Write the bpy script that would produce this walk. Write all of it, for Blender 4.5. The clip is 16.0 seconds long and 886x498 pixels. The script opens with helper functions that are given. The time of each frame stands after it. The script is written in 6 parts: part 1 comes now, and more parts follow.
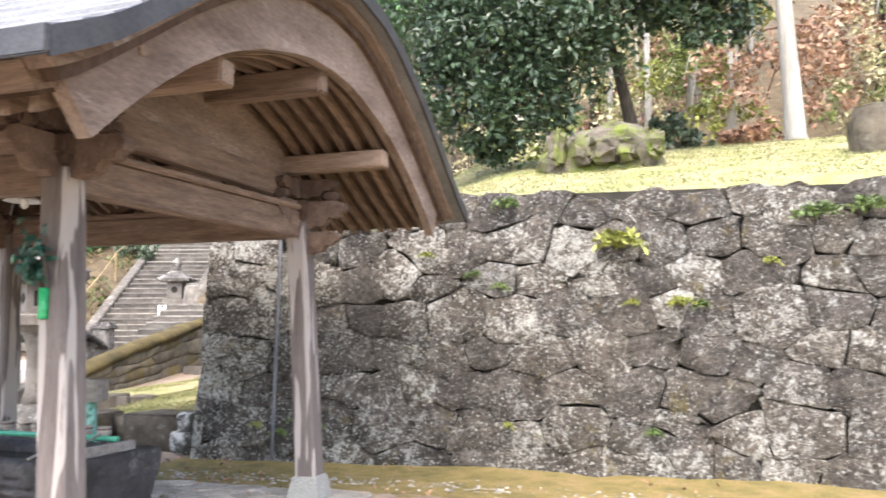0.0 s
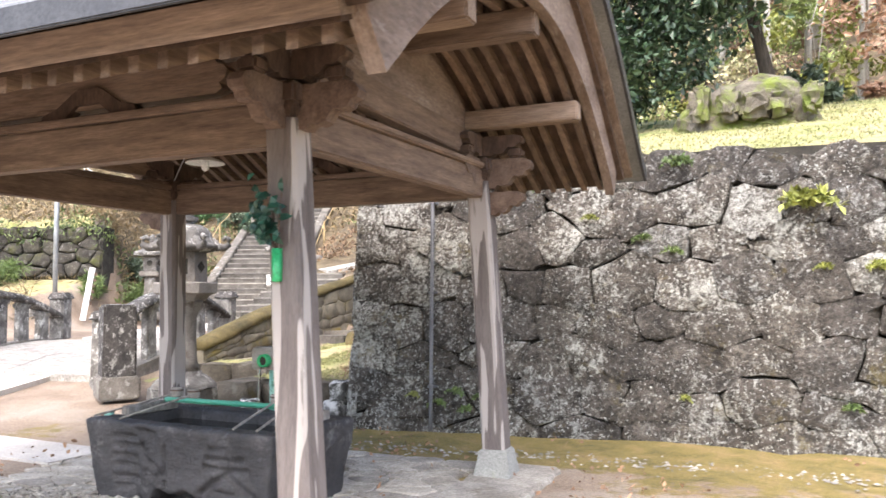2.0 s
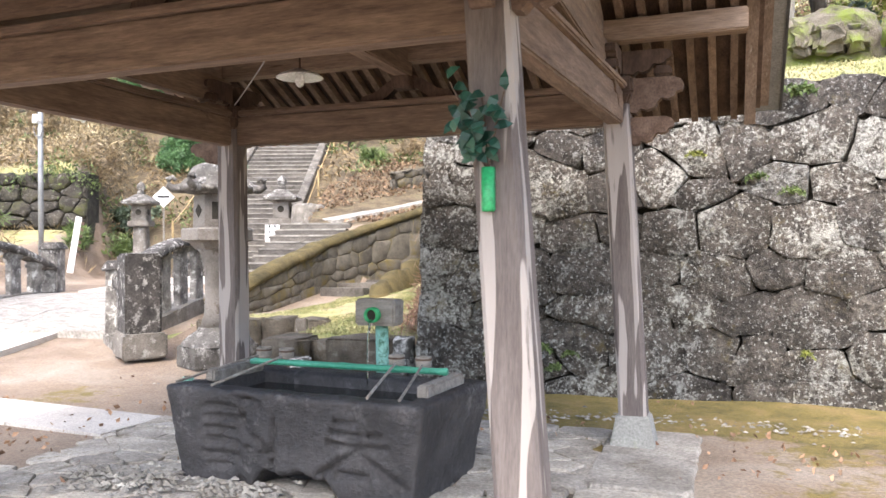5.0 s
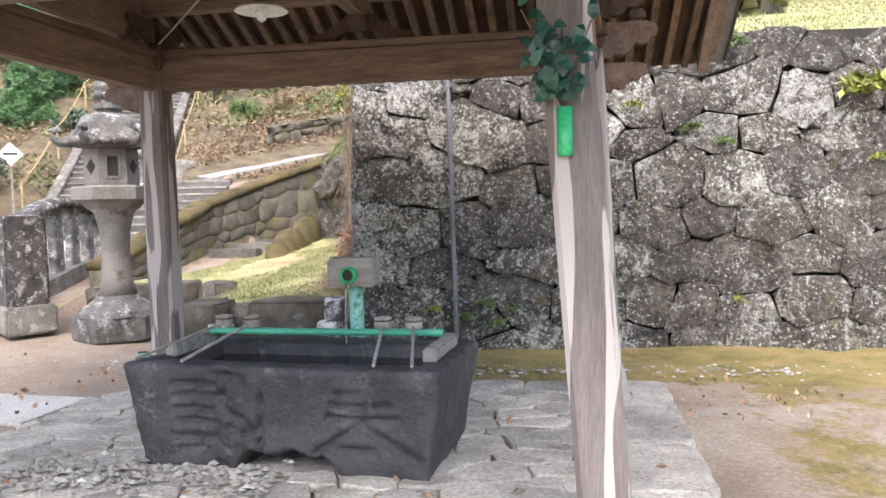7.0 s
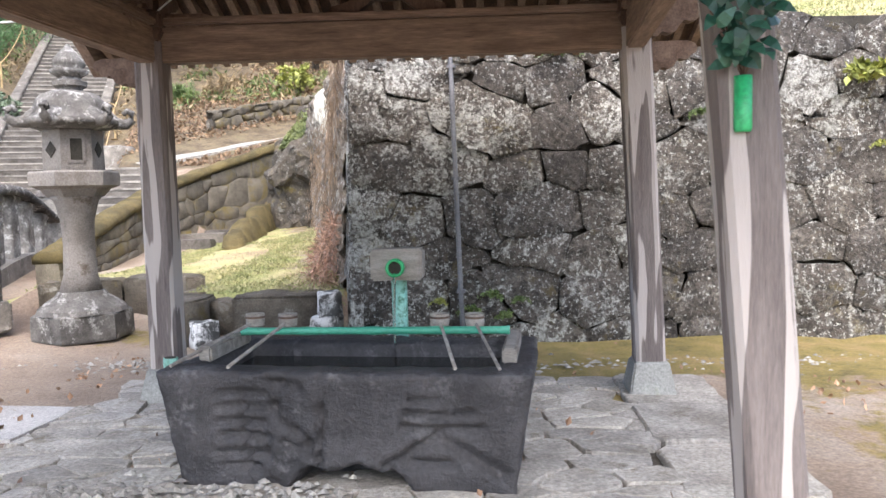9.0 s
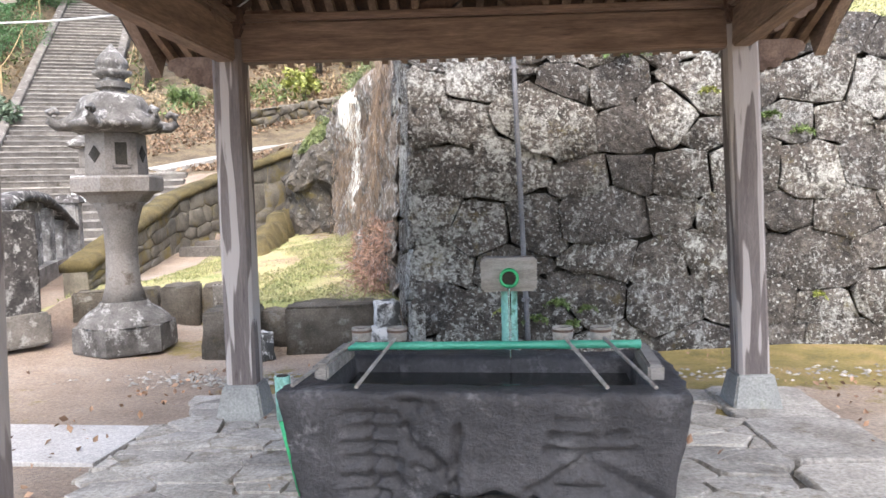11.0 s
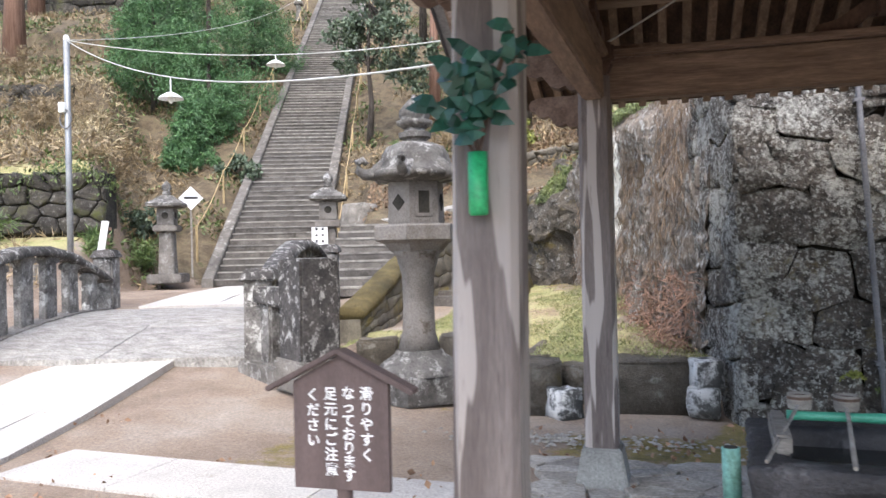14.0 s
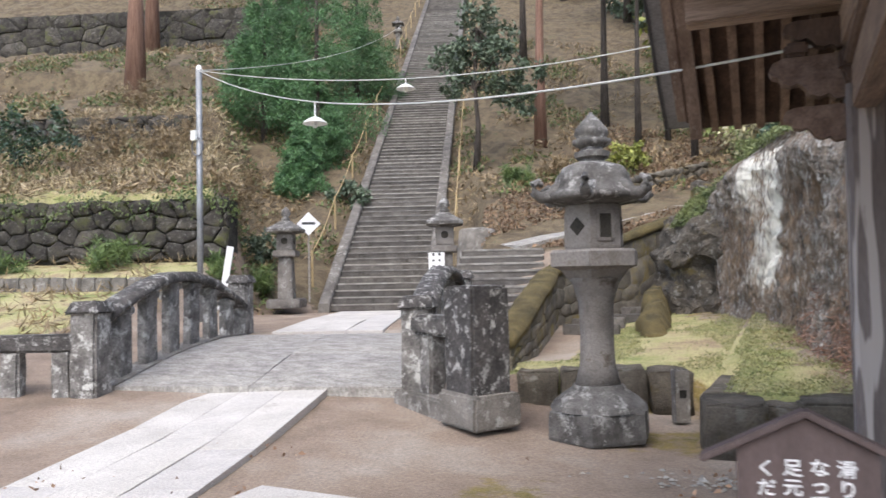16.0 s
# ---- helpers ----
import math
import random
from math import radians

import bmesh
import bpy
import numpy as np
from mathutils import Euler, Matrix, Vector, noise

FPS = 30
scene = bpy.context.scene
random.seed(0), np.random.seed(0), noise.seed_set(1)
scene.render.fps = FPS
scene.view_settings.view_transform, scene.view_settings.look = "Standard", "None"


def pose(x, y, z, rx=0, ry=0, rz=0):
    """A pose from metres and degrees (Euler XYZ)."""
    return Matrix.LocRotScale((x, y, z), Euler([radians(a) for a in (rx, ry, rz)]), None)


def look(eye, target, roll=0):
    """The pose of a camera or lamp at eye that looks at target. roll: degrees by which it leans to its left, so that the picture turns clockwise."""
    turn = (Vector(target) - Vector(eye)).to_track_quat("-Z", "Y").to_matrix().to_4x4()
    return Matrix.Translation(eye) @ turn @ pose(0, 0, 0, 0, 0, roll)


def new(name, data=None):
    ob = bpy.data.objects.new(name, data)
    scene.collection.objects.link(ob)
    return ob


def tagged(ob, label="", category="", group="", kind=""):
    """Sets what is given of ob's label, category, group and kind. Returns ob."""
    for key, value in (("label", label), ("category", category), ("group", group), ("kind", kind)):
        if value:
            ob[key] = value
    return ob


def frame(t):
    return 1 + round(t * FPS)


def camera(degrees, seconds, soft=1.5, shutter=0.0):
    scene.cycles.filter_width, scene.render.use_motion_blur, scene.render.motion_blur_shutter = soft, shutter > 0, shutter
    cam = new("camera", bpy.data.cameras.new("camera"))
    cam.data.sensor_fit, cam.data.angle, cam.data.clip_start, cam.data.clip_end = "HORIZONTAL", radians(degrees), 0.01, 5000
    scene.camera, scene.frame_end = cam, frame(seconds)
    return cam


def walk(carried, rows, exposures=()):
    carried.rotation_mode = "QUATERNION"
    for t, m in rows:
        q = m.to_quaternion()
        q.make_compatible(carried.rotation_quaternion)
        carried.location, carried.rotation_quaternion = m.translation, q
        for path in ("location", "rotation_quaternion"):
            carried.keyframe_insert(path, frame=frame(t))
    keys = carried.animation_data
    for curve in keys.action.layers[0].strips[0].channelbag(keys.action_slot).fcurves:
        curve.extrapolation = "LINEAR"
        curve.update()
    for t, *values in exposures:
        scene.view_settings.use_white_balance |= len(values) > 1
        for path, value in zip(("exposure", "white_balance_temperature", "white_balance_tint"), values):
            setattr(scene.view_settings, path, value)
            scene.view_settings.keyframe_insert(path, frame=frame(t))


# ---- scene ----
cam = camera(59.9, 16.0, shutter=0.5)
METRES, EYE, TILT, LEAN, TURN = 7.8, 1.5, 0.0, 0.0, 20.7
ROWS = [
    (0.0, 0.0, 0.0, 0.0, 0.02, 5.65, 0.23),
    (0.5, -0.0379, 0.0128, -0.001, 2.86, 5.59, 0.06),
    (1.0, -0.0692, 0.0283, -0.0011, 4.11, 5.36, 0.17),
    (1.5, -0.093, 0.0437, -0.0046, 5.23, 4.0, 0.23),
    (2.0, -0.1354, 0.055, -0.0048, 5.43, 3.49, 0.32),
    (2.5, -0.1632, 0.0656, -0.0045, 7.45, 2.57, 0.46),
    (3.0, -0.1945, 0.0925, -0.0075, 7.96, 2.02, 0.36),
    (3.5, -0.2212, 0.1136, -0.007, 7.05, 1.25, 0.47),
    (4.0, -0.2511, 0.1342, -0.0104, 5.75, 0.66, 0.3),
    (6.5, -0.3871, 0.2156, -0.0159, -4.59, -1.79, 1.09),
    (7.0, -0.4142, 0.2217, -0.0164, -7.78, -3.3, 1.38),
    (7.5, -0.4338, 0.2345, -0.0182, -9.14, -3.58, 1.55),
    (8.0, -0.4587, 0.2587, -0.0177, -10.57, -4.34, 1.4),
    (10.5, -0.5714, 0.3303, -0.0165, -15.88, -3.85, 1.71),
    (11.0, -0.5897, 0.3484, -0.0145, -14.52, -3.86, 1.46),
    (11.5, -0.6049, 0.3603, -0.0168, -17.46, -4.37, 1.63),
    (12.0, -0.6362, 0.3661, -0.0133, -18.69, -3.92, 1.24),
    (12.5, -0.6662, 0.3658, -0.0114, -9.29, -1.53, 1.1),
    (13.0, -0.6901, 0.3834, -0.0146, -2.72, 0.44, 1.15),
    (13.5, -0.7147, 0.4092, -0.0143, -1.59, 0.16, 1.2),
    (14.0, -0.7373, 0.4238, -0.0154, -1.29, 0.34, 1.32),
    (14.5, -0.7726, 0.4331, -0.0118, -3.35, 1.35, 1.05),
    (15.0, -0.802, 0.4406, -0.0113, -0.89, 1.41, 1.11),
    (15.5, -0.8289, 0.4591, -0.0119, 2.44, 2.41, 1.17),
    (16.0, -0.8535, 0.4771, -0.0102, 4.93, 2.33, 1.14),
]
walk(cam, [(t, pose(0, 0, EYE, TILT, LEAN, TURN) @ pose(METRES * x, METRES * y, METRES * z, 90 + pitch, roll, yaw)) for t, x, y, z, yaw, pitch, roll in ROWS],
     exposures=[(0.0, 2.05, 6550, 12), (4.0, 2.03, 6550, 12), (8.0, 1.95, 6320, 12), (11.0, 2.08, 6320, 12), (12.0, 2.08, 6320, 12), (12.5, 1.88, 6320, 12), (13.0, 1.65, 6150, 11), (14.5, 1.4, 6150, 11), (16.0, 1.02, 6150, 11)])

# ---- light ----
SUN_AZ, SUN_EL = radians(168), radians(58)   # azimuth from +y towards +x
world = bpy.data.worlds.new("sky")
scene.world = world
world.use_nodes = True
wn = world.node_tree.nodes
sky = wn.new("ShaderNodeTexSky")
sky.sky_type, sky.sun_disc = "NISHITA", False
sky.sun_elevation, sky.sun_rotation = SUN_EL, SUN_AZ
sky.air_density, sky.dust_density, sky.ozone_density = 1.0, 3.0, 1.0
wn["Background"].inputs["Strength"].default_value = 0.15
world.node_tree.links.new(sky.outputs[0], wn["Background"].inputs["Color"])
sun_data = bpy.data.lights.new("sun", "SUN")
sun_data.energy, sun_data.angle, sun_data.color = 1.6, radians(75), (1.0, 0.94, 0.85)
sun = new("sun", sun_data)
sun_dir = Vector((math.sin(SUN_AZ) * math.cos(SUN_EL), math.cos(SUN_AZ) * math.cos(SUN_EL), math.sin(SUN_EL)))
sun.matrix_world = look(sun_dir * 60, (0, 0, 0))

# ---- materials ----
def material(name, dark, light, scale=6.0, rough=0.85, bump=0.3, spots=None, spot_size=12.0, spot_amount=0.5,
             grain=None, metal=0.0, fine=60.0, vary=0.0, grit=0.55, moss=None, moss_amount=0.5, moss_size=1.5, island=0.0, spot_detail=8.0, spot_edge=0.09):
    """Two-scale noise between two colours, with optional spots, moss, stretched grain and variation from piece to piece."""
    m = bpy.data.materials.new(name)
    m.use_nodes = True
    t = m.node_tree
    n, l = t.nodes, t.links
    b = n["Principled BSDF"]
    b.inputs["Roughness"].default_value, b.inputs["Metallic"].default_value = rough, metal
    tc = n.new("ShaderNodeTexCoord")
    mp = n.new("ShaderNodeMapping")
    l.new(tc.outputs["Object"], mp.inputs["Vector"])
    if grain:
        mp.inputs["Scale"].default_value = grain
    inf = n.new("ShaderNodeObjectInfo")
    shift = n.new("ShaderNodeVectorMath")
    shift.operation = "SCALE"
    off = n.new("ShaderNodeCombineXYZ")
    for i in range(3):
        l.new(inf.outputs["Random"], off.inputs[i])
    l.new(off.outputs[0], shift.inputs[0])
    shift.inputs["Scale"].default_value = 37.0
    add = n.new("ShaderNodeVectorMath")
    l.new(mp.outputs[0], add.inputs[0])
    l.new(shift.outputs[0], add.inputs[1])
    vec = add.outputs[0]

    def nz(s, detail=6.0, r=0.6):
        q = n.new("ShaderNodeTexNoise")
        q.inputs["Scale"].default_value, q.inputs["Detail"].default_value, q.inputs["Roughness"].default_value = s, detail, r
        l.new(vec, q.inputs["Vector"])
        return q.outputs["Fac"]

    def ramp(fac, a, z, ca, cz):
        q = n.new("ShaderNodeValToRGB")
        q.color_ramp.elements[0].position, q.color_ramp.elements[1].position = a, z
        q.color_ramp.elements[0].color, q.color_ramp.elements[1].color = (*ca, 1), (*cz, 1)
        l.new(fac, q.inputs[0])
        return q.outputs[0]

    def mix(fac, a, c, mode="MIX"):
        q = n.new("ShaderNodeMix")
        q.data_type, q.blend_type = "RGBA", mode
        if isinstance(fac, float):
            q.inputs[0].default_value = fac
        else:
            l.new(fac, q.inputs[0])
        for s, v in ((6, a), (7, c)):
            if isinstance(v, tuple):
                q.inputs[s].default_value = (*v, 1)
            else:
                l.new(v, q.inputs[s])
        return q.outputs[2]

    big, small = nz(scale), nz(fine, 4.0, 0.7)
    col = ramp(big, 0.33, 0.67, dark, light)
    col = mix(grit, col, ramp(small, 0.3, 0.7, (0.4, 0.4, 0.4), (1.5, 1.5, 1.5)), "MULTIPLY")
    if spots:
        s = nz(spot_size, spot_detail, 0.75)
        patch = ramp(nz(spot_size * 0.13, 3.0, 0.5), 0.30, 0.56, (0.15, 0.15, 0.15), (1, 1, 1))
        where = mix(1.0, ramp(s, 0.61 - 0.2 * spot_amount, 0.61 + spot_edge - 0.2 * spot_amount, (0, 0, 0), (1, 1, 1)), patch, "MULTIPLY")
        col = mix(where, col, spots)
    if moss:
        s = nz(moss_size, 8.0, 0.7)
        col = mix(ramp(s, 0.66 - 0.25 * moss_amount, 0.80 - 0.25 * moss_amount, (0, 0, 0), (1, 1, 1)), col, moss)
    for amount, source in ((vary, inf.outputs["Random"]), (island, None)):
        if amount:
            if source is None:
                source = n.new("ShaderNodeNewGeometry").outputs["Random Per Island"]
            lo, hi = 1 - amount, 1 + amount
            col = mix(1.0, col, ramp(source, 0.0, 1.0, (lo, lo, lo), (hi, hi, hi * 0.97)), "MULTIPLY")
    l.new(col, b.inputs["Base Color"])
    if bump:
        bp = n.new("ShaderNodeBump")
        bp.inputs["Strength"].default_value, bp.inputs["Distance"].default_value = bump, 0.02 + 0.03 * (bump > 0.85)
        h = n.new("ShaderNodeMath")
        h.operation = "ADD"
        l.new(big, h.inputs[0])
        l.new(small, h.inputs[1])
        l.new(h.outputs[0], bp.inputs["Height"])
        l.new(bp.outputs[0], b.inputs["Normal"])
    return m


def wall_material(name, dark, mid, light, cover, pale_shift):
    """Weathered wall stone: rough brown-grey rock, crusted with pale lichen in patches and specks, mossy here and there."""
    m = bpy.data.materials.new(name)
    m.use_nodes = True
    n, l = m.node_tree.nodes, m.node_tree.links
    b = n["Principled BSDF"]
    b.inputs["Roughness"].default_value = 0.95
    tc = n.new("ShaderNodeTexCoord")
    inf = n.new("ShaderNodeObjectInfo")

    def nz(s, d=6.0, r=0.65, dist=0.0):
        q = n.new("ShaderNodeTexNoise")
        for k, v in (("Scale", s), ("Detail", d), ("Roughness", r), ("Distortion", dist)):
            q.inputs[k].default_value = v
        l.new(tc.outputs["Object"], q.inputs["Vector"])
        return q.outputs["Fac"]

    def calc(op, a, c):
        q = n.new("ShaderNodeMath")
        q.operation = op
        for i, v in enumerate((a, c)):
            if isinstance(v, float):
                q.inputs[i].default_value = v
            else:
                l.new(v, q.inputs[i])
        return q.outputs[0]

    def ramp(f, *stops):
        q = n.new("ShaderNodeValToRGB")
        while len(q.color_ramp.elements) < len(stops):
            q.color_ramp.elements.new(0.5)
        for e, (p, c) in zip(q.color_ramp.elements, stops):
            e.position, e.color = p, (*c, 1)
        l.new(f, q.inputs[0])
        return q.outputs[0]

    def mix(f, a, c, mode="MIX"):
        q = n.new("ShaderNodeMix")
        q.data_type, q.blend_type = "RGBA", mode
        for i, v in ((0, f), (6, a), (7, c)):
            if isinstance(v, float):
                q.inputs[i].default_value = v
            elif isinstance(v, tuple):
                q.inputs[i].default_value = (*v, 1)
            else:
                l.new(v, q.inputs[i])
        return q.outputs[2]

    grit, crag, body = nz(55.0, 5.0, 0.8), nz(17.0, 6.0, 0.7, 0.4), nz(4.5, 5.0, 0.6)
    col = ramp(body, (0.3, dark), (0.5, mid), (0.72, light))
    col = mix(0.9, col, ramp(crag, (0.34, (0.25, 0.24, 0.23)), (0.5, (0.95, 0.95, 0.95)), (0.7, (1.7, 1.65, 1.6))), "MULTIPLY")
    col = mix(0.8, col, ramp(grit, (0.32, (0.35, 0.35, 0.35)), (0.5, (1, 1, 1)), (0.68, (1.6, 1.6, 1.6))), "MULTIPLY")
    # lichen: broad colonies, each broken up into crusts and specks
    sep = n.new("ShaderNodeSeparateXYZ")
    l.new(tc.outputs["Object"], sep.inputs[0])
    east = n.new("ShaderNodeMapRange")
    for k, v in (("From Min", -6.35), ("From Max", -4.2), ("To Min", pale_shift), ("To Max", 0.0)):
        east.inputs[k].default_value = v
    l.new(sep.outputs["X"], east.inputs["Value"])
    colony = calc("ADD", calc("MULTIPLY", nz(1.5, 4.0, 0.6), 0.34), calc("MULTIPLY", inf.outputs["Random"], 0.05))
    colony = calc("ADD", colony, east.outputs[0])
    crust = calc("ADD", colony, calc("MULTIPLY", nz(8.0, 9.0, 0.82, 0.3), 1.05))
    specks = calc("ADD", calc("MULTIPLY", colony, 0.5), calc("MULTIPLY", nz(30.0, 5.0, 0.7), 0.8))
    a = ramp(crust, (0.762 - cover, (0, 0, 0)), (0.85 - cover, (1, 1, 1)))
    c = ramp(specks, (0.55 - 0.4 * cover, (0, 0, 0)), (0.60 - 0.4 * cover, (1, 1, 1)))
    lichen = ramp(crag, (0.36, (0.17, 0.165, 0.155)), (0.52, (0.36, 0.36, 0.34)), (0.66, (0.52, 0.52, 0.49)))
    col = mix(a, col, lichen)
    col = mix(c, col, (0.45, 0.455, 0.425))
    moss = calc("ADD", nz(2.3, 7.0, 0.72), calc("MULTIPLY", crag, 0.3))
    col = mix(ramp(moss, (0.74, (0, 0, 0)), (0.84, (0.8, 0.8, 0.8))), col, (0.115, 0.092, 0.03))
    tone = ramp(inf.outputs["Random"], (0.0, (0.82, 0.82, 0.83)), (1.0, (1.18, 1.16, 1.12)))
    col = mix(1.0, col, tone, "MULTIPLY")
    l.new(col, b.inputs["Base Color"])
    bp = n.new("ShaderNodeBump")
    bp.inputs["Strength"].default_value, bp.inputs["Distance"].default_value = 1.0, 0.06
    l.new(calc("ADD", calc("ADD", crag, body), calc("MULTIPLY", grit, 0.35)), bp.inputs["Height"])
    l.new(bp.outputs[0], b.inputs["Normal"])
    return m


# dark earth of the wall joints; also paints the shade inside holes
JOINT_AND_SHADE = material("joint_earth_and_hole_shade", (0.015, 0.013, 0.01), (0.05, 0.045, 0.035), 4.0, 1.0, 0.6)
WALL_STONE = wall_material("wall_stone", (0.042, 0.036, 0.031), (0.085, 0.074, 0.064), (0.15, 0.135, 0.118), 0.008, 0.045)
BEAM = material("brown_wood", (0.135, 0.088, 0.062), (0.27, 0.19, 0.14), 3.0, 0.75, 0.25, grain=(0.7, 7, 7), fine=14)
BRACKET = material("bracket_wood", (0.10, 0.062, 0.045), (0.21, 0.145, 0.11), 3.0, 0.85, 0.3, grain=(3, 3, 3), fine=20)
RAFTER = material("rafter_wood", (0.14, 0.09, 0.065), (0.26, 0.18, 0.13), 3.0, 0.8, 0.25, grain=(7, 0.7, 7), fine=14, vary=0.2)
COPPER = material("grey_roof_sheet", (0.20, 0.20, 0.205), (0.31, 0.31, 0.32), 2.0, 0.5, 0.1, metal=0.4)
DARK_STONE = material("wet_dark_stone", (0.020, 0.019, 0.021), (0.064, 0.060, 0.062), 3.0, 0.6, 0.8, spots=(0.13, 0.125, 0.125), spot_size=5.0, spot_amount=0.26, fine=40)
GREY_STONE = material("grey_stone", (0.10, 0.09, 0.08), (0.22, 0.20, 0.18), 3.0, 0.9, 0.6, spots=(0.34, 0.33, 0.31), spot_size=7.0, spot_amount=0.35, fine=45, vary=0.15)
LICHEN_STONE = material("lichened_stone", (0.03, 0.028, 0.027), (0.10, 0.09, 0.085), 4.0, 0.95, 0.8, spots=(0.42, 0.41, 0.39), spot_size=10.0, spot_amount=0.42, fine=35, grit=0.8, vary=0.2)
PAVING = material("pale_paving", (0.38, 0.355, 0.33), (0.50, 0.475, 0.445), 1.5, 0.85, 0.2, fine=60, grit=0.6, vary=0.05, spots=(0.30, 0.27, 0.24), spot_size=2.5, spot_amount=0.12)
STEP_STONE = material("step_stone", (0.07, 0.062, 0.055), (0.17, 0.155, 0.14), 2.0, 0.9, 0.6, spots=(0.30, 0.29, 0.27), spot_size=5.0, spot_amount=0.3, vary=0.2)
FLAG = material("flagstone", (0.25, 0.225, 0.195), (0.47, 0.435, 0.39), 3.0, 0.85, 0.7, spots=(0.15, 0.125, 0.08), spot_size=4.0, spot_amount=0.25, fine=40, grit=0.7, vary=0.2)

# ---- building helpers ----
def finish(bm, name, mat, smooth=False):
    me = bpy.data.meshes.new(name)
    bmesh.ops.recalc_face_normals(bm, faces=bm.faces)
    bm.to_mesh(me)
    bm.free()
    if mat:
        me.materials.append(mat)
    if smooth:
        for p in me.polygons:
            p.use_smooth = True
    return me


def part(name, bm, mat, parent=None, label="", smooth=False, at=None):
    """Links a bmesh as one mesh object, under a thing or a part if one is given."""
    ob = new(name, finish(bm, name, mat, smooth))
    if at is not None:
        ob.matrix_basis = at
    if parent is not None:
        ob.parent = parent
    if label:
        ob["label"] = label
    return ob


def thing(name, m, label, category, group="", kind=""):
    ob = new(name)
    ob.matrix_basis = m
    return tagged(ob, label, category, group, kind)


def add_box(bm, size, at=(0, 0, 0), rot=None, bevel=0.0, top=None):
    """A box of that size centred on at; top scales its upper face."""
    r = bmesh.ops.create_cube(bm, size=1.0)["verts"]
    for v in r:
        if top and v.co.z > 0:
            v.co.x *= top[0]
            v.co.y *= top[1]
        v.co = Vector((v.co.x * size[0], v.co.y * size[1], v.co.z * size[2]))
        if rot is not None:
            v.co = rot @ v.co
        v.co += Vector(at)
    if bevel:
        edges = list({e for v in r for e in v.link_edges})
        bmesh.ops.bevel(bm, geom=edges, offset=bevel, segments=2, affect="EDGES")
    return r


def box(size, at=(0, 0, 0), rot=None, bevel=0.0, top=None):
    bm = bmesh.new()
    add_box(bm, size, at, rot, bevel, top)
    return bm


def add_prism(bm, outline, depth, m=None):
    """Extrudes an outline in the local xz plane along y by depth, centred."""
    m = m or Matrix()
    a = [bm.verts.new(m @ Vector((x, -depth / 2, z))) for x, z in outline]
    b = [bm.verts.new(m @ Vector((x, depth / 2, z))) for x, z in outline]
    k = len(outline)
    bm.faces.new(a)
    bm.faces.new(b[::-1])
    for i in range(k):
        bm.faces.new((a[i], b[i], b[(i + 1) % k], a[(i + 1) % k]))


def prism(outline, depth, m=None):
    bm = bmesh.new()
    add_prism(bm, outline, depth, m)
    return bm


def add_lathe(bm, profile, sides=24, turn=0.0, at=(0, 0, 0)):
    """Turns (radius, z) pairs round the z axis."""
    rings = []
    for r, z in profile:
        rings.append([bm.verts.new((at[0] + r * math.cos(turn + 2 * math.pi * i / sides), at[1] + r * math.sin(turn + 2 * math.pi * i / sides), at[2] + z)) for i in range(sides)])
    for a, b in zip(rings, rings[1:]):
        for i in range(sides):
            bm.faces.new((a[i], a[(i + 1) % sides], b[(i + 1) % sides], b[i]))
    bm.faces.new(rings[0][::-1])
    bm.faces.new(rings[-1])


def lathe(profile, sides=24, turn=0.0, at=(0, 0, 0)):
    bm = bmesh.new()
    add_lathe(bm, profile, sides, turn, at)
    return bm


def add_tube(bm, points, radius, sides=8):
    """A tube along points; radius is one number or one for each point."""
    pts = [Vector(p) for p in points]
    rad = radius if isinstance(radius, (list, tuple)) else [radius] * len(pts)
    rings = []
    for i, p in enumerate(pts):
        d = (pts[min(i + 1, len(pts) - 1)] - pts[max(i - 1, 0)]).normalized()
        side = d.cross(Vector((0, 0, 1)) if abs(d.z) < 0.9 else Vector((1, 0, 0))).normalized()
        up = side.cross(d)
        rings.append([bm.verts.new(p + rad[i] * (math.cos(2 * math.pi * j / sides) * side + math.sin(2 * math.pi * j / sides) * up)) for j in range(sides)])
    for a, b in zip(rings, rings[1:]):
        for j in range(sides):
            bm.faces.new((a[j], a[(j + 1) % sides], b[(j + 1) % sides], b[j]))
    bm.faces.new(rings[0][::-1])
    bm.faces.new(rings[-1])


def tube(points, radius, sides=8):
    bm = bmesh.new()
    add_tube(bm, points, radius, sides)
    return bm


def roughen(bm, amount, scale=3.0, cuts=0, seed=0.0):
    """Moves vertices by noise, after cutting the edges finer."""
    if cuts:
        bmesh.ops.subdivide_edges(bm, edges=bm.edges[:], cuts=cuts, use_grid_fill=True)
    for v in bm.verts:
        p = v.co * scale + Vector((seed, seed * 1.7, seed * 0.6))
        v.co += amount * noise.noise_vector(p)
    return bm


def smoothstep(a, b, x):
    t = min(1.0, max(0.0, (x - a) / (b - a)))
    return t * t * (3 - 2 * t)


# ---- plan ----
WALL_A, WALL_SLOPE, WALL_TOP, WALL_LEFT, WALL_RIGHT = 8.18, 0.175, 3.12, -6.35, 9.0
CLIFF = [(-6.35, 8.2), (-7.0, 10.5), (-7.9, 13.8), (-9.0, 16.0), (-10.1, 17.6), (-9.0, 22.0)]
STAIR_FOOT, STAIR_WAY = Vector((-18.35, 19.4)), Vector((-0.3746, 0.9272)).normalized()
STAIR_SIDE = Vector((STAIR_WAY.y, -STAIR_WAY.x))
STAIR_Z, RISER, TREAD, STEPS = 0.62, 0.19, 0.3276, 185


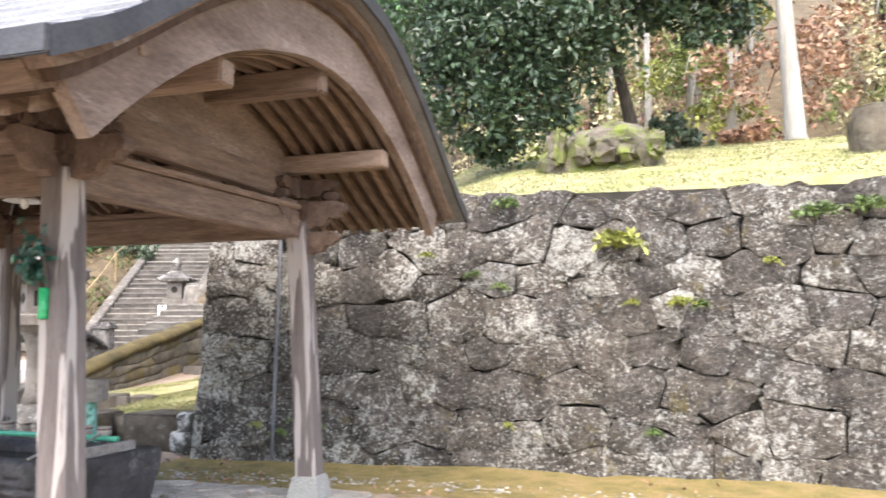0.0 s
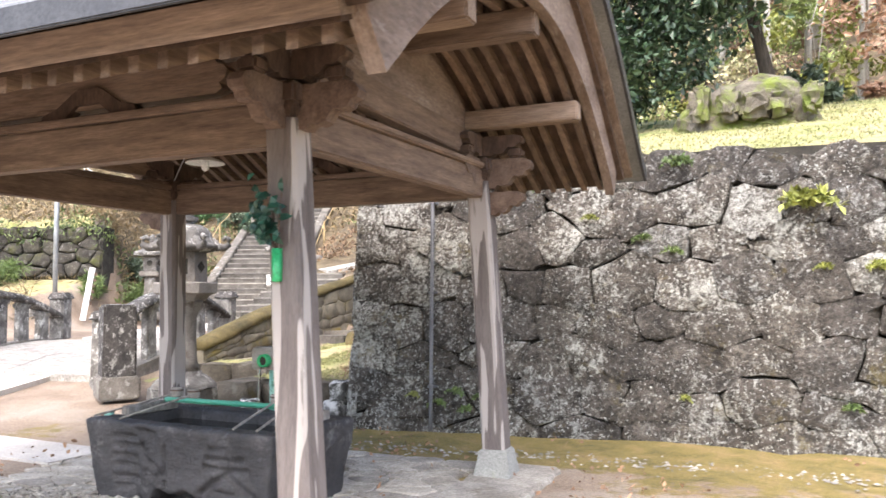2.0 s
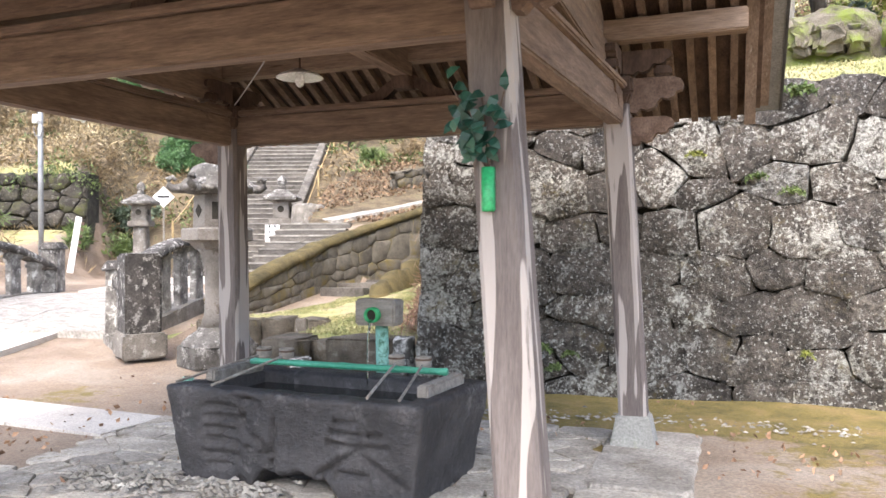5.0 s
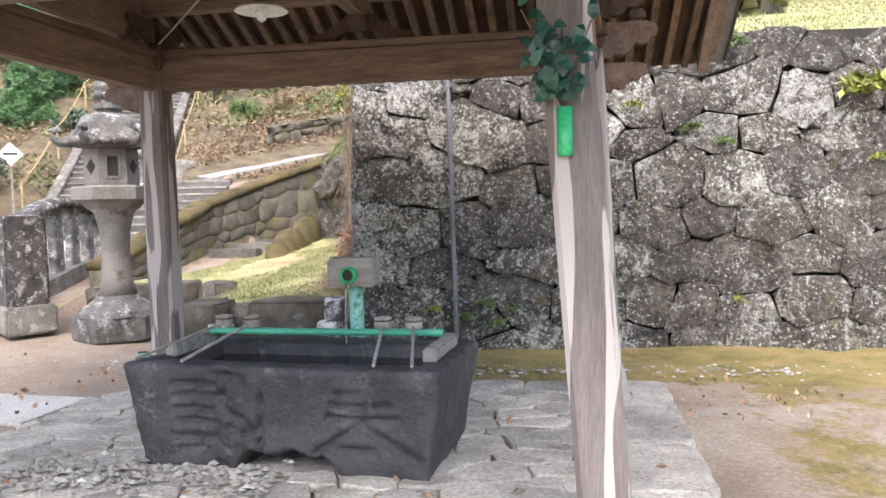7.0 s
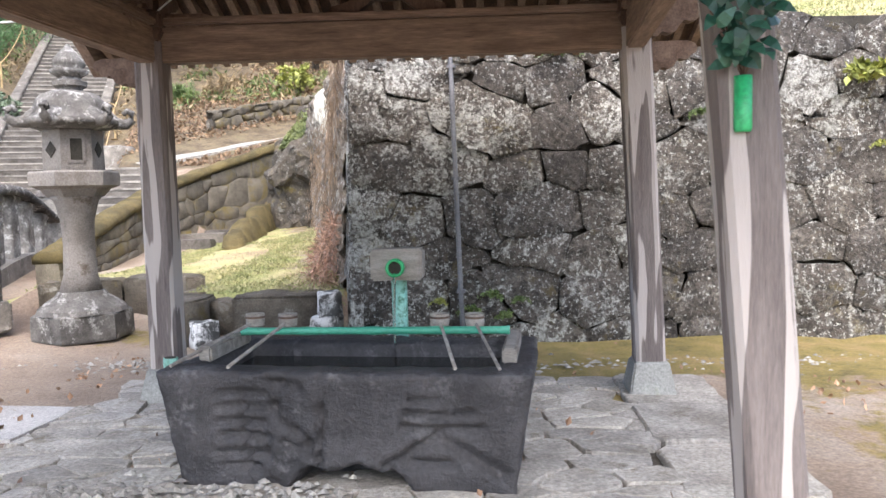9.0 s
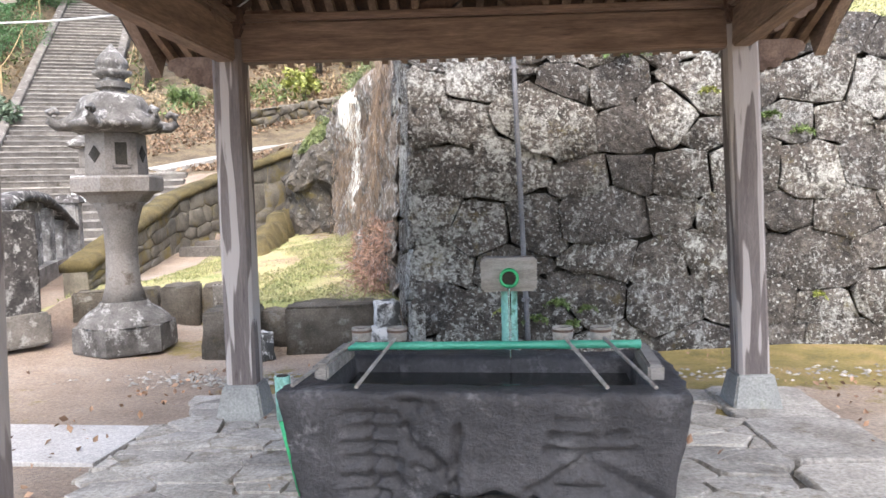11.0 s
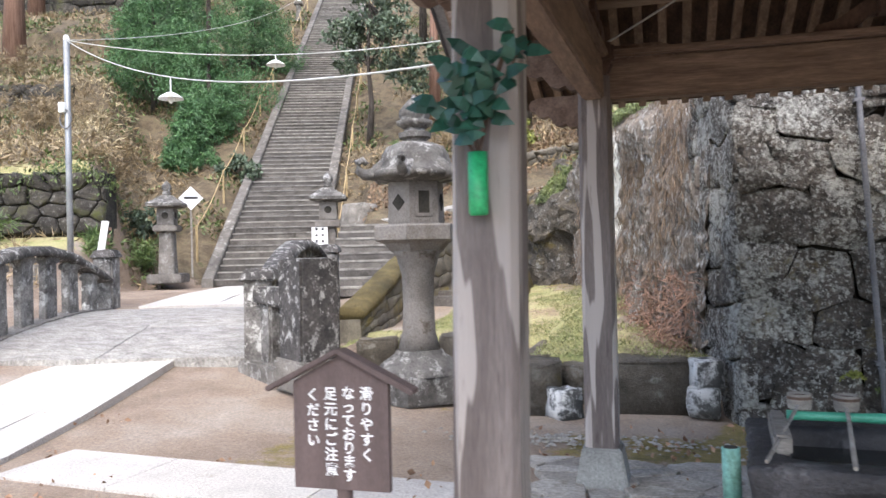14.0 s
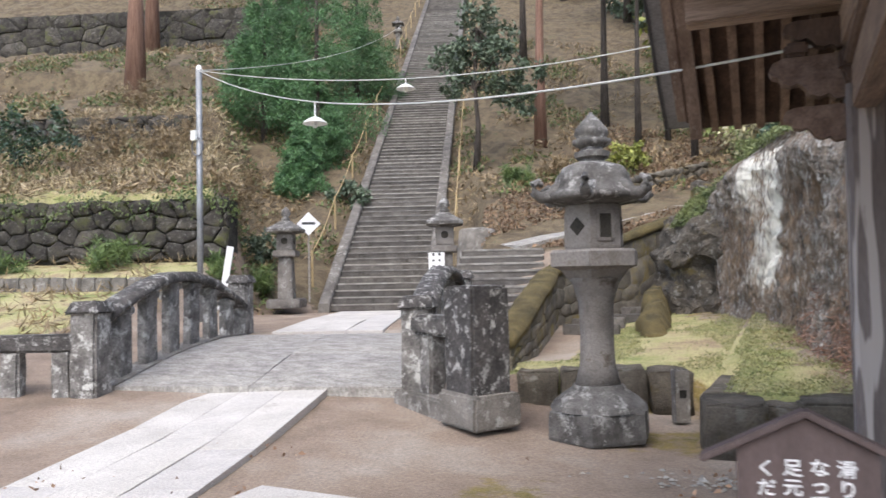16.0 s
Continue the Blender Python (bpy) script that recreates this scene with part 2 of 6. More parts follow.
def wall_y(x, z):
    """The face of the great wall: slightly skewed and leaning back."""
    return WALL_A + WALL_SLOPE * (x + 6.2) + 0.1 * (z - 1.5)


def cliff_x(y):
    for (x0, y0), (x1, y1) in zip(CLIFF, CLIFF[1:]):
        if y0 <= y <= y1:
            return x0 + (x1 - x0) * (y - y0) / (y1 - y0)
    return CLIFF[0][0] if y < CLIFF[0][1] else CLIFF[-1][0]


def hill(x, y):
    s = (Vector((x, y)) - STAIR_FOOT).dot(STAIR_WAY)
    return STAIR_Z + RISER / TREAD * max(0.0, s) + 0.1


PARAPET = [(-11.3, 10.6), (-11.45, 12.0), (-12.0, 15.0), (-11.6, 16.6), (-10.3, 18.5)]


def parapet_x(y):
    for (x0, y0), (x1, y1) in zip(PARAPET, PARAPET[1:]):
        if y <= y1:
            return x0 + (x1 - x0) * max(0.0, y - y0) / (y1 - y0)
    return 99.0


def ground_z(x, y):
    base = -0.13 - 0.02 * max(0.0, x + 3)
    q = -0.55 * (x + 10.0) + 0.83 * (y - 5.5)
    base += 0.72 * smoothstep(0.5, 11.0, q) * smoothstep(-8.5, -10.5, x)
    s = (Vector((x, y)) - STAIR_FOOT).dot(STAIR_WAY)
    r = (Vector((x, y)) - STAIR_FOOT).dot(STAIR_SIDE)
    h = base
    if s > 0:
        h = max(h, hill(x, y) - 0.4 * smoothstep(2.4, 1.3, abs(r)))
    # garden and terraces on the far side of the stairs
    lift = 0.3 * min(18.0, max(0.0, s))
    w = smoothstep(-3.2 - lift, -4.4 - 1.3 * lift, r)
    if w > 0:
        g = max(base, 0.2 + 0.2 * (min(s, -1.0) + 10.2))
        if s > -0.5:
            g = 3.75 + 0.36 * (s + 0.9) + 0.04 * max(0.0, s - 12) + 1.1 * smoothstep(7.5, 7.9, s) + 1.2 * smoothstep(15, 15.4, s) + 2.2 * smoothstep(26.3, 26.8, s) + 0.45 * max(0.0, s - 27.5)
        h = h + (max(h, g) - h) * w
    # steps, path and slope beside the stairs
    if r > 1.5 and x < cliff_x(y) + 30 * (y > 21.8):
        side = -9.0
        if x < parapet_x(y) and y > 14.4:
            side = 0.65 + 1.5 * min(1.0, max(0.0, (y - 14.6) / 3.8))
        if side > 2.1:
            side = max(side, 2.15 + 0.33 * (s + 2.5))
        h = h + (max(h, side) - h) * smoothstep(2.5, 3.1, r)
    # lawn behind the kerb stones
    if x < cliff_x(y) and x > parapet_x(y) + (0.1 if y > 10.6 else 0) and 7.6 < y < 18.5:
        d = y - (9.42 + 0.36 * (x + 10.6) if x < -8.4 else 8.15 + 0.13 * (x + 8.6))
        rise = smoothstep(-12.0, -8.5, x)
        lawn = 0.30 + (0.10 * rise - 0.02) * max(0.0, d) + 0.1 * (1 - rise) * max(0.0, y - 13.5)
        h = base + (max(lawn, base) - base) * smoothstep(0.05, 0.3, d) * smoothstep(-11.3, -10.8, x + 0.5 * (y > 10.6))
    # the terrace on the wall
    inside = min(y - wall_y(x, WALL_TOP) - 0.25, x - cliff_x(y) - 0.25)
    if y > wall_y(x, WALL_TOP):
        up = 3.06 + 0.28 * min(max(0.0, y - 9.4), 8.5) + 0.05 * max(0.0, y - 18) + 0.6 * max(0.0, y - 25)
        edge = 3.08 + 0.45 * smoothstep(9.5, 13, y) - 0.75 * smoothstep(14.5, 17.6, y) + 2.0 * smoothstep(18, 24, y)
        up = min(up, edge + (up - edge) * smoothstep(0.4, 4.5, x - cliff_x(y)))
        h = h + (up - h) * smoothstep(0.0, 0.35, inside)
    return h

# ---- ground ----
def zones(x, y):
    """How much moss, lawn and leaf litter cover the earth at a place."""
    wob = 0.35 * noise.noise(Vector((x * 0.8, y * 0.8, 9.0)))
    d = wall_y(x, 0) - y
    moss = smoothstep(1.75, 1.2, d + wob) * (x > -6.6) * (d > -0.3)
    moss = max(moss, 0.5 * smoothstep(-0.25, 0.25, noise.noise(Vector((x * 0.5, y * 0.7, 1.0)))) * (-10 < x < 4) * smoothstep(4.6, 6.6, y + wob + 0.4 * max(0.0, x + 4)))
    moss = max(moss, (0.40 + 0.3 * noise.noise(Vector((x * 0.6, y * 0.6, 8.0)))) * smoothstep(-3.8, -2.4, x + wob) * (y < wall_y(x, 0)))
    r = (Vector((x, y)) - STAIR_FOOT).dot(STAIR_SIDE)
    s = (Vector((x, y)) - STAIR_FOOT).dot(STAIR_WAY)
    lawn = 0.0
    if x < cliff_x(y) and x > parapet_x(y) and 8.0 < y < 19:
        lawn = smoothstep(0.55, 1.3, x - parapet_x(y) + wob) if y > 11 else 1.0 * (y > (9.75 + 0.36 * (x + 10.6) if x < -8.4 else 8.4))
    if y > wall_y(x, 3) + 0.1 and x > cliff_x(y):
        lawn = smoothstep(22, 19, y + wob)
    if r < -4 and s < 0.5 and x < -16:
        lawn = max(lawn, smoothstep(-4.0, -5.0, r + wob))
    if abs(x - cliff_x(y)) < 0.75 and y > 8.3:
        lawn = 0.0
    litter = smoothstep(-0.3, 1.0, s + wob + 3.5 * (r > 2.0 and y > 18)) if x < cliff_x(y) else smoothstep(19, 22, y + wob)
    return moss, lawn * (1 - litter), litter


def ground_material():
    m = bpy.data.materials.new("earth_moss_and_grass")
    m.use_nodes = True
    n, l = m.node_tree.nodes, m.node_tree.links
    b = n["Principled BSDF"]
    b.inputs["Roughness"].default_value = 0.9
    tc = n.new("ShaderNodeTexCoord")
    at = n.new("ShaderNodeAttribute")
    at.attribute_name = "cover"
    sep = n.new("ShaderNodeSeparateColor")
    l.new(at.outputs["Color"], sep.inputs[0])

    def nz(s, d=6.0, r=0.65):
        q = n.new("ShaderNodeTexNoise")
        q.inputs["Scale"].default_value, q.inputs["Detail"].default_value, q.inputs["Roughness"].default_value = s, d, r
        l.new(tc.outputs["Object"], q.inputs["Vector"])
        return q.outputs["Fac"]

    def ramp(f, *stops):
        q = n.new("ShaderNodeValToRGB")
        while len(q.color_ramp.elements) < len(stops):
            q.color_ramp.elements.new(0.5)
        for e, (p, c) in zip(q.color_ramp.elements, stops):
            e.position, e.color = p, (*c, 1)
        l.new(f, q.inputs[0])
        return q.outputs[0]

    def mix(f, a, c, mode="MIX"):
        q = n.new("ShaderNodeMix")
        q.data_type, q.blend_type = "RGBA", mode
        if isinstance(f, float):
            q.inputs[0].default_value = f
        else:
            l.new(f, q.inputs[0])
        l.new(a, q.inputs[6])
        l.new(c, q.inputs[7])
        return q.outputs[2]

    mid, fine, big = nz(3.0), nz(38.0, 5.0, 0.75), nz(0.6, 5.0)
    earth = ramp(big, (0.35, (0.175, 0.128, 0.094)), (0.5, (0.265, 0.203, 0.152)), (0.68, (0.34, 0.29, 0.24)))
    mossc = ramp(mid, (0.3, (0.11, 0.09, 0.028)), (0.5, (0.20, 0.155, 0.045)), (0.7, (0.27, 0.19, 0.085)))
    lawnc = ramp(nz(1.1, 7.0, 0.7), (0.30, (0.13, 0.18, 0.05)), (0.42, (0.28, 0.285, 0.11)), (0.54, (0.39, 0.345, 0.18)), (0.66, (0.27, 0.20, 0.125)))
    litc = ramp(nz(2.2, 8.0, 0.75), (0.3, (0.035, 0.028, 0.017)), (0.45, (0.09, 0.066, 0.038)), (0.58, (0.155, 0.12, 0.07)), (0.7, (0.06, 0.07, 0.025)))
    edge = nz(4.0, 6.0, 0.7)

    def mask(ch):
        a = n.new("ShaderNodeMath")
        a.operation = "ADD"
        l.new(sep.outputs[ch], a.inputs[0])
        l.new(edge, a.inputs[1])
        return ramp(a.outputs[0], (0.86, (0, 0, 0)), (1.06, (1, 1, 1)))

    col = mix(mask(0), earth, mossc)
    col = mix(mask(1), col, lawnc)
    col = mix(mask(2), col, litc)
    col = mix(0.75, col, ramp(fine, (0.3, (0.45, 0.45, 0.45)), (0.52, (1, 1, 1)), (0.72, (1.6, 1.55, 1.5))), "MULTIPLY")
    l.new(col, b.inputs["Base Color"])
    bp = n.new("ShaderNodeBump")
    bp.inputs["Strength"].default_value, bp.inputs["Distance"].default_value = 0.7, 0.03
    h = n.new("ShaderNodeMath")
    h.operation = "ADD"
    l.new(mid, h.inputs[0])
    l.new(fine, h.inputs[1])
    l.new(h.outputs[0], bp.inputs["Height"])
    l.new(bp.outputs[0], b.inputs["Normal"])
    return m


def build_ground():
    xs = sorted({round(float(v), 3) for v in list(np.arange(-62, 14, 0.32)) + list(np.arange(-400, -62, 30)) + list(np.arange(14, 401, 30))})
    ys = sorted({round(float(v), 3) for v in list(np.arange(-8, 96, 0.32)) + list(np.arange(-400, -8, 30)) + list(np.arange(96, 401, 30))})
    verts, cover = [], []
    for y in ys:
        for x in xs:
            xc, yc = min(14.0, max(-62.0, x)), min(96.0, max(-8.0, y))
            z = ground_z(xc, yc)
            near = xc == x and yc == y
            bumpy = 0.012 + 0.3 * smoothstep(2.2, 4.5, z) * (x < cliff_x(yc)) + 0.05 * (x > cliff_x(yc))
            z += bumpy * (noise.noise(Vector((x * 0.9, y * 0.9, 3.0))) + 0.4 * noise.noise(Vector((x * 2.3, y * 2.3, 5.0)))) * near
            verts.append((x, y, z))
            cover.append(zones(xc, yc))
    k = len(xs)
    faces = [(j * k + i, j * k + i + 1, (j + 1) * k + i + 1, (j + 1) * k + i) for j in range(len(ys) - 1) for i in range(k - 1)]
    me = bpy.data.meshes.new("ground")
    me.from_pydata(verts, [], faces)
    me.materials.append(ground_material())
    a = me.color_attributes.new("cover", "FLOAT_COLOR", "POINT")
    a.data.foreach_set("color", [c for m3 in cover for c in (*m3, 1.0)])
    for p in me.polygons:
        p.use_smooth = True
    return tagged(new("ground", me), "brown earth ground with moss, dry grass and fallen leaves", "ground", kind="structure")


ground = build_ground()


# ---- stones out of cells ----
def cells(w, h, cw, ch, seed, jitter=0.38, straight=0.0):
    """Irregular cells that fill a w by h rectangle: lists of (x, y) corners."""
    rnd = random.Random(seed)
    pts, rows = [], max(1, round(h / ch))
    for j in range(-1, rows + 1):
        n = max(1, round(w / cw))
        o = rnd.random() * 0.5 + 0.5 * (j % 2)
        for i in range(-1, n + 1):
            pts.append(((i + 0.25 + o + jitter * rnd.uniform(-1, 1)) * w / n, (j + 0.5 + jitter * (1 - straight) * rnd.uniform(-1, 1)) * h / rows))
    made = []
    wts = [rnd.uniform(-0.13, 0.13) for _ in pts]
    asp = cw / ch
    for a, (px, py) in enumerate(pts):
        if not (-0.3 * cw < px < w + 0.3 * cw and -0.3 * ch < py < h + 0.3 * ch):
            continue
        poly = [(0, 0), (w, 0), (w, h), (0, h)]
        for b, (qx, qy) in enumerate(pts):
            if a == b or abs(px - qx) > 3 * cw or abs(py - qy) > 3 * ch:
                continue
            nx, ny = qx - px, (qy - py) * asp * asp
            c = nx * (px + qx) / 2 + ny * (py + qy) / 2 + (wts[a] - wts[b]) * (nx * nx + ny * (qy - py)) * straight * 1.6
            out = []
            for i in range(len(poly)):
                p, q = poly[i], poly[(i + 1) % len(poly)]
                dp, dq = nx * p[0] + ny * p[1] - c, nx * q[0] + ny * q[1] - c
                if dp <= 0:
                    out.append(p)
                if dp * dq < 0:
                    f = dp / (dp - dq)
                    out.append((p[0] + f * (q[0] - p[0]), p[1] + f * (q[1] - p[1])))
            poly = out
            if len(poly) < 3:
                break
        if len(poly) >= 3:
            area = 0.5 * abs(sum(poly[i][0] * poly[(i + 1) % len(poly)][1] - poly[(i + 1) % len(poly)][0] * poly[i][1] for i in range(len(poly))))
            if area > 0.06 * cw * ch:
                made.append(poly)
    return made


def stone_mesh(poly, place, gap, proud, rnd, mat, name="stone", round_in=0.06, wobble=0.012, smooth=True):
    """A stone with rounded, uneven edges on one cell. place(x, y, out) maps the cell's plane into the world."""
    cx, cy = sum(p[0] for p in poly) / len(poly), sum(p[1] for p in poly) / len(poly)
    ring = []
    for i in range(len(poly)):
        (ax, ay), (bx, by) = poly[i], poly[(i + 1) % len(poly)]
        ln = math.hypot(bx - ax, by - ay)
        ring.append((0.9 * ax + 0.1 * bx, 0.9 * ay + 0.1 * by))
        for k in range(1, max(1, int(ln / 0.2)) + 1):
            f = 0.1 + 0.8 * k / max(1, int(ln / 0.2))
            ring.append((ax + (bx - ax) * f, ay + (by - ay) * f))
    ring = [(x + rnd.uniform(-wobble, wobble), y + rnd.uniform(-wobble, wobble)) for x, y in ring]
    bm = bmesh.new()
    tilt_x, tilt_y = 2.4 * wobble * rnd.uniform(-1, 1), 2.4 * wobble * rnd.uniform(-1, 1)
    loops = []
    for inset, out in ((gap, -0.12), (gap, -0.005), (gap + round_in * 0.35, proud * 0.65), (gap + round_in, proud)):
        loop = []
        for x, y in ring:
            r = math.hypot(x - cx, y - cy)
            f = max(0.25, 1 - inset / max(r, 1e-4))
            qx, qy = cx + (x - cx) * f, cy + (y - cy) * f
            o = out + ((qx - cx) * tilt_x + (qy - cy) * tilt_y + rnd.uniform(-0.4, 0.4) * wobble) * (out > 0)
            loop.append(bm.verts.new(place(qx, qy, o)))
        loops.append(loop)
    top = bm.verts.new(place(cx, cy, proud + rnd.uniform(0, 0.6) * wobble))
    k = len(ring)
    for a, b in zip(loops, loops[1:]):
        for i in range(k):
            bm.faces.new((a[i], a[(i + 1) % k], b[(i + 1) % k], b[i]))
    for i in range(k):
        bm.faces.new((loops[-1][i], loops[-1][(i + 1) % k], top))
    return finish(bm, name, mat, smooth)


# ---- great wall: its core; the stones follow at the end ----
bm = bmesh.new()
BACK = 0.10
ends = [(WALL_LEFT + 0.06, 0), (WALL_RIGHT, 0), (WALL_RIGHT, 1), (WALL_LEFT + 0.06, 1)]
lo = [bm.verts.new((x, wall_y(x, -0.5) + BACK + 0.9 * k, -0.5)) for x, k in ends]
hi = [bm.verts.new((x, wall_y(x, WALL_TOP) + BACK + 0.6 * k, WALL_TOP - 0.03)) for x, k in ends]
bm.faces.new(lo[::-1])
bm.faces.new(hi)
for i in range(4):
    bm.faces.new((lo[i], lo[(i + 1) % 4], hi[(i + 1) % 4], hi[i]))
great_wall = tagged(part("wall_north", bm, JOINT_AND_SHADE), "tall dry stone retaining wall of lichened grey blocks", "wall", kind="structure")

# ---- water pavilion ----
PAV = pose(-5.47, 4.82, 0, 0, 0, 3.3)
SPAN = 2.35
# foot and head of each post: the old frame has settled out of true
FEET = {(1, -1): (1.692, -1.40), (-1, -1): (-1.825, -1.388), (1, 1): (1.817, 1.458), (-1, 1): (-1.706, 1.34)}
HEADS = {(1, -1): (1.53, -1.34), (-1, -1): (-1.80, -1.33), (1, 1): (1.71, 1.385), (-1, 1): (-1.70, 1.30)}
ROOF = [(0, 4.05), (0.45, 4.01), (0.8, 3.90), (1.3, 3.67), (1.75, 3.41), (2.2, 3.12), (2.55, 2.90), (2.9, 2.72)]
RAFT = [(0, 3.44), (0.5, 3.38), (0.9, 3.25), (1.26, 3.09), (1.6, 2.93), (2.0, 2.74), (2.6, 2.50)]
ARCH = [(0, 3.41), (0.35, 3.39), (0.6, 3.34), (1.0, 3.23), (1.35, 3.09), (1.7, 2.91), (1.95, 2.76), (2.2, 2.59), (2.52, 2.33)]


def curve(tab, v):
    """Height on a roof line at depth v; the front eave has sunk a little."""
    sunk = 0.10 * smoothstep(1.3, 2.8, -v)
    v = abs(v)
    for (a, za), (b, zb) in zip(tab, tab[1:]):
        if v <= b:
            return za + (zb - za) * (v - a) / (b - a) - sunk
    (a, za), (b, zb) = tab[-2:]
    return zb + (zb - za) * (v - b) / (b - a) - sunk


ACROSS = Matrix.Rotation(radians(90), 4, "Z")   # an outline's x runs along the pavilion's depth


def gable_prism(outline, thick, u):
    return prism(outline, thick, Matrix.Translation((u, 0, 0)) @ ACROSS)


def post_mesh(su, sv):
    bm = bmesh.new()
    for k in range(9):
        f = k / 8
        z = 0.12 + f * SPAN
        (fu, fv), (hu, hv) = FEET[su, sv], HEADS[su, sv]
        cu, cv = fu + (hu - fu) * f, fv + (hv - fv) * f
        h, c = 0.104 - 0.004 * f, 0.022
        ring = [(-h + c, -h), (h - c, -h), (h, -h + c), (h, h - c), (h - c, h), (-h + c, h), (-h, h - c), (-h, -h + c)]
        rows = [bm.verts.new((cu + x + 0.003 * noise.noise(Vector((x * 9, z * 3, su))), cv + y + 0.003 * noise.noise(Vector((y * 9, z * 3, sv))), z)) for x, y in ring]
        if k:
            for i in range(8):
                bm.faces.new((last[i], last[(i + 1) % 8], rows[(i + 1) % 8], rows[i]))
        else:
            bm.faces.new(rows[::-1])
        last = rows
    bm.faces.new(last)
    return bm


def cloud_end(length, height):
    """The side view of a bracket arm with a lobed, scrolled end."""
    return [(x * length, z * height) for x, z in ((0, -0.3), (0, 1), (0.80, 1), (0.95, 0.88), (1.0, 0.66), (0.97, 0.46), (0.88, 0.40), (0.84, 0.22), (0.74, 0.14),
                                                  (0.64, 0.20), (0.58, 0.06), (0.52, -0.16), (0.40, -0.26), (0.30, -0.18), (0.22, -0.36))]


def between(a, b, wide, high, z, more=0.0):
    """A squared timber from post head to post head."""
    d = Vector(b) - Vector(a)
    m = (Vector(a) + Vector(b)) / 2
    return box((d.length + more, wide, high), (m.x, m.y, z), Matrix.Rotation(math.atan2(d.y, d.x), 3, "Z"), bevel=0.012)


def build_pavilion():
    pav = thing("water_pavilion", PAV, "open weathered wooden pavilion with a curved grey metal roof", "pavilion")
    for su in (-1, 1):
        for sv in (-1, 1):
            post = part("post", post_mesh(su, sv), POST_WOOD, pav, "greyed wooden post with pale worn streaks")
            bm = bmesh.new()
            add_box(bm, (0.36, 0.36, 0.30), (*FEET[su, sv], -0.02), bevel=0.012, top=(0.68, 0.68))
            part("plinth", roughen(bm, 0.004, 6), PLINTH_STONE, pav, "grey stone plinth with moss at its foot")
            (tu, tv), tz = HEADS[su, sv], 0.12 + SPAN
            part("bearing_block", box((0.26, 0.26, 0.13), (tu, tv, tz + 0.14), bevel=0.02), DARK_WOOD, pav)
            bm = bmesh.new()
            add_box(bm, (0.18, 0.18, 0.08), (tu, tv, tz + 0.04), bevel=0.015, top=(1.4, 1.4))
            part("bearing_cup", bm, DARK_WOOD, pav)
            for k, (dx, dy) in enumerate(((su, 0), (0, sv), (-su, 0), (0, -sv))):
                arm = prism(cloud_end(0.44, 0.19), 0.10, Matrix.Translation((tu + dx * 0.05, tv + dy * 0.05, tz + 0.0)) @ Matrix.Rotation(math.atan2(dy, dx), 4, "Z"))
                part("bracket_arm", arm, BRACKET, pav, "lobed cloud-shaped bracket arm")
                if (dx, dy) != (-su, 0):
                    upper = prism(cloud_end(0.36, 0.13), 0.09, Matrix.Translation((tu + dx * 0.05, tv + dy * 0.05, tz + 0.27)) @ Matrix.Rotation(math.atan2(dy, dx), 4, "Z"))
                    part("bracket_arm", upper, DARK_WOOD, pav)
                    cap = box((0.13, 0.13, 0.08), (tu + dx * 0.34, tv + dy * 0.34, tz + 0.235), bevel=0.018)
                    part("bearing_block", cap, DARK_WOOD, pav)
            if (su, sv) == (1, -1):
                continue
            nose = prism(cloud_end(0.34, 0.15), 0.09, Matrix.Translation((tu + su * 0.08, tv, tz - 0.25)) @ Matrix.Rotation(0 if su > 0 else math.pi, 4, "Z"))
            part("beam_nose", nose, BRACKET, pav, "carved scrolled beam end")
    bz = 0.12 + SPAN
    for s in (-1, 1):
        tv = (HEADS[1, s][1] + HEADS[-1, s][1]) / 2
        tu = (HEADS[s, 1][0] + HEADS[s, -1][0]) / 2
        part("tie_beam", between(HEADS[-1, s], HEADS[1, s], 0.13, 0.25, bz - 0.02), BEAM, pav, "long brown tie beam")
        part("side_beam", between(HEADS[s, -1], HEADS[s, 1], 0.13, 0.25, bz - 0.022), RAFTER, pav)
        part("head_plate", between(HEADS[-1, s], HEADS[1, s], 0.20, 0.05, bz + 0.135, 0.1), BEAM, pav)
        part("head_plate", between(HEADS[s, -1], HEADS[s, 1], 0.20, 0.05, bz + 0.131, 0.05), RAFTER, pav)
        part("purlin", box((5.28, 0.15, 0.16), (0, s * 1.27, 3.0), bevel=0.012), PALE_WOOD, pav)
        if s < 0:
            plank = [(-1.40, 2.69), (1.02, 2.69), (1.06, 2.72), (1.04, 2.755), (1.08, 2.78), (1.10, 2.83), (1.07, 2.865), (1.02, 2.88), (1.0, 2.915), (-1.40, 2.915)]
            part("wall_plate", prism(plank, 0.10, Matrix.Translation((0, s * 1.30, 0))), PALE_WOOD, pav, "wide pale plank with a scalloped end under the rafters")
        part("side_plate", box((0.12, 2.5, 0.22), (tu, 0, 2.80), bevel=0.01), RAFTER, pav)
        # infill triangle below the rafters over each side
        tri = [(v, curve(RAFT, v) - 0.01) for v in np.linspace(-1.2, 1.2, 13)] + [(1.2, 2.9), (-1.2, 2.9)]
        part("gable_board", gable_prism(tri, 0.04, tu), GABLE_WOOD, pav)
        # frog-leg strut on the long beam
        frog = [(-0.42, 0), (-0.40, 0.05), (-0.28, 0.08), (-0.14, 0.17), (-0.08, 0.20), (0.08, 0.20), (0.14, 0.17), (0.28, 0.08), (0.40, 0.05), (0.42, 0), (0.22, 0), (0.10, 0.09), (-0.10, 0.09), (-0.22, 0)]
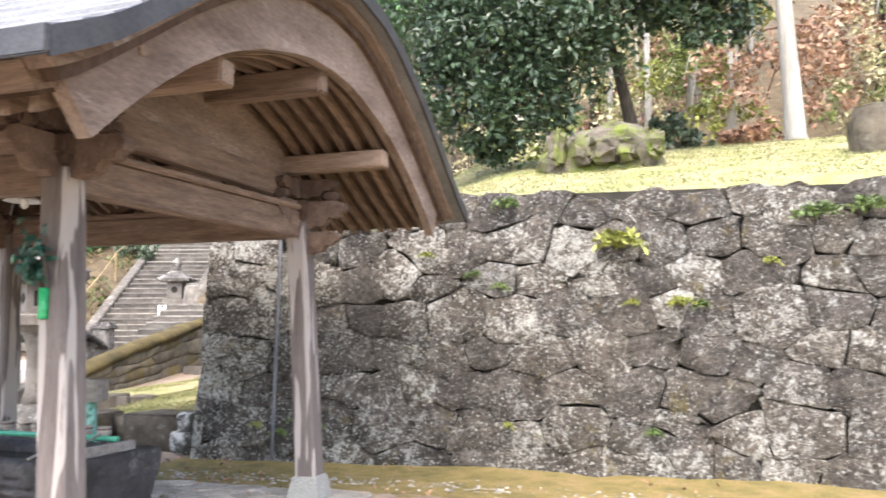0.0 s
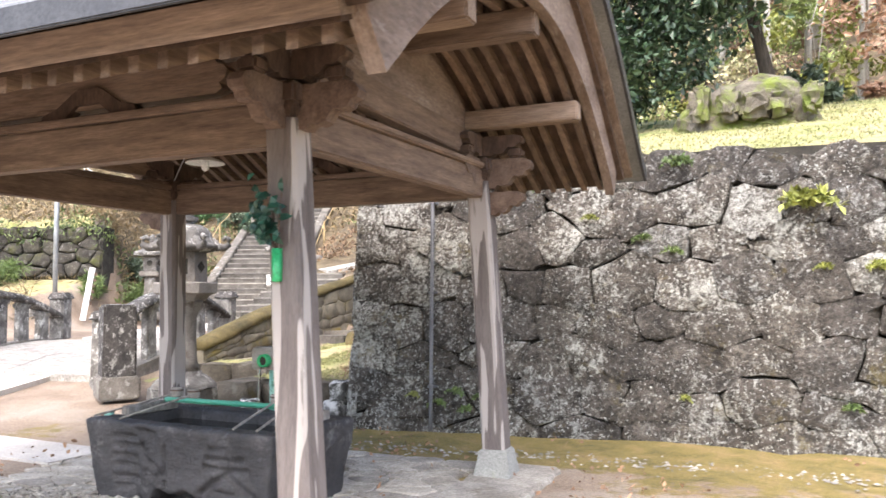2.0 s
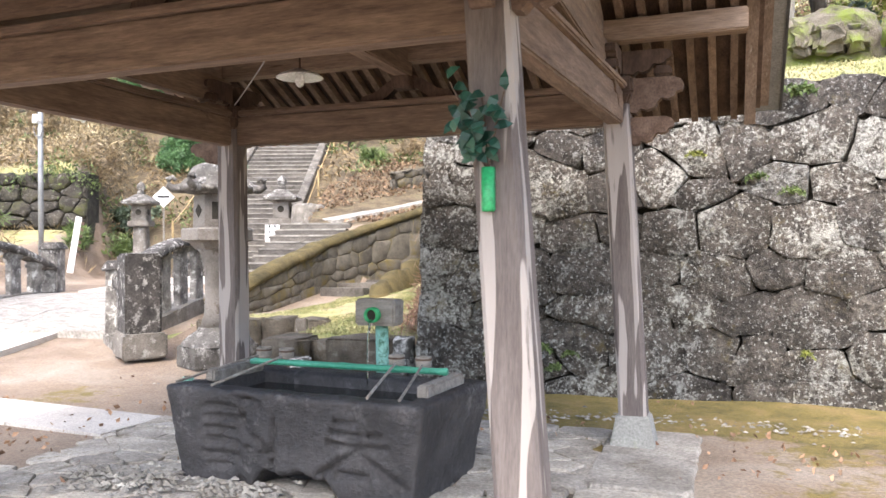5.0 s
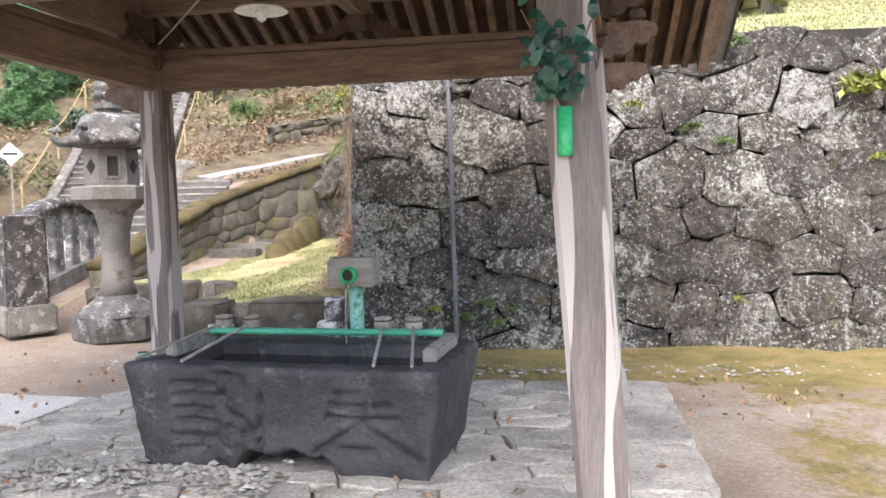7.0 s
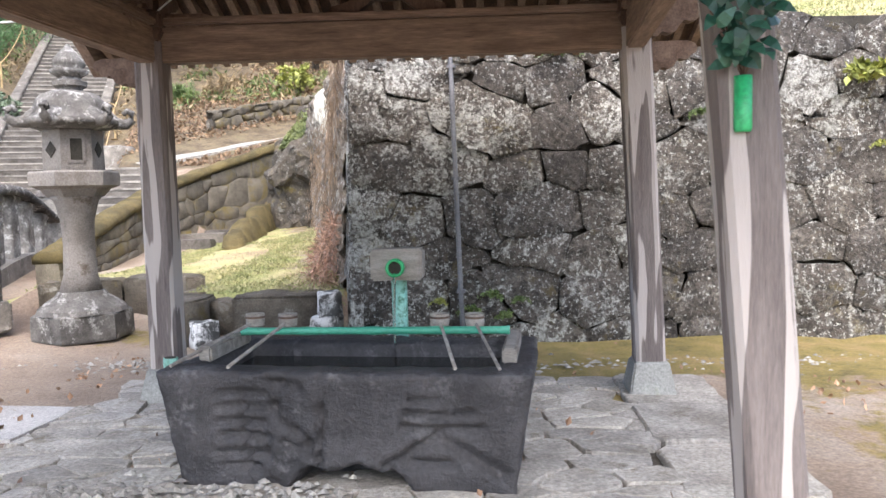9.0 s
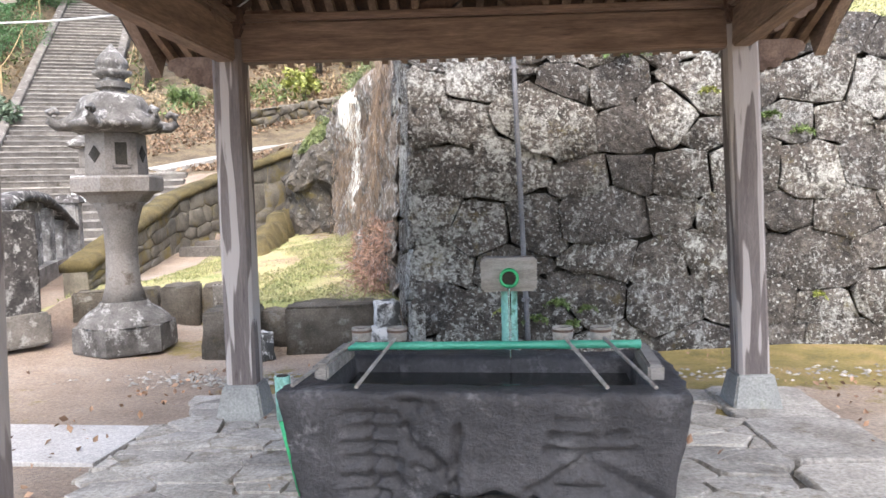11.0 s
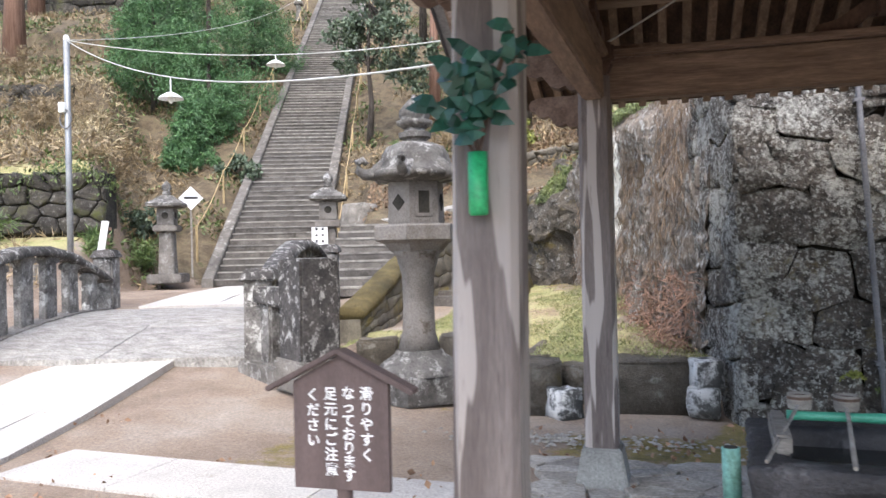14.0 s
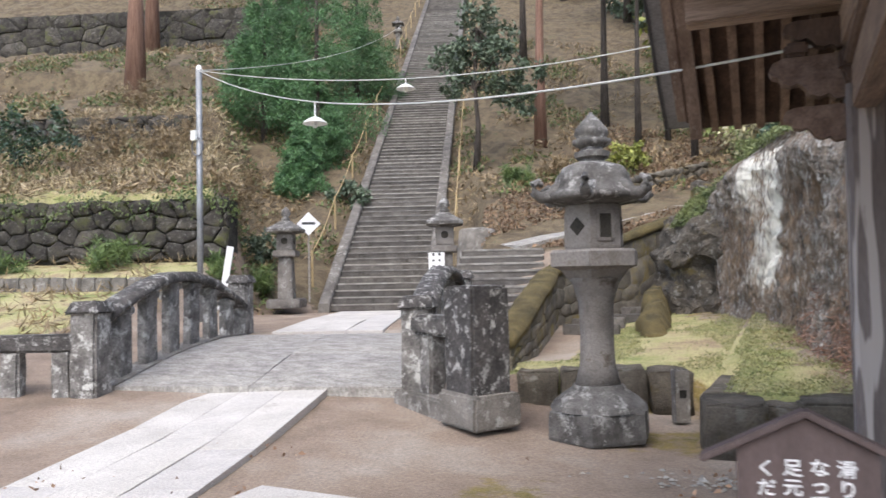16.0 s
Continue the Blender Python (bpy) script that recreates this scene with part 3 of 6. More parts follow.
        part("frog_leg_strut", prism(frog, 0.08, Matrix.Translation((0, tv, bz + 0.16))), DARK_WOOD, pav)
        block = box((0.16, 0.16, 0.10), (0, s * 1.27, 2.76), bevel=0.01)
        part("strut_block", block, DARK_WOOD, pav)
    part("ridge_purlin", box((5.28, 0.15, 0.19), (0, 0, 3.34), bevel=0.012), BEAM, pav)
    # ceiling beam across the middle, to carry the ridge
    part("cross_beam", box((0.14, 2.6, 0.22), (0, 0, 2.92), bevel=0.012), RAFTER, pav)
    part("ridge_post", box((0.12, 0.12, 0.24), (0, 0, 3.14), bevel=0.01), DARK_WOOD, pav)
    # rafters, the same two meshes all along
    meshes = {}
    for s in (-1, 1):
        vs = np.linspace(0.02, 2.58, 15)
        line = [(s * v, curve(RAFT, s * v)) for v in vs] + [(s * v, curve(RAFT, s * v) + 0.075) for v in vs[::-1]]
        meshes[s] = finish(gable_prism(line, 0.055, 0), "rafter", RAFTER)
    n = 33
    for i in range(n):
        for s in (-1, 1):
            ob = new("rafter", meshes[s])
            ob.location = (-2.55 + 5.1 * i / (n - 1), 0, 0)
            ob.parent = pav
    low = [(v, curve(RAFT, v) + 0.077) for v in np.linspace(-2.66, 2.66, 41)]
    high = [(v, curve(RAFT, v) + 0.10) for v in np.linspace(2.66, -2.66, 41)]
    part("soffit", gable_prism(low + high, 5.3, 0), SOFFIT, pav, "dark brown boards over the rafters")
    for s in (-1, 1):
        low = 0.09 * (s < 0)
        fascia = [(s * 2.50, curve(RAFT, s * 2.5) + 0.101), (s * 2.70, curve(RAFT, s * 2.7) + 0.101), (s * 2.78, 2.66 - low), (s * 2.60, 2.74 - low)]
        part("eave_board", gable_prism(fascia, 5.36, 0), BEAM, pav, "thick brown eave board")
    # roof covering in overlapping courses
    out = []
    course = np.linspace(-2.9, 2.9, 35)
    for k, (a, b) in enumerate(zip(course, course[1:])):
        up = 0.022
        if a < 0:
            out += [(a, curve(ROOF, a) + up), (b, curve(ROOF, b))]
        else:
            out += [(a, curve(ROOF, a)), (b, curve(ROOF, b) + up)]
    under = [(v, curve(ROOF, v) - 0.10) for v in np.linspace(2.9, -2.9, 35)]
    part("roof_covering", gable_prism(out + under, 5.86, 0), COPPER, pav, "grey metal sheet roof in fine courses")
    for v in (-2.9, 2.9):
        z = curve(ROOF, v)
        part("eave_edge", box((5.90, 0.03, 0.115), (0, v + 0.014 * (1 if v > 0 else -1), z - 0.045), bevel=0.006), ROOF_EDGE, pav, "dark grey metal eave edge")
    for su in (-1, 1):
        trim = [(v, curve(ROOF, v) + 0.012) for v in np.linspace(-2.9, 2.9, 49)] + [(v, curve(ROOF, v) - 0.112) for v in np.linspace(2.9, -2.9, 49)]
        part("verge_edge", gable_prism(trim, 0.024, su * 2.94), ROOF_EDGE, pav, "dark grey metal verge edge")
    core = [(v, curve(ROOF, v) - 0.102) for v in np.linspace(-2.72, 2.72, 31)] + [(v, curve(RAFT, v) + 0.103) for v in np.linspace(2.66, -2.66, 31)]
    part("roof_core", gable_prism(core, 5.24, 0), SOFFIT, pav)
    part("ridge_cap", box((5.9, 0.34, 0.16), (0, 0, 4.12), bevel=0.03), COPPER, pav)
    # gable boards, stepped outwards, with cut feet
    for su in (-1, 1):
        vs = np.linspace(-2.42, 2.40, 49)
        arch = [(v, curve(ARCH, v)) for v in vs]
        top = [(v, min(curve(ROOF, v) - 0.24, curve(ARCH, v) + 0.46)) for v in np.linspace(2.54, -2.60, 49)]
        part("bargeboard", gable_prism(arch + top, 0.085, su * 2.675), GABLE_WOOD, pav, "broad curved gable board of weathered wood")
        lip1 = [(v, min(curve(ROOF, v) - 0.24, curve(ARCH, v) + 0.46) + 0.002) for v in np.linspace(-2.66, 2.66, 49)] + [(v, curve(ROOF, v) - 0.17) for v in np.linspace(2.70, -2.70, 49)]
        part("gable_moulding", gable_prism(lip1, 0.13, su * 2.70), DARK_WOOD, pav)
        lip2 = [(v, curve(ROOF, v) - 0.168) for v in np.linspace(-2.74, 2.74, 49)] + [(v, curve(ROOF, v) - 0.102) for v in np.linspace(2.78, -2.78, 49)]
        part("gable_moulding", gable_prism(lip2, 0.20, su * 2.735), GABLE_WOOD, pav)
        hole = lathe([(0.028, -0.01), (0.028, 0.01), (0.02, 0.012)], 10)
        bmesh.ops.transform(hole, matrix=Matrix.Translation((su * 2.72, -2.12, 2.83)) @ Matrix.Rotation(radians(90), 4, "Y"), verts=hole.verts)
        part("nail_cover", hole, PALE_WOOD, pav)
    return pav


POST_WOOD = material("greyed_post_wood", (0.125, 0.102, 0.096), (0.20, 0.17, 0.16), 1.6, 0.85, 0.4, grit=0.4, spots=(0.44, 0.395, 0.37), spot_size=1.1, spot_amount=0.40, spot_detail=1.5, spot_edge=0.015, moss=(0.06, 0.043, 0.038), moss_amount=0.22, moss_size=3.0, grain=(8, 8, 0.7), fine=18, vary=0.1)
DARK_WOOD = material("dark_brown_wood", (0.06, 0.035, 0.025), (0.14, 0.09, 0.065), 3.0, 0.85, 0.3, grain=(3, 3, 1.2), fine=18)
PALE_WOOD = material("pale_brown_plank", (0.21, 0.14, 0.095), (0.36, 0.265, 0.20), 2.0, 0.8, 0.25, grain=(0.6, 6, 6), fine=14, spots=(0.12, 0.075, 0.05), spot_size=2.2, spot_amount=0.15)
GABLE_WOOD = material("gable_wood", (0.155, 0.105, 0.08), (0.30, 0.225, 0.18), 1.6, 0.85, 0.3, grain=(5, 0.8, 3), fine=16, spots=(0.42, 0.36, 0.32), spot_size=2.5, spot_amount=0.2)
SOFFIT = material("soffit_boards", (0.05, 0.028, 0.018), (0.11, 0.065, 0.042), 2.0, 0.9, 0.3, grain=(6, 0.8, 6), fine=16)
PLINTH_STONE = material("plinth_stone", (0.20, 0.20, 0.19), (0.33, 0.33, 0.31), 3.0, 0.9, 0.4, moss=(0.24, 0.26, 0.12), moss_amount=0.3, fine=60)
ROOF_EDGE = material("dark_roof_edge", (0.045, 0.045, 0.05), (0.085, 0.085, 0.09), 3.0, 0.5, 0.1, metal=0.3)
pavilion = build_pavilion()


# ---- basin and what belongs to it ----
def carving(x, z):
    """Depth of the worn characters cut into the basin's front, and of the broken hollow between them."""
    d = 0.0
    for x0, x1, zc, w in ((-0.66, -0.38, 0.38, 0.016), (-0.64, -0.36, 0.31, 0.018), (-0.67, -0.38, 0.23, 0.018), (-0.66, -0.36, 0.16, 0.018), (-0.68, -0.40, 0.06, 0.02), (-0.66, -0.42, -0.01, 0.018),
                          (0.34, 0.50, 0.37, 0.014), (0.32, 0.52, 0.30, 0.016), (0.56, 0.68, 0.31, 0.014), (0.30, 0.70, 0.225, 0.02), (0.34, 0.58, 0.05, 0.018)):
        if x0 < x < x1:
            d += 0.05 * smoothstep(w * 1.6, w * 0.5, abs(z - zc - 0.012 * math.sin(9 * x)))
    for ax, az, bx, bz, w in ((0.46, 0.17, 0.22, 0.02, 0.022), (0.50, 0.17, 0.80, 0.0, 0.028), (-0.53, 0.38, -0.53, -0.02, 0.016), (-0.30, 0.14, -0.12, 0.04, 0.016), (-0.10, 0.33, -0.13, 0.05, 0.014)):
        f = min(1.0, max(0.0, ((x - ax) * (bx - ax) + (z - az) * (bz - az)) / ((bx - ax) ** 2 + (bz - az) ** 2)))
        d += 0.05 * smoothstep(w * 1.6, w * 0.5, math.hypot(x - ax - f * (bx - ax), z - az - f * (bz - az)))
    pit = noise.noise(Vector((x * 8, z * 8, 3.0))) - 0.12
    d += 0.26 * max(0.0, pit) * smoothstep(0.20, 0.08, abs(x + 0.27))
    return d


def basin_mesh():
    """A tapered trough with a hollow, a chipped rim, a carved front and a worn gap under its foot."""
    bm = bmesh.new()
    L, W, top, bot = 0.955, 0.50, 0.50, -0.16

    def ring(l, w, z, n=96):
        pts = []
        per = [(-1, -1), (1, -1), (1, 1), (-1, 1)]
        for i in range(4):
            (ax, ay), (bx, by) = per[i], per[(i + 1) % 4]
            k = n if ay == by else n // 2
            for j in range(k):
                pts.append(((ax + (bx - ax) * j / k) * l, (ay + (by - ay) * j / k) * w, z))
        return pts

    side = [(L - 0.115 + 0.105 * f, W - 0.05 + 0.05 * f, bot + (top - 0.025 - bot) * f) for f in np.linspace(0, 1, 30)]
    specs = side + [(L - 0.016, W - 0.008, top - 0.008), (L - 0.035, W - 0.03, top), (L - 0.10, W - 0.09, top + 0.002), (L - 0.165, W - 0.165, top - 0.004), (L - 0.185, W - 0.185, top - 0.03), (L - 0.21, W - 0.21, 0.15)]
    rings = []
    for l, w, z in specs:
        row = []
        for x, y, zz in ring(l, w, z):
            p = Vector((x, y, zz))
            d = 0.020 * noise.noise(p * 3.5) + 0.008 * noise.noise(p * 15) + 0.005 * noise.noise(p * 34)
            if y < -W + 0.06:
                d -= carving(x, zz)
                gap = 0.13 * smoothstep(0.36, 0.2, abs(x - 0.03)) + 0.035 * noise.noise(Vector((x * 8, 0, 0)))
                p.y += 0.28 * smoothstep(0.05, -0.03, zz - bot - gap)
            if z > top - 0.03:
                d += 0.012 * noise.noise(p * 22)
            p += Vector((x * 0.4, y, 0)).normalized() * d
            p.z += 0.6 * d * (z > top - 0.03)
            row.append(bm.verts.new(p))
        rings.append(row)
    k = len(rings[0])
    for a, b in zip(rings, rings[1:]):
        for i in range(k):
            bm.faces.new((a[i], a[(i + 1) % k], b[(i + 1) % k], b[i]))
    bm.faces.new(rings[0][::-1])
    bm.faces.new(rings[-1])
    return bm


BAS = pose(-5.487, 4.835, 0, 0, 0, -1)
basin = thing("stone_basin", BAS, "dark wet stone water basin with worn carved characters on its front", "basin")
part("trough", basin_mesh(), DARK_STONE, basin, smooth=True)
WATER = material("still_water", (0.012, 0.014, 0.013), (0.02, 0.022, 0.02), 3.0, 0.05, 0.05)
part("water", box((1.48, 0.58, 0.02), (0, 0, 0.40)), WATER, basin, "dark still water")

BAMBOO = material("green_bamboo", (0.04, 0.26, 0.17), (0.10, 0.42, 0.28), 2.0, 0.35, 0.1, grain=(0.6, 4, 4))
GREY_WOOD = material("grey_wood", (0.19, 0.17, 0.15), (0.36, 0.33, 0.30), 3.0, 0.85, 0.3, grain=(1, 6, 6), vary=0.15)
VERDIGRIS = material("verdigris_pipe", (0.08, 0.30, 0.25), (0.30, 0.55, 0.46), 6.0, 0.6, 0.2, spots=(0.03, 0.12, 0.06), spot_size=6, spot_amount=0.35)
GREEN = material("green_plastic", (0.02, 0.30, 0.10), (0.04, 0.42, 0.16), 4.0, 0.4, 0.05)
rest = thing("bamboo_ladle_rest", BAS, "green bamboo pole on two wooden cradles across the basin rim", "ladle rest")
bm = bmesh.new()
pts, rad = [], []
for i in range(25):
    pts.append((-0.76 + 1.56 * i / 24, 0.15, 0.585 + 0.012 * i / 24))
    rad.append(0.022 if i % 6 else 0.0255)
add_tube(bm, pts, rad, 12)
part("bamboo_pole", bm, BAMBOO, rest, smooth=True)
for x in (-0.80, 0.82):
    part("cradle", roughen(box((0.075, 0.56, 0.085), (x, 0.02, 0.535), bevel=0.012), 0.004, 9), GREY_WOOD, rest, "weathered wooden cradle")


def ladle(x, turn):
    """A wooden dipper lying mouth down over the pole, its handle sloping to the front."""
    ob = thing("ladle", BAS @ pose(x, 0.21, 0.61, 0, 0, turn), "grey wooden water ladle resting on the bamboo pole", "ladle", "ladles on the basin")
    bm = lathe([(0.052, 0.0), (0.055, 0.035), (0.055, 0.07), (0.047, 0.07), (0.047, 0.02)], 18)
    cup = part("cup", bm, GREY_WOOD, ob)
    part("band", lathe([(0.057, 0.045), (0.057, 0.058)], 18), DARK_WOOD, cup)
    part("handle", tube([(0, 0.06, 0.05), (0, -0.06, 0.015), (0, -0.72, -0.085)], 0.0095, 6), GREY_WOOD, ob)


for x, a in ((-0.70, -14), (-0.50, -5), (0.40, 14), (0.60, 15)):
    ladle(x, a)

spout = thing("water_spout", pose(-5.37, 5.25, 0, 0, 0, 2), "verdigris water pipe with a grey wooden head and round green mouth", "water spout")
part("stand_pipe", tube([(0, 0.135, -0.12), (0, 0.135, 0.5), (0, 0.12, 0.86)], 0.048, 14), VERDIGRIS, spout, smooth=True)
part("head_block", roughen(box((0.315, 0.17, 0.19), (0, 0.085, 0.94), bevel=0.014), 0.004, 9, 1), GREY_WOOD, spout, "grey weathered wooden block")
mouth = bmesh.new()
add_lathe(mouth, [(0.05, -0.10), (0.055, 0.0), (0.055, 0.05), (0.04, 0.05), (0.04, -0.04)], 20)
bmesh.ops.transform(mouth, matrix=Matrix.Translation((0, -0.01, 0.925)) @ Matrix.Rotation(radians(90), 4, "X"), verts=mouth.verts)
part("mouth", mouth, GREEN, spout, "round green pipe mouth", True)
# dark disc set in the mouth for the shade inside the pipe
bore = lathe([(0.0395, -0.01), (0.0395, 0.0)], 18)
bmesh.ops.transform(bore, matrix=Matrix.Translation((0, -0.035, 0.925)) @ Matrix.Rotation(radians(90), 4, "X"), verts=bore.verts)
part("bore", bore, JOINT_AND_SHADE, spout, "dark disc painted as the shaded bore of the pipe")
stream = bpy.data.materials.new("running_water")
stream.use_nodes = True
sb = stream.node_tree.nodes["Principled BSDF"]
sb.inputs["Transmission Weight"].default_value, sb.inputs["Roughness"].default_value, sb.inputs["IOR"].default_value = 1.0, 0.03, 1.33
part("water_jet", tube([(0, -0.05, 0.89), (0, -0.085, 0.82), (0, -0.105, 0.65), (0, -0.11, 0.41)], [0.014, 0.009, 0.006, 0.005], 8), stream, spout, "thin stream of running water", True)
drain = thing("overflow_pipe", pose(-6.50, 4.62, -0.10), "green overflow pipe standing beside the stone basin", "pipe")
part("pipe_body", tube([(0.085, 0.02, 0), (0.045, 0.01, 0.2), (0.004, 0, 0.40)], 0.034, 16), GREEN, drain, smooth=True)
part("collar", tube([(0.004, 0, 0.39), (0, 0, 0.61)], 0.039, 16), VERDIGRIS, drain, "verdigris coloured upper end", True)
# dark disc on the open end paints the shade within
part("bore", tube([(0, 0, 0.606), (0, 0, 0.613)], 0.03, 16), JOINT_AND_SHADE, drain, "dark disc painted as the shaded bore of the pipe")


# ---- sprigs in green tubes on the two front posts ----
LEAF_DARK = material("dark_leaf", (0.012, 0.05, 0.035), (0.03, 0.10, 0.065), 6.0, 0.35, 0.1, island=0.35)


def sprig(at, seed, turn, spread=1.0):
    rnd = random.Random(seed)
    ob = thing("evergreen_sprig", PAV @ at, "evergreen sprig in a green tube tied to the post", "sprig", "sprigs on the front posts")
    part("tube_vase", lathe([(0.026, 0), (0.03, 0.01), (0.03, 0.185), (0.022, 0.185)], 12), GREEN, ob, "bright green plastic tube", True)
    verts, faces = [], []
    for k in range(8):
        a = turn + rnd.uniform(-1.5, 1.5)
        reach, up = spread * rnd.uniform(0.05, 0.2), (0.4 + 0.6 * spread) * rnd.uniform(0.1, 0.42)
        tip = Vector((reach * math.sin(a) * 1.2, -abs(reach * math.cos(a)) * 0.7 - 0.03, 0.2 + up))
        base = Vector((0, 0, 0.17))
        part("twig", tube([base, base.lerp(tip, 0.5) + Vector((0, 0, 0.03)), tip], 0.004, 5), DARK_WOOD, ob)
        for j in range(8):
            c = base.lerp(tip, 0.35 + 0.65 * j / 7) + Vector((rnd.uniform(-0.02, 0.02), rnd.uniform(-0.03, 0.01), rnd.uniform(-0.02, 0.02)))
            d = Vector((rnd.uniform(-1, 1), rnd.uniform(-0.9, 0.2), rnd.uniform(-0.5, 0.7))).normalized()
            w = d.cross(Vector((rnd.uniform(-0.3, 0.3), -1, 0.3))).normalized() * 0.021
            n = w.cross(d).normalized()
            b = len(verts)
            for f, g in ((0, 0), (0.3, 1), (0.65, 0.9), (1, 0), (0.65, -0.9), (0.3, -1)):
                verts.append(c + d * 0.085 * f + w * g + n * (0.012 * abs(g) - 0.02 * f * f))
            faces += [(b, b + 1, b + 5), (b + 1, b + 2, b + 4, b + 5), (b + 2, b + 3, b + 4)]
    me = bpy.data.meshes.new("leaves")
    me.from_pydata(verts, [], faces)
    me.materials.append(LEAF_DARK)
    lv = new("leaves", me)
    lv.parent = ob


sprig(pose(1.555, -1.475, 1.545), 3, -0.5, 0.8)
sprig(pose(-1.815, -1.495, 1.49), 8, 0.0, 0.65)

# ---- lamp under the roof ----
ENAMEL = material("white_enamel", (0.75, 0.75, 0.72), (0.82, 0.82, 0.8), 3.0, 0.3, 0.0)
lamp = thing("hanging_lamp", PAV @ pose(-0.30, 0.13, 2.60), "white enamel lamp dish hanging under the pavilion roof", "lamp")
part("shade", lathe([(0.03, 0.05), (0.05, 0.045), (0.14, 0.01), (0.165, -0.01), (0.155, -0.012), (0.05, 0.02)], 24), ENAMEL, lamp, smooth=True)
part("bulb", lathe([(0.03, 0.02), (0.035, -0.03), (0.028, -0.06), (0.01, -0.075)], 16), ENAMEL, lamp, smooth=True)
part("cord", tube([(0, 0, 0.04), (0, 0, 0.78)], 0.006, 6), DARK_WOOD, lamp)

# ---- great stone lantern ----
def lantern_parts(ob, k, body, cap, stele=False):
    """A six-sided lantern: foot, shaft, platform, light box, roof with curled corners, jewel. k scales it."""
    S = lambda prof: [(r * k, z * k) for r, z in prof]
    part("foot", roughen(lathe(S([(0.46, 0), (0.47, 0.03), (0.46, 0.24), (0.43, 0.26)]), 6), 0.008, 6, 1), cap, ob)
    part("foot_moulding", roughen(lathe(S([(0.42, 0.255), (0.40, 0.30), (0.33, 0.36), (0.24, 0.42), (0.215, 0.46)]), 18), 0.01, 8), cap, ob)
    part("shaft", roughen(lathe(S([(0.20, 0.45), (0.155, 0.62), (0.143, 0.9), (0.152, 1.15), (0.20, 1.33), (0.24, 1.38)]), 24), 0.003, 8), body, ob, smooth=True)
    part("platform", roughen(lathe(S([(0.25, 1.37), (0.32, 1.45), (0.405, 1.48), (0.41, 1.60), (0.39, 1.62)]), 6), 0.005, 6), body, ob)
    box_ = part("light_box", lathe(S([(0.27, 1.615), (0.275, 1.65), (0.265, 2.0), (0.25, 2.02)]), 6), body, ob)
    dark = JOINT_AND_SHADE
    for i in range(6):
        a = radians(60 * i + 30)
        m = Matrix.Rotation(a - radians(90), 4, "Z")
        # flat dark panel for the shade inside the light box
        win = bmesh.new()
        if i % 2:
            add_box(win, (0.10 * k, 0.012 * k, 0.2 * k), (0, 0.236 * k, 1.82 * k))
        else:
            add_box(win, (0.11 * k, 0.012 * k, 0.11 * k), (0, 0.236 * k, 1.82 * k), Matrix.Rotation(radians(45), 3, "Y"))
        bmesh.ops.transform(win, matrix=m, verts=win.verts)
        part("opening", win, dark, box_, "dark panel painted as the shaded window opening")
        if i % 2:
            fr = bmesh.new()
            for dx, dz, w, h in ((-0.065, 0, 0.025, 0.25), (0.065, 0, 0.025, 0.25), (0, 0.115, 0.155, 0.025), (0, -0.115, 0.155, 0.025)):
                add_box(fr, (w * k, 0.02 * k, h * k), (dx * k, 0.238 * k, (1.82 + dz) * k))
            bmesh.ops.transform(fr, matrix=m, verts=fr.verts)
            part("window_frame", fr, body, box_)
    part("roof", roughen(lathe(S([(0.22, 2.01), (0.36, 2.03), (0.43, 2.06), (0.435, 2.10), (0.37, 2.14), (0.335, 2.20), (0.32, 2.27), (0.27, 2.34), (0.17, 2.38), (0.12, 2.385)]), 12), 0.012, 7, 1), cap, ob, "lichened roof stone", True)
    for i in range(6):
        a = radians(60 * i)
        c = bmesh.new()
        add_tube(c, [(0.30 * k, 0, 2.15 * k), (0.40 * k, 0, 2.085 * k), (0.49 * k, 0, 2.08 * k), (0.545 * k, 0, 2.12 * k), (0.55 * k, 0, 2.19 * k), (0.50 * k, 0, 2.215 * k), (0.465 * k, 0, 2.175 * k)], [0.08 * k, 0.062 * k, 0.05 * k, 0.042 * k, 0.038 * k, 0.032 * k, 0.024 * k], 8)
        bmesh.ops.transform(c, matrix=Matrix.Rotation(a, 4, "Z"), verts=c.verts)
        part("corner_scroll", c, cap, ob, smooth=True)
    part("neck", roughen(lathe(S([(0.11, 2.375), (0.115, 2.41), (0.15, 2.43), (0.155, 2.475), (0.10, 2.495), (0.10, 2.52)]), 16), 0.005, 9), cap, ob)
    part("jewel", roughen(lathe(S([(0.10, 2.515), (0.165, 2.55), (0.17, 2.585), (0.12, 2.60), (0.15, 2.63), (0.14, 2.68), (0.085, 2.75), (0.03, 2.80), (0.012, 2.83)]), 16), 0.008, 9), cap, ob, smooth=True)


LANTERN_STONE = material("lantern_stone", (0.14, 0.125, 0.11), (0.25, 0.23, 0.21), 3.0, 0.9, 0.6, fine=55, spots=(0.10, 0.08, 0.06), spot_size=3.0, spot_amount=0.25)
LANTERN_CAP = material("lichened_cap_stone", (0.055, 0.05, 0.045), (0.17, 0.16, 0.148), 4.0, 0.95, 0.8, spots=(0.40, 0.39, 0.37), spot_size=6.0, spot_amount=0.4, fine=50)
big = thing("stone_lantern", pose(-9.42, 8.42, -0.10, 0, 0, 98), "tall six-sided grey stone lantern with a lichened roof", "lantern")
lantern_parts(big, 1.10, LANTERN_STONE, LANTERN_CAP)


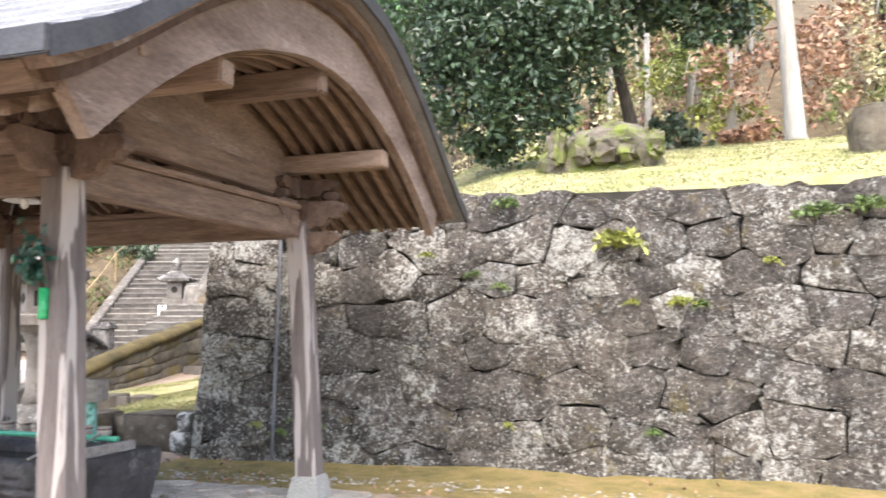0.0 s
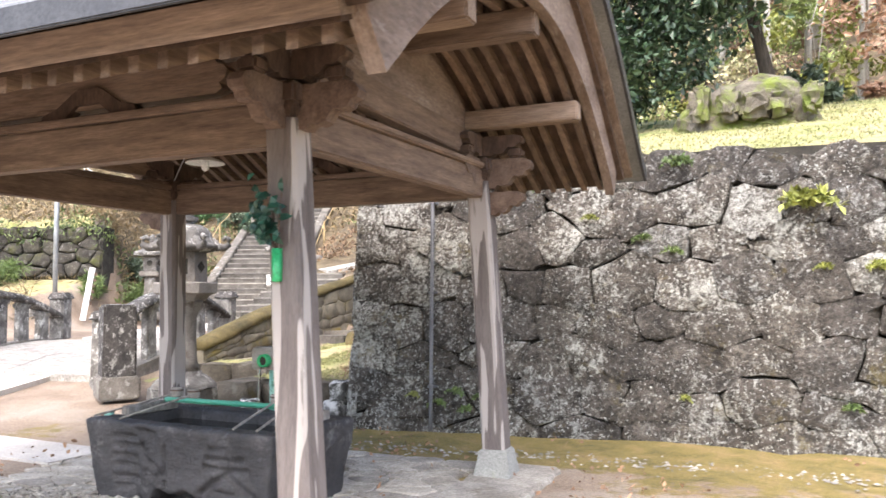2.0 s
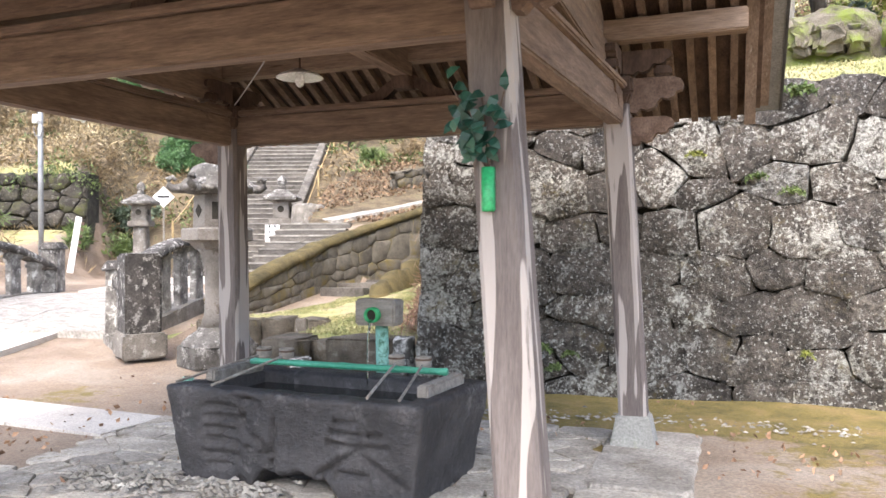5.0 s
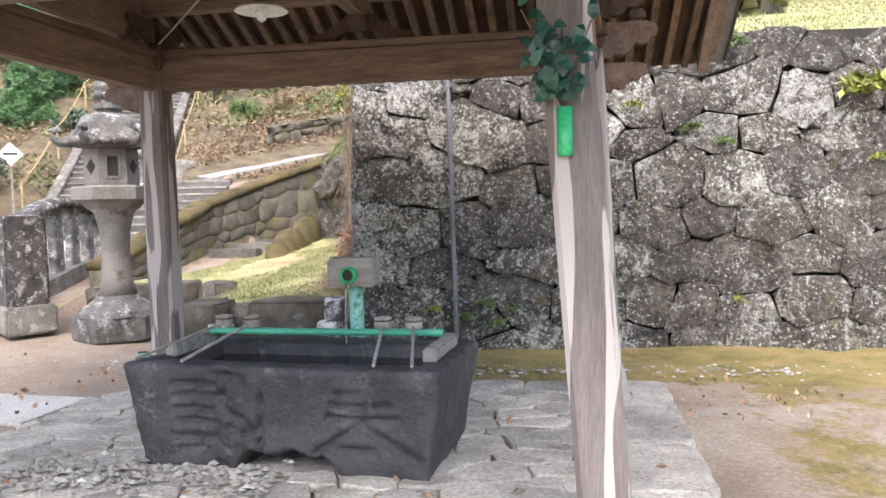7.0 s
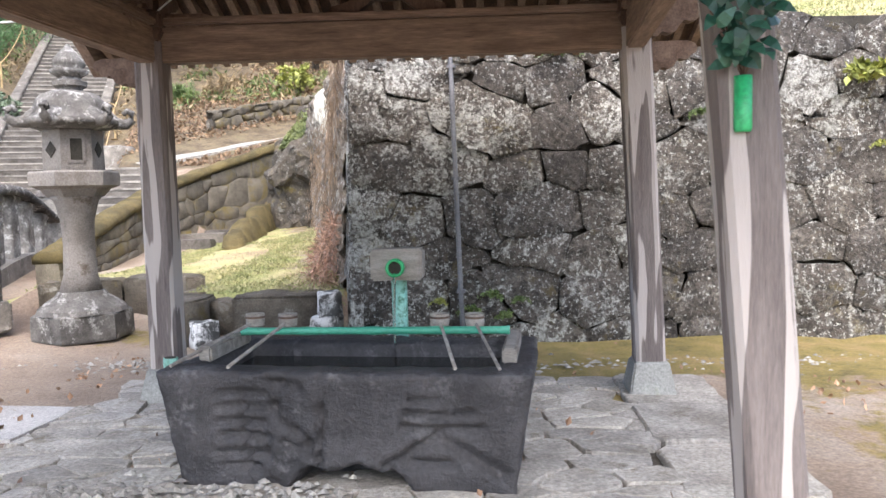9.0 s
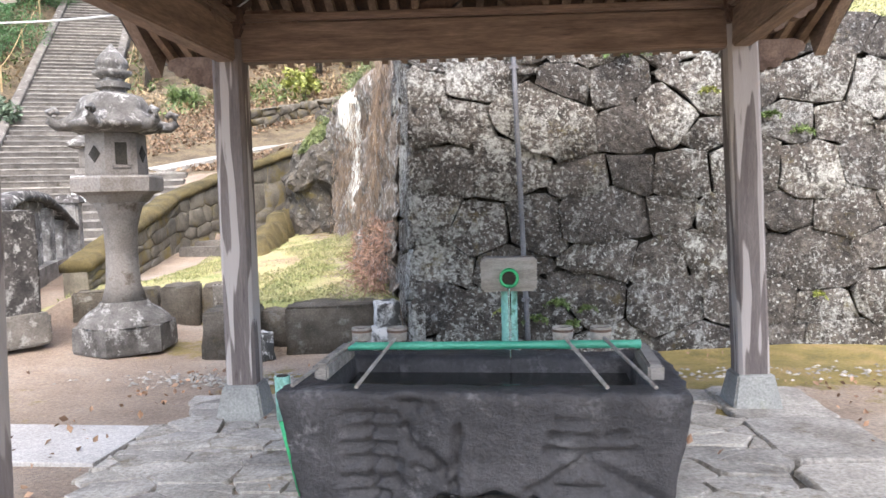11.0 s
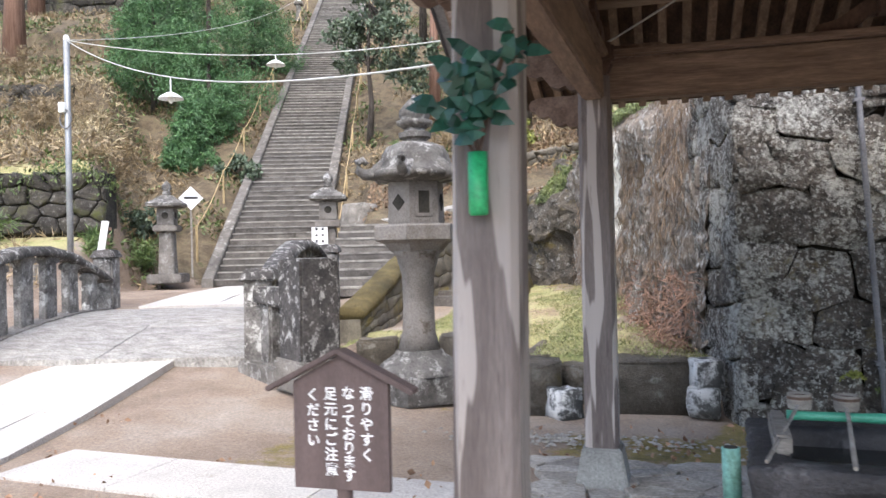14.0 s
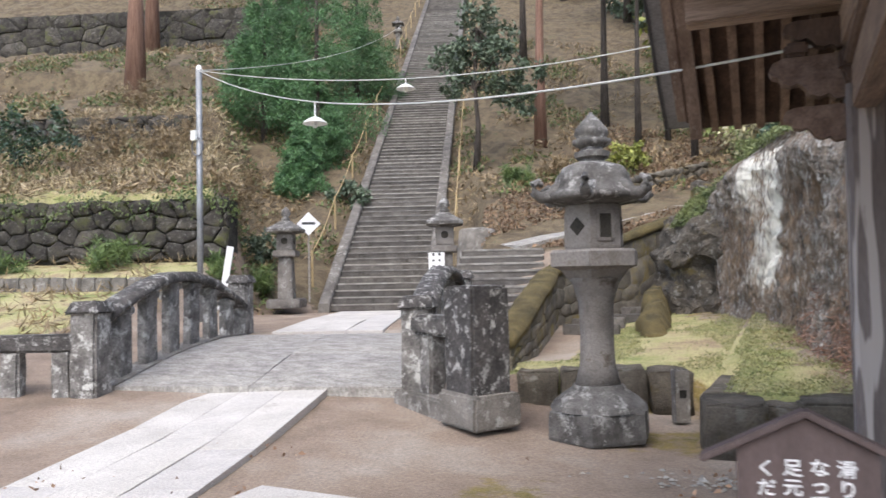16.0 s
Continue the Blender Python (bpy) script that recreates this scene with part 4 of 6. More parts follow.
def stair_lantern(at, label, mat):
    """The slimmer square lanterns at the foot of the stairs."""
    ob = thing("stair_lantern", at, label, "lantern", "lanterns at the stair foot")
    part("foot", roughen(box((0.9, 0.9, 0.25), (0, 0, 0.1), bevel=0.03), 0.02, 5, 2), GREY_STONE, ob)
    part("shaft", roughen(box((0.42, 0.42, 1.15), (0, 0, 0.78), bevel=0.03, top=(0.85, 0.85)), 0.01, 5, 1), mat, ob)
    part("platform", box((0.62, 0.62, 0.18), (0, 0, 1.44), bevel=0.03), mat, ob)
    lb = part("light_box", box((0.44, 0.44, 0.46), (0, 0, 1.76), bevel=0.02), mat, ob)
    for a in (0, 90, 180, 270):
        # thin dark disc paints the shaded inside of the window
        w = lathe([(0.09, -0.006), (0.09, 0.006)], 14)
        bmesh.ops.transform(w, matrix=Matrix.Rotation(radians(a), 4, "Z") @ Matrix.Translation((0, -0.222, 1.78)) @ Matrix.Rotation(radians(90), 4, "X"), verts=w.verts)
        part("opening", w, JOINT_AND_SHADE, lb)
    part("roof", roughen(lathe([(0.3, 1.98), (0.62, 2.03), (0.64, 2.1), (0.38, 2.22), (0.2, 2.32), (0.12, 2.34)], 4, radians(45)), 0.012, 5, 2), LANTERN_CAP, ob)
    part("jewel", lathe([(0.11, 2.33), (0.12, 2.4), (0.07, 2.43), (0.13, 2.5), (0.12, 2.6), (0.02, 2.72)], 12), LANTERN_CAP, ob, smooth=True)


SA = 24
stair_lantern(pose(-20.35, 18.05, 0.78, 0, 0, SA), "weathered grey stone lantern at the foot of the stairs", GREY_STONE)
far_foot = STAIR_FOOT + STAIR_WAY * 26.0 - STAIR_SIDE * 2.3
stair_lantern(pose(far_foot.x, far_foot.y, ground_z(far_foot.x, far_foot.y) - 0.05, 0, 0, SA) @ Matrix.Scale(0.8, 4), "small dark stone lantern high beside the long stairs", GREY_STONE)
stair_lantern(pose(-16.3, 19.55, 0.68, 0, 0, SA) @ Matrix.Scale(1.09, 4), "pale stone lantern beside the stairs", LANTERN_STONE)


# ---- boards and signs ----
SIGN_BROWN = material("brown_painted_board", (0.085, 0.06, 0.055), (0.12, 0.085, 0.078), 2.0, 0.7, 0.15, grain=(8, 8, 0.8))
WHITE_PAINT = material("white_paint", (0.70, 0.69, 0.68), (0.80, 0.79, 0.78), 3.0, 0.6, 0.05)
BLACK_PAINT = material("black_paint", (0.02, 0.02, 0.022), (0.04, 0.04, 0.04), 3.0, 0.6, 0.05)


def lettering(text, size, at, parent, mat, depth=0.002):
    cu = bpy.data.curves.new("characters", "FONT")
    cu.body, cu.size, cu.extrude, cu.align_x, cu.align_y = text, size, depth, "CENTER", "CENTER"
    cu.offset = size * 0.02
    tmp = bpy.data.objects.new("characters", cu)
    scene.collection.objects.link(tmp)
    me = bpy.data.meshes.new_from_object(tmp.evaluated_get(bpy.context.evaluated_depsgraph_get()))
    bpy.data.objects.remove(tmp)
    me.materials.clear()
    me.materials.append(mat)
    ob = new("character", me)
    ob.matrix_basis = at
    ob.parent = parent
    return ob


notice = thing("notice_board", pose(-7.57, 3.05, 0, 0, 0, 4), "brown house-shaped wooden notice board with white writing on a stake", "sign")
face = [(-0.146, 0.71), (0.146, 0.71), (0.146, 1.02), (0.0, 1.095), (-0.146, 1.02)]
panel = part("panel", prism(face, 0.022), SIGN_BROWN, notice)
for s in (-1, 1):
    bm = box((0.255, 0.06, 0.016), (s * 0.112, -0.005, 1.052), Matrix.Rotation(s * radians(27), 3, "Y"), bevel=0.004)
    part("gable_slat", bm, SIGN_BROWN, notice)
part("stake", box((0.042, 0.03, 0.9), (0, 0.012, 0.32), bevel=0.005), SIGN_BROWN, notice)
for col, text in enumerate(("滑りやすく", "なっております", "足元にご注意", "ください")):
    for row, ch in enumerate(text):
        lettering(ch, 0.041, pose(0.081 - col * 0.055, -0.0125, (0.985, 0.985, 0.982, 0.978)[col] - row * (0.0435 if col != 1 else 0.039), 90), panel, WHITE_PAINT, 0.001)


def post_sign(name, at, w, h, label, lean=0):
    ob = thing(name, at, label, "sign")
    p = part("board", box((w, 0.05, h), (0, 0, h / 2), Matrix.Rotation(radians(lean), 3, "Y"), bevel=0.005), WHITE_PAINT, ob)
    return ob, p


ob, p = post_sign("white_sign_post", pose(-16.35, 19.12, 1.0, 0, 0, 27), 0.42, 1.15, "white upright sign with two columns of black writing")
for x in (-0.08, 0.08):
    for k in range(6):
        part("writing", box((0.06, 0.004, 0.07 - 0.02 * (k % 2)), (x, -0.029, 1.1 - 0.16 * k)), BLACK_PAINT, p)
ob, p = post_sign("leaning_white_stake", pose(-20.3, 15.6, 0.8, 0, 0, 35), 0.16, 1.55, "leaning white stake with faded writing", 9)
for k in range(6):
    part("writing", box((0.07, 0.004, 0.08), (0.03 + 0.2 * (1.2 - 0.17 * k) * 0.8, -0.029, 1.35 - 0.17 * k)), DARK_WOOD, p)
dia = thing("diamond_sign", pose(-20.0, 18.6, 1.0, 0, 0, 35), "white diamond-shaped notice on a thin stake beside the stairs", "sign")
pl = part("plate", box((0.46, 0.03, 0.46), (0, 0, 2.05), Matrix.Rotation(radians(45), 3, "Y")), WHITE_PAINT, dia)
part("writing", box((0.36, 0.004, 0.07), (0, -0.018, 2.06)), BLACK_PAINT, pl)
part("stake", box((0.05, 0.04, 2.0), (0, 0.03, 0.9)), GREY_WOOD, dia)

# ---- pale paving ----
def slab_row(ob, a, b, width, strips, long, z, mat, seed):
    """Slabs in strips from a to b, each an object under ob; z maps a place to its height."""
    r2 = random.Random(seed)
    a, b = Vector(a), Vector(b)
    d = (b - a).normalized()
    side = Vector((d.y, -d.x))
    n = max(1, round((b - a).length / long))
    for i in range(strips):
        cut = [0] + sorted(min(1, max(0, (j + r2.uniform(-0.3, 0.3)) / n)) for j in range(1, n)) + [1]
        for f, g in zip(cut, cut[1:]):
            bm = bmesh.new()
            L = (b - a).length
            o0, o1 = -width / 2 + width * i / strips + 0.004, -width / 2 + width * (i + 1) / strips - 0.004
            lo, hi = [], []
            for t, o in ((f * L + 0.004, o0), (f * L + 0.004, o1), (g * L - 0.004, o1), (g * L - 0.004, o0)):
                p = a + d * t + side * o
                lo.append(bm.verts.new((p.x, p.y, z(p) - 0.12)))
                hi.append(bm.verts.new((p.x, p.y, z(p))))
            bm.faces.new(lo[::-1])
            bm.faces.new(hi)
            for k in range(4):
                bm.faces.new((lo[k], lo[(k + 1) % 4], hi[(k + 1) % 4], hi[k]))
            bmesh.ops.bevel(bm, geom=bm.edges[:], offset=0.004, segments=1, affect="EDGES")
            part("slab", bm, mat, ob)


path = thing("pavement_main", Matrix(), "pale concrete slab path leading to the bridge", "path", kind="structure")
slab_row(path, (-11.05, 1.2), (-13.55, 8.62), 1.6, 3, 1.9, lambda p: ground_z(-11.05 - 0.337 * (p.y - 1.2), p.y) + 0.035, PAVING, 1)
slab_row(path, (-15.35, 12.6), (-18.2, 19.2), 2.0, 3, 2.2, lambda p: max(0.56, ground_z(p.x, p.y) + 0.04), PAVING, 2)
cross = thing("pavement_side", Matrix(), "pale concrete slab path leading to the pavilion", "path", kind="structure")
slab_row(cross, (-11.35, 5.45), (-7.78, 5.40), 0.74, 1, 1.2, lambda p: ground_z(p.x, p.y) + 0.03, PAVING, 3)

# ---- bridge ----
B_A, B_B = Vector((-13.57, 8.5)), Vector((-14.87, 12.5))
B_D = (B_B - B_A).normalized()
B_S = Vector((B_D.y, -B_D.x))
B_L = (B_B - B_A).length
BRIDGE_STONE = material("bridge_deck_stone", (0.27, 0.25, 0.23), (0.48, 0.46, 0.43), 4.0, 0.9, 1.0, grain=(1, 1.8, 1), fine=24, grit=0.7, vary=0.06)


BALUSTER = material("pale_baluster_stone", (0.07, 0.063, 0.058), (0.27, 0.255, 0.24), 4.0, 0.95, 0.8, spots=(0.56, 0.55, 0.52), spot_size=6.0, spot_amount=0.42, fine=35, grit=0.8, vary=0.2)


def deck_z(t):
    return 0.19 + 0.36 * math.sin(math.pi * min(1, max(0, t / B_L)) * 0.62) ** 1.0


def bp(t, o, z):
    p = B_A + B_D * t + B_S * o
    return Vector((p.x, p.y, z))


bridge = thing("stone_bridge", Matrix(), "low arched stone bridge with lichened stone parapets", "bridge")
rows = 8
for j in range(rows):
    for k, (o0, o1) in enumerate(((-1.9, -0.1), (-0.1, 1.9))):
        t0, t1 = B_L * j / rows, B_L * (j + 1) / rows
        bm = bmesh.new()
        n0, n1 = 0.008, -0.008
        lo = [bm.verts.new(bp(t, o, deck_z(t) - 0.3)) for t, o in ((t0 + n0, o0), (t0 + n0, o1 + n1), (t1, o1 + n1), (t1, o0))]
        hi = [bm.verts.new(bp(t, o, deck_z(t) + random.uniform(-0.008, 0.008))) for t, o in ((t0 + n0, o0), (t0 + n0, o1 + n1), (t1, o1 + n1), (t1, o0))]
        bm.faces.new(lo[::-1]); bm.faces.new(hi)
        for i in range(4):
            bm.faces.new((lo[i], lo[(i + 1) % 4], hi[(i + 1) % 4], hi[i]))
        part("deck_slab", bm, BRIDGE_STONE, bridge)


def parapet(side):
    """One arched parapet: end posts, upright slabs with gaps and a curved coping."""
    o = side * 2.0
    z_low = lambda t: deck_z(t) - 0.06
    arch = lambda t: 0.90 + 0.56 * math.sin(math.pi * min(1, max(0, (t + 0.2) / (B_L + 0.4))))
    bm = bmesh.new()
    n = 20
    prev = None
    for i in range(n + 1):
        t = -0.1 + (B_L + 0.2) * i / n
        ring = [bm.verts.new(bp(t, o + w, arch(t) + h)) for w, h in ((-0.16, 0.03), (0.16, 0.03), (0.18, 0.09), (0.12, 0.17), (-0.12, 0.17), (-0.18, 0.09))]
        if prev:
            for k in range(6):
                bm.faces.new((prev[k], prev[(k + 1) % 6], ring[(k + 1) % 6], ring[k]))
        else:
            bm.faces.new(ring[::-1])
        prev = ring
    bm.faces.new(prev)
    part("coping", roughen(bm, 0.015, 5), LICHEN_STONE, bridge, "dark lichened curved coping", True)
    bm = bmesh.new()
    prev = None
    for i in range(n + 1):
        t = -0.1 + (B_L + 0.2) * i / n
        ring = [bm.verts.new(bp(t, o + w, z_low(t) + h)) for w, h in ((-0.17, -0.3), (0.17, -0.3), (0.17, 0.08), (-0.17, 0.08))]
        if prev:
            for k in range(4):
                bm.faces.new((prev[k], prev[(k + 1) % 4], ring[(k + 1) % 4], ring[k]))
        else:
            bm.faces.new(ring[::-1])
        prev = ring
    bm.faces.new(prev)
    part("kerb_beam", roughen(bm, 0.012, 5), GREY_STONE, bridge)
    ts = np.linspace(0.45, B_L - 0.45, 6)
    for t in ts:
        bm = bmesh.new()
        h = arch(t) - z_low(t)
        add_box(bm, (0.33, 0.13, h), (0, 0, 0), bevel=0.015, top=(0.94, 1))
        add_box(bm, (0.37, 0.19, 0.10), (0, 0, h / 2 - 0.07), bevel=0.015)
        roughen(bm, 0.012, 6, 1, seed=t)
        ang = math.atan2(B_D.y, B_D.x)
        bmesh.ops.transform(bm, matrix=Matrix.Translation(bp(t, o, z_low(t) + h / 2 + 0.04)) @ Matrix.Rotation(ang, 4, "Z"), verts=bm.verts)
        part("baluster", bm, BALUSTER, bridge, "pale lichened baluster slab")
    for t in (-0.22, B_L + 0.2):
        bm = bmesh.new()
        add_box(bm, (0.36, 0.34, 1.1), (0, 0, 0), bevel=0.03)
        roughen(bm, 0.015, 5, 2, seed=t)
        bmesh.ops.transform(bm, matrix=Matrix.Translation(bp(t, o, deck_z(t) + 0.40)) @ Matrix.Rotation(math.atan2(B_D.y, B_D.x), 4, "Z"), verts=bm.verts)
        post = part("end_post", bm, BALUSTER, bridge, "lichened end post")
        cap = box((0.46, 0.44, 0.15), (0, 0, 0.59), bevel=0.02, top=(0.72, 0.72))
        roughen(cap, 0.012, 6, 1, seed=t)
        bmesh.ops.transform(cap, matrix=Matrix.Translation(bp(t, o, deck_z(t) + 0.40)) @ Matrix.Rotation(math.atan2(B_D.y, B_D.x), 4, "Z"), verts=cap.verts)
        part("post_cap", cap, LICHEN_STONE, post, "dark capstone")


parapet(-1)
parapet(1)


def wing(a, b, z, height, last):
    """A low rail that turns away from the bridge's end, closed by a stout pillar."""
    a, b = Vector(a), Vector(b)
    d = b - a
    ang = math.atan2(d.y, d.x)
    m = lambda f, h: Matrix.Translation((a.x + d.x * f, a.y + d.y * f, z + h)) @ Matrix.Rotation(ang, 4, "Z")
    def piece(name, size, f, h, seed, mat=LICHEN_STONE):
        bm = bmesh.new()
        add_box(bm, size, bevel=0.03)
        roughen(bm, 0.015, 5, 2, seed=seed)
        bmesh.ops.transform(bm, matrix=m(f, h), verts=bm.verts)
        part(name, bm, mat, bridge)
    piece("wing_rail", (d.length, 0.26, 0.22), 0.5, height - 0.12, 3)
    piece("wing_kerb", (d.length + 0.5, 0.4, 0.3), 0.5, -0.10, 4, GREY_STONE)
    for f in np.arange(0.3 / d.length, 0.98, 0.62 / d.length):
        piece("wing_post", (0.24, 0.2, height - 0.2), f, (height - 0.2) / 2, f * 9, BALUSTER)
    if last:
        piece("end_pillar", (0.52, 0.46, height + 0.30), 1.0 + 0.18 / d.length, (height + 0.30) / 2, 7)
        piece("pillar_foot", (0.66, 0.56, 0.34), 1.0 + 0.2 / d.length, 0.0, 8, GREY_STONE)


wing(bp(-0.25, 2.0, 0).to_2d(), (-10.75, 8.35), 0.14, 0.92, True)
wing(bp(-0.25, -2.0, 0).to_2d(), (-18.0, 6.4), 0.02, 0.86, False)

# ---- great stairs ----
ANG = math.atan2(STAIR_SIDE.y, STAIR_SIDE.x)


def stair_at(s, r, z):
    p = STAIR_FOOT + STAIR_WAY * s + STAIR_SIDE * r
    return Vector((p.x, p.y, z))


stairs = thing("stone_stairs", Matrix(), "long straight flight of worn grey stone steps up the wooded hill", "stairs", kind="structure")
TREADS = material("worn_step_stone", (0.07, 0.062, 0.055), (0.16, 0.145, 0.132), 2.5, 0.9, 0.6, spots=(0.05, 0.045, 0.035), spot_size=3.0, spot_amount=0.3, vary=0.25, fine=40)
meshes = []
for k in range(4):
    bm = bmesh.new()
    add_box(bm, (2.62, TREAD + 0.22, 0.20), bevel=0.022)
    meshes.append(finish(roughen(bm, 0.028, 2.2, 0, seed=k * 5.0), "step", TREADS))
# pale strip for worn edges and for light caught on the tread tops
PALE_EDGE = material("worn_and_lit_edge", (0.17, 0.155, 0.14), (0.36, 0.34, 0.31), 4.0, 0.9, 0.5, grit=0.8, vary=0.3)
nosing = finish(roughen(box((2.58, 0.035, 0.045), bevel=0.008), 0.006, 3), "nosing", PALE_EDGE)
for i in range(STEPS):
    ob = new("step", meshes[i % 4])
    ob.matrix_basis = Matrix.Translation(stair_at(i * TREAD + 0.1 + (TREAD + 0.22) / 2, random.uniform(-0.02, 0.02), STAIR_Z + RISER * (i + 1) - 0.10)) @ Matrix.Rotation(ANG + (math.pi if i % 3 == 0 else 0), 4, "Z")
    ob.parent = stairs
    if i < 110:
        edge = new("nosing", nosing)
        edge.matrix_basis = Matrix.Translation((0, (0.5 if i % 3 == 0 else -0.5) * (TREAD + 0.22), 0.085))
        edge.parent = ob
for s in (-1, 1):
    for i in range(36):
        s0, s1 = i * 2.0 - 0.05, i * 2.0 + 1.97
        if s0 > STEPS * TREAD:
            break
        bm = bmesh.new()
        for ss in (s0, s1):
            z = STAIR_Z + RISER / TREAD * ss + 0.16
            ring = [bm.verts.new(stair_at(ss, s * o, zz)) for o, zz in ((1.30, z - 0.6), (1.62, z - 0.6), (1.62, z + 0.04), (1.58, z + 0.08), (1.34, z + 0.08), (1.30, z + 0.04))]
            if ss == s0:
                first = ring
        bm.faces.new(first[::-1])
        bm.faces.new(ring)
        for k in range(6):
            bm.faces.new((first[k], first[(k + 1) % 6], ring[(k + 1) % 6], ring[k]))
        part("side_kerb", roughen(bm, 0.02, 2, seed=i), STEP_STONE, stairs)

# ---- side steps, mossy parapet and path ----
MOSSY = material("mossy_wall_stone", (0.07, 0.062, 0.05), (0.18, 0.16, 0.13), 3.0, 0.95, 0.8, moss=(0.15, 0.115, 0.03), moss_amount=0.55, moss_size=1.2, vary=0.2)
MOSS_TOP = material("mossy_coping", (0.065, 0.052, 0.02), (0.17, 0.13, 0.05), 2.5, 1.0, 0.9, fine=50)
side_steps = thing("side_steps", Matrix(), "short flight of stone steps beside the long stairs", "stairs", kind="structure")
d2 = Vector((-0.30, 0.954)).normalized()
s2 = Vector((d2.y, -d2.x))
for i in range(9):
    c = Vector((-12.95, 14.5)) + d2 * (0.42 * i + 0.3)
    bm = box((1.9, 0.62, 0.2), (0, 0, 0), bevel=0.02)
    st = part("step", roughen(bm, 0.02, 2, seed=i), TREADS, side_steps, at=Matrix.Translation((c.x, c.y, 0.62 + 0.166 * (i + 1) - 0.1)) @ Matrix.Rotation(math.atan2(s2.y, s2.x), 4, "Z"))
    part("nosing", box((1.86, 0.04, 0.05), (0, -0.305, 0.08), bevel=0.008), PALE_EDGE, st)
wall2 = thing("mossy_parapet", Matrix(), "curving low stone wall with a moss-covered coping above the lawn", "wall", kind="structure")
PZ = [0.62, 1.0, 1.58, 2.0, 2.7]


def along(k):
    i = min(len(PARAPET) - 2, int(k))
    f = k - i
    a, b = Vector(PARAPET[i]), Vector(PARAPET[i + 1])
    p = a.lerp(b, f)
    return Vector((p.x, p.y, PZ[i] + (PZ[i + 1] - PZ[i]) * f)), (b - a).normalized()


N = 40
bm, cop = bmesh.new(), bmesh.new()
pa = pb = None
for i in range(N + 1):
    p, d = along(4 * i / N)
    q = Vector((d.y, -d.x))
    mk = lambda m3, prof: [m3.verts.new((p.x + q.x * o, p.y + q.y * o, z)) for o, z in prof]
    ra = mk(bm, [(-0.16, -0.1), (0.20, -0.1), (0.16, p.z - 0.12), (-0.16, p.z - 0.12)])
    rb = mk(cop, [(-0.2, p.z - 0.12), (0.22, p.z - 0.12), (0.23, p.z - 0.03), (0.13, p.z + 0.04), (-0.12, p.z + 0.04), (-0.21, p.z - 0.03)])
    if pa:
        for u, v, m3 in ((pa, ra, bm), (pb, rb, cop)):
            for k in range(len(u)):
                m3.faces.new((u[k], u[(k + 1) % len(u)], v[(k + 1) % len(u)], v[k]))
    else:
        bm.faces.new(ra[::-1]); cop.faces.new(rb[::-1])
    pa, pb = ra, rb
bm.faces.new(pa); cop.faces.new(pb)
part("wall_core", roughen(bm, 0.03, 3), MOSSY, wall2)
part("coping", roughen(cop, 0.035, 3), MOSS_TOP, wall2, "brown and yellow moss over the coping", True)
ramp_path = thing("pavement_ramp", Matrix(), "pale path climbing the slope above the mossy wall", "path", kind="structure")
slab_row(ramp_path, (-14.2, 18.6), (-9.4, 27.8), 1.0, 1, 1.5, lambda p: 2.25 + 0.22 * (p.y - 18.6), BRIDGE_STONE, 6)

# ---- kerb stones before the lawn ----
KERB = material("kerb_rock", (0.07, 0.06, 0.045), (0.21, 0.18, 0.145), 2.5, 0.95, 0.9, spots=(0.28, 0.27, 0.24), spot_size=4.0, spot_amount=0.25, moss=(0.17, 0.13, 0.04), moss_amount=0.3, vary=0.25)


def rock(name, at, size, seed, mat, label, category="rock", group=""):
    bm = bmesh.new()
    add_box(bm, size, bevel=min(size) * 0.05)
    bmesh.ops.subdivide_edges(bm, edges=bm.edges[:], cuts=2 if max(size) < 1 else 4, use_grid_fill=True)
    roughen(bm, min(size) * (0.07 if max(size) < 1 else 0.10), 1.9 / max(size), 0, seed)
    roughen(bm, min(size) * 0.06, 7 / max(size), 0, seed + 3)
    return tagged(part(name, bm, mat, at=at, smooth=True), label, category, group)


K = "squared mossy kerb stone holding back the lawn"
for i in range(4):
    x = -10.42 + 0.46 * i
    rock("kerb_stone", pose(x, 9.52 + 0.36 * (x + 10.6), 0.11, 0, 0, 18 + 3 * (i % 2)), (0.45, 0.42, 0.52 + 0.03 * (i % 3)), i, KERB, K, "stone", "kerb stones of the lawn")
rock("kerb_stone", pose(-8.28, 9.2, 0.10, 0, 0, 88), (1.3, 0.44, 0.48), 7, KERB, K, "stone", "kerb stones of the lawn")
for i, (x, y, w, d, h) in enumerate(((-8.2, 8.3, 0.52, 0.62, 0.44), (-7.82, 8.55, 0.34, 0.4, 0.36), (-7.24, 8.52, 0.9, 0.52, 0.46))):
    rock("kerb_stone", pose(x, y, 0.08, 0, 0, 8), (w, d, h + 0.06), 10 + i, KERB, K, "stone", "kerb stones of the lawn")
WHITE_ROCK = material("white_stained_rock", (0.05, 0.05, 0.05), (0.12, 0.12, 0.11), 2.0, 0.9, 0.8, spots=(0.78, 0.77, 0.75), spot_size=4.5, spot_amount=0.8)
for i, (x, y, z, w) in enumerate(((-6.66, 8.25, 0.02, 0.27), (-6.64, 8.28, 0.25, 0.23), (-7.86, 8.0, 0.0, 0.24))):
    rock("stained_stone", pose(x, y, z, 0, 0, 20 * i), (w, 0.28, 0.28), 20 + i, WHITE_ROCK, "small dark stone with white stains by the wall", "stone", "white stained stones")
vent = thing("concrete_block", pose(-8.82, 9.45, -0.10, 0, 0, 25), "small grey concrete block with holes standing by the kerb", "block")
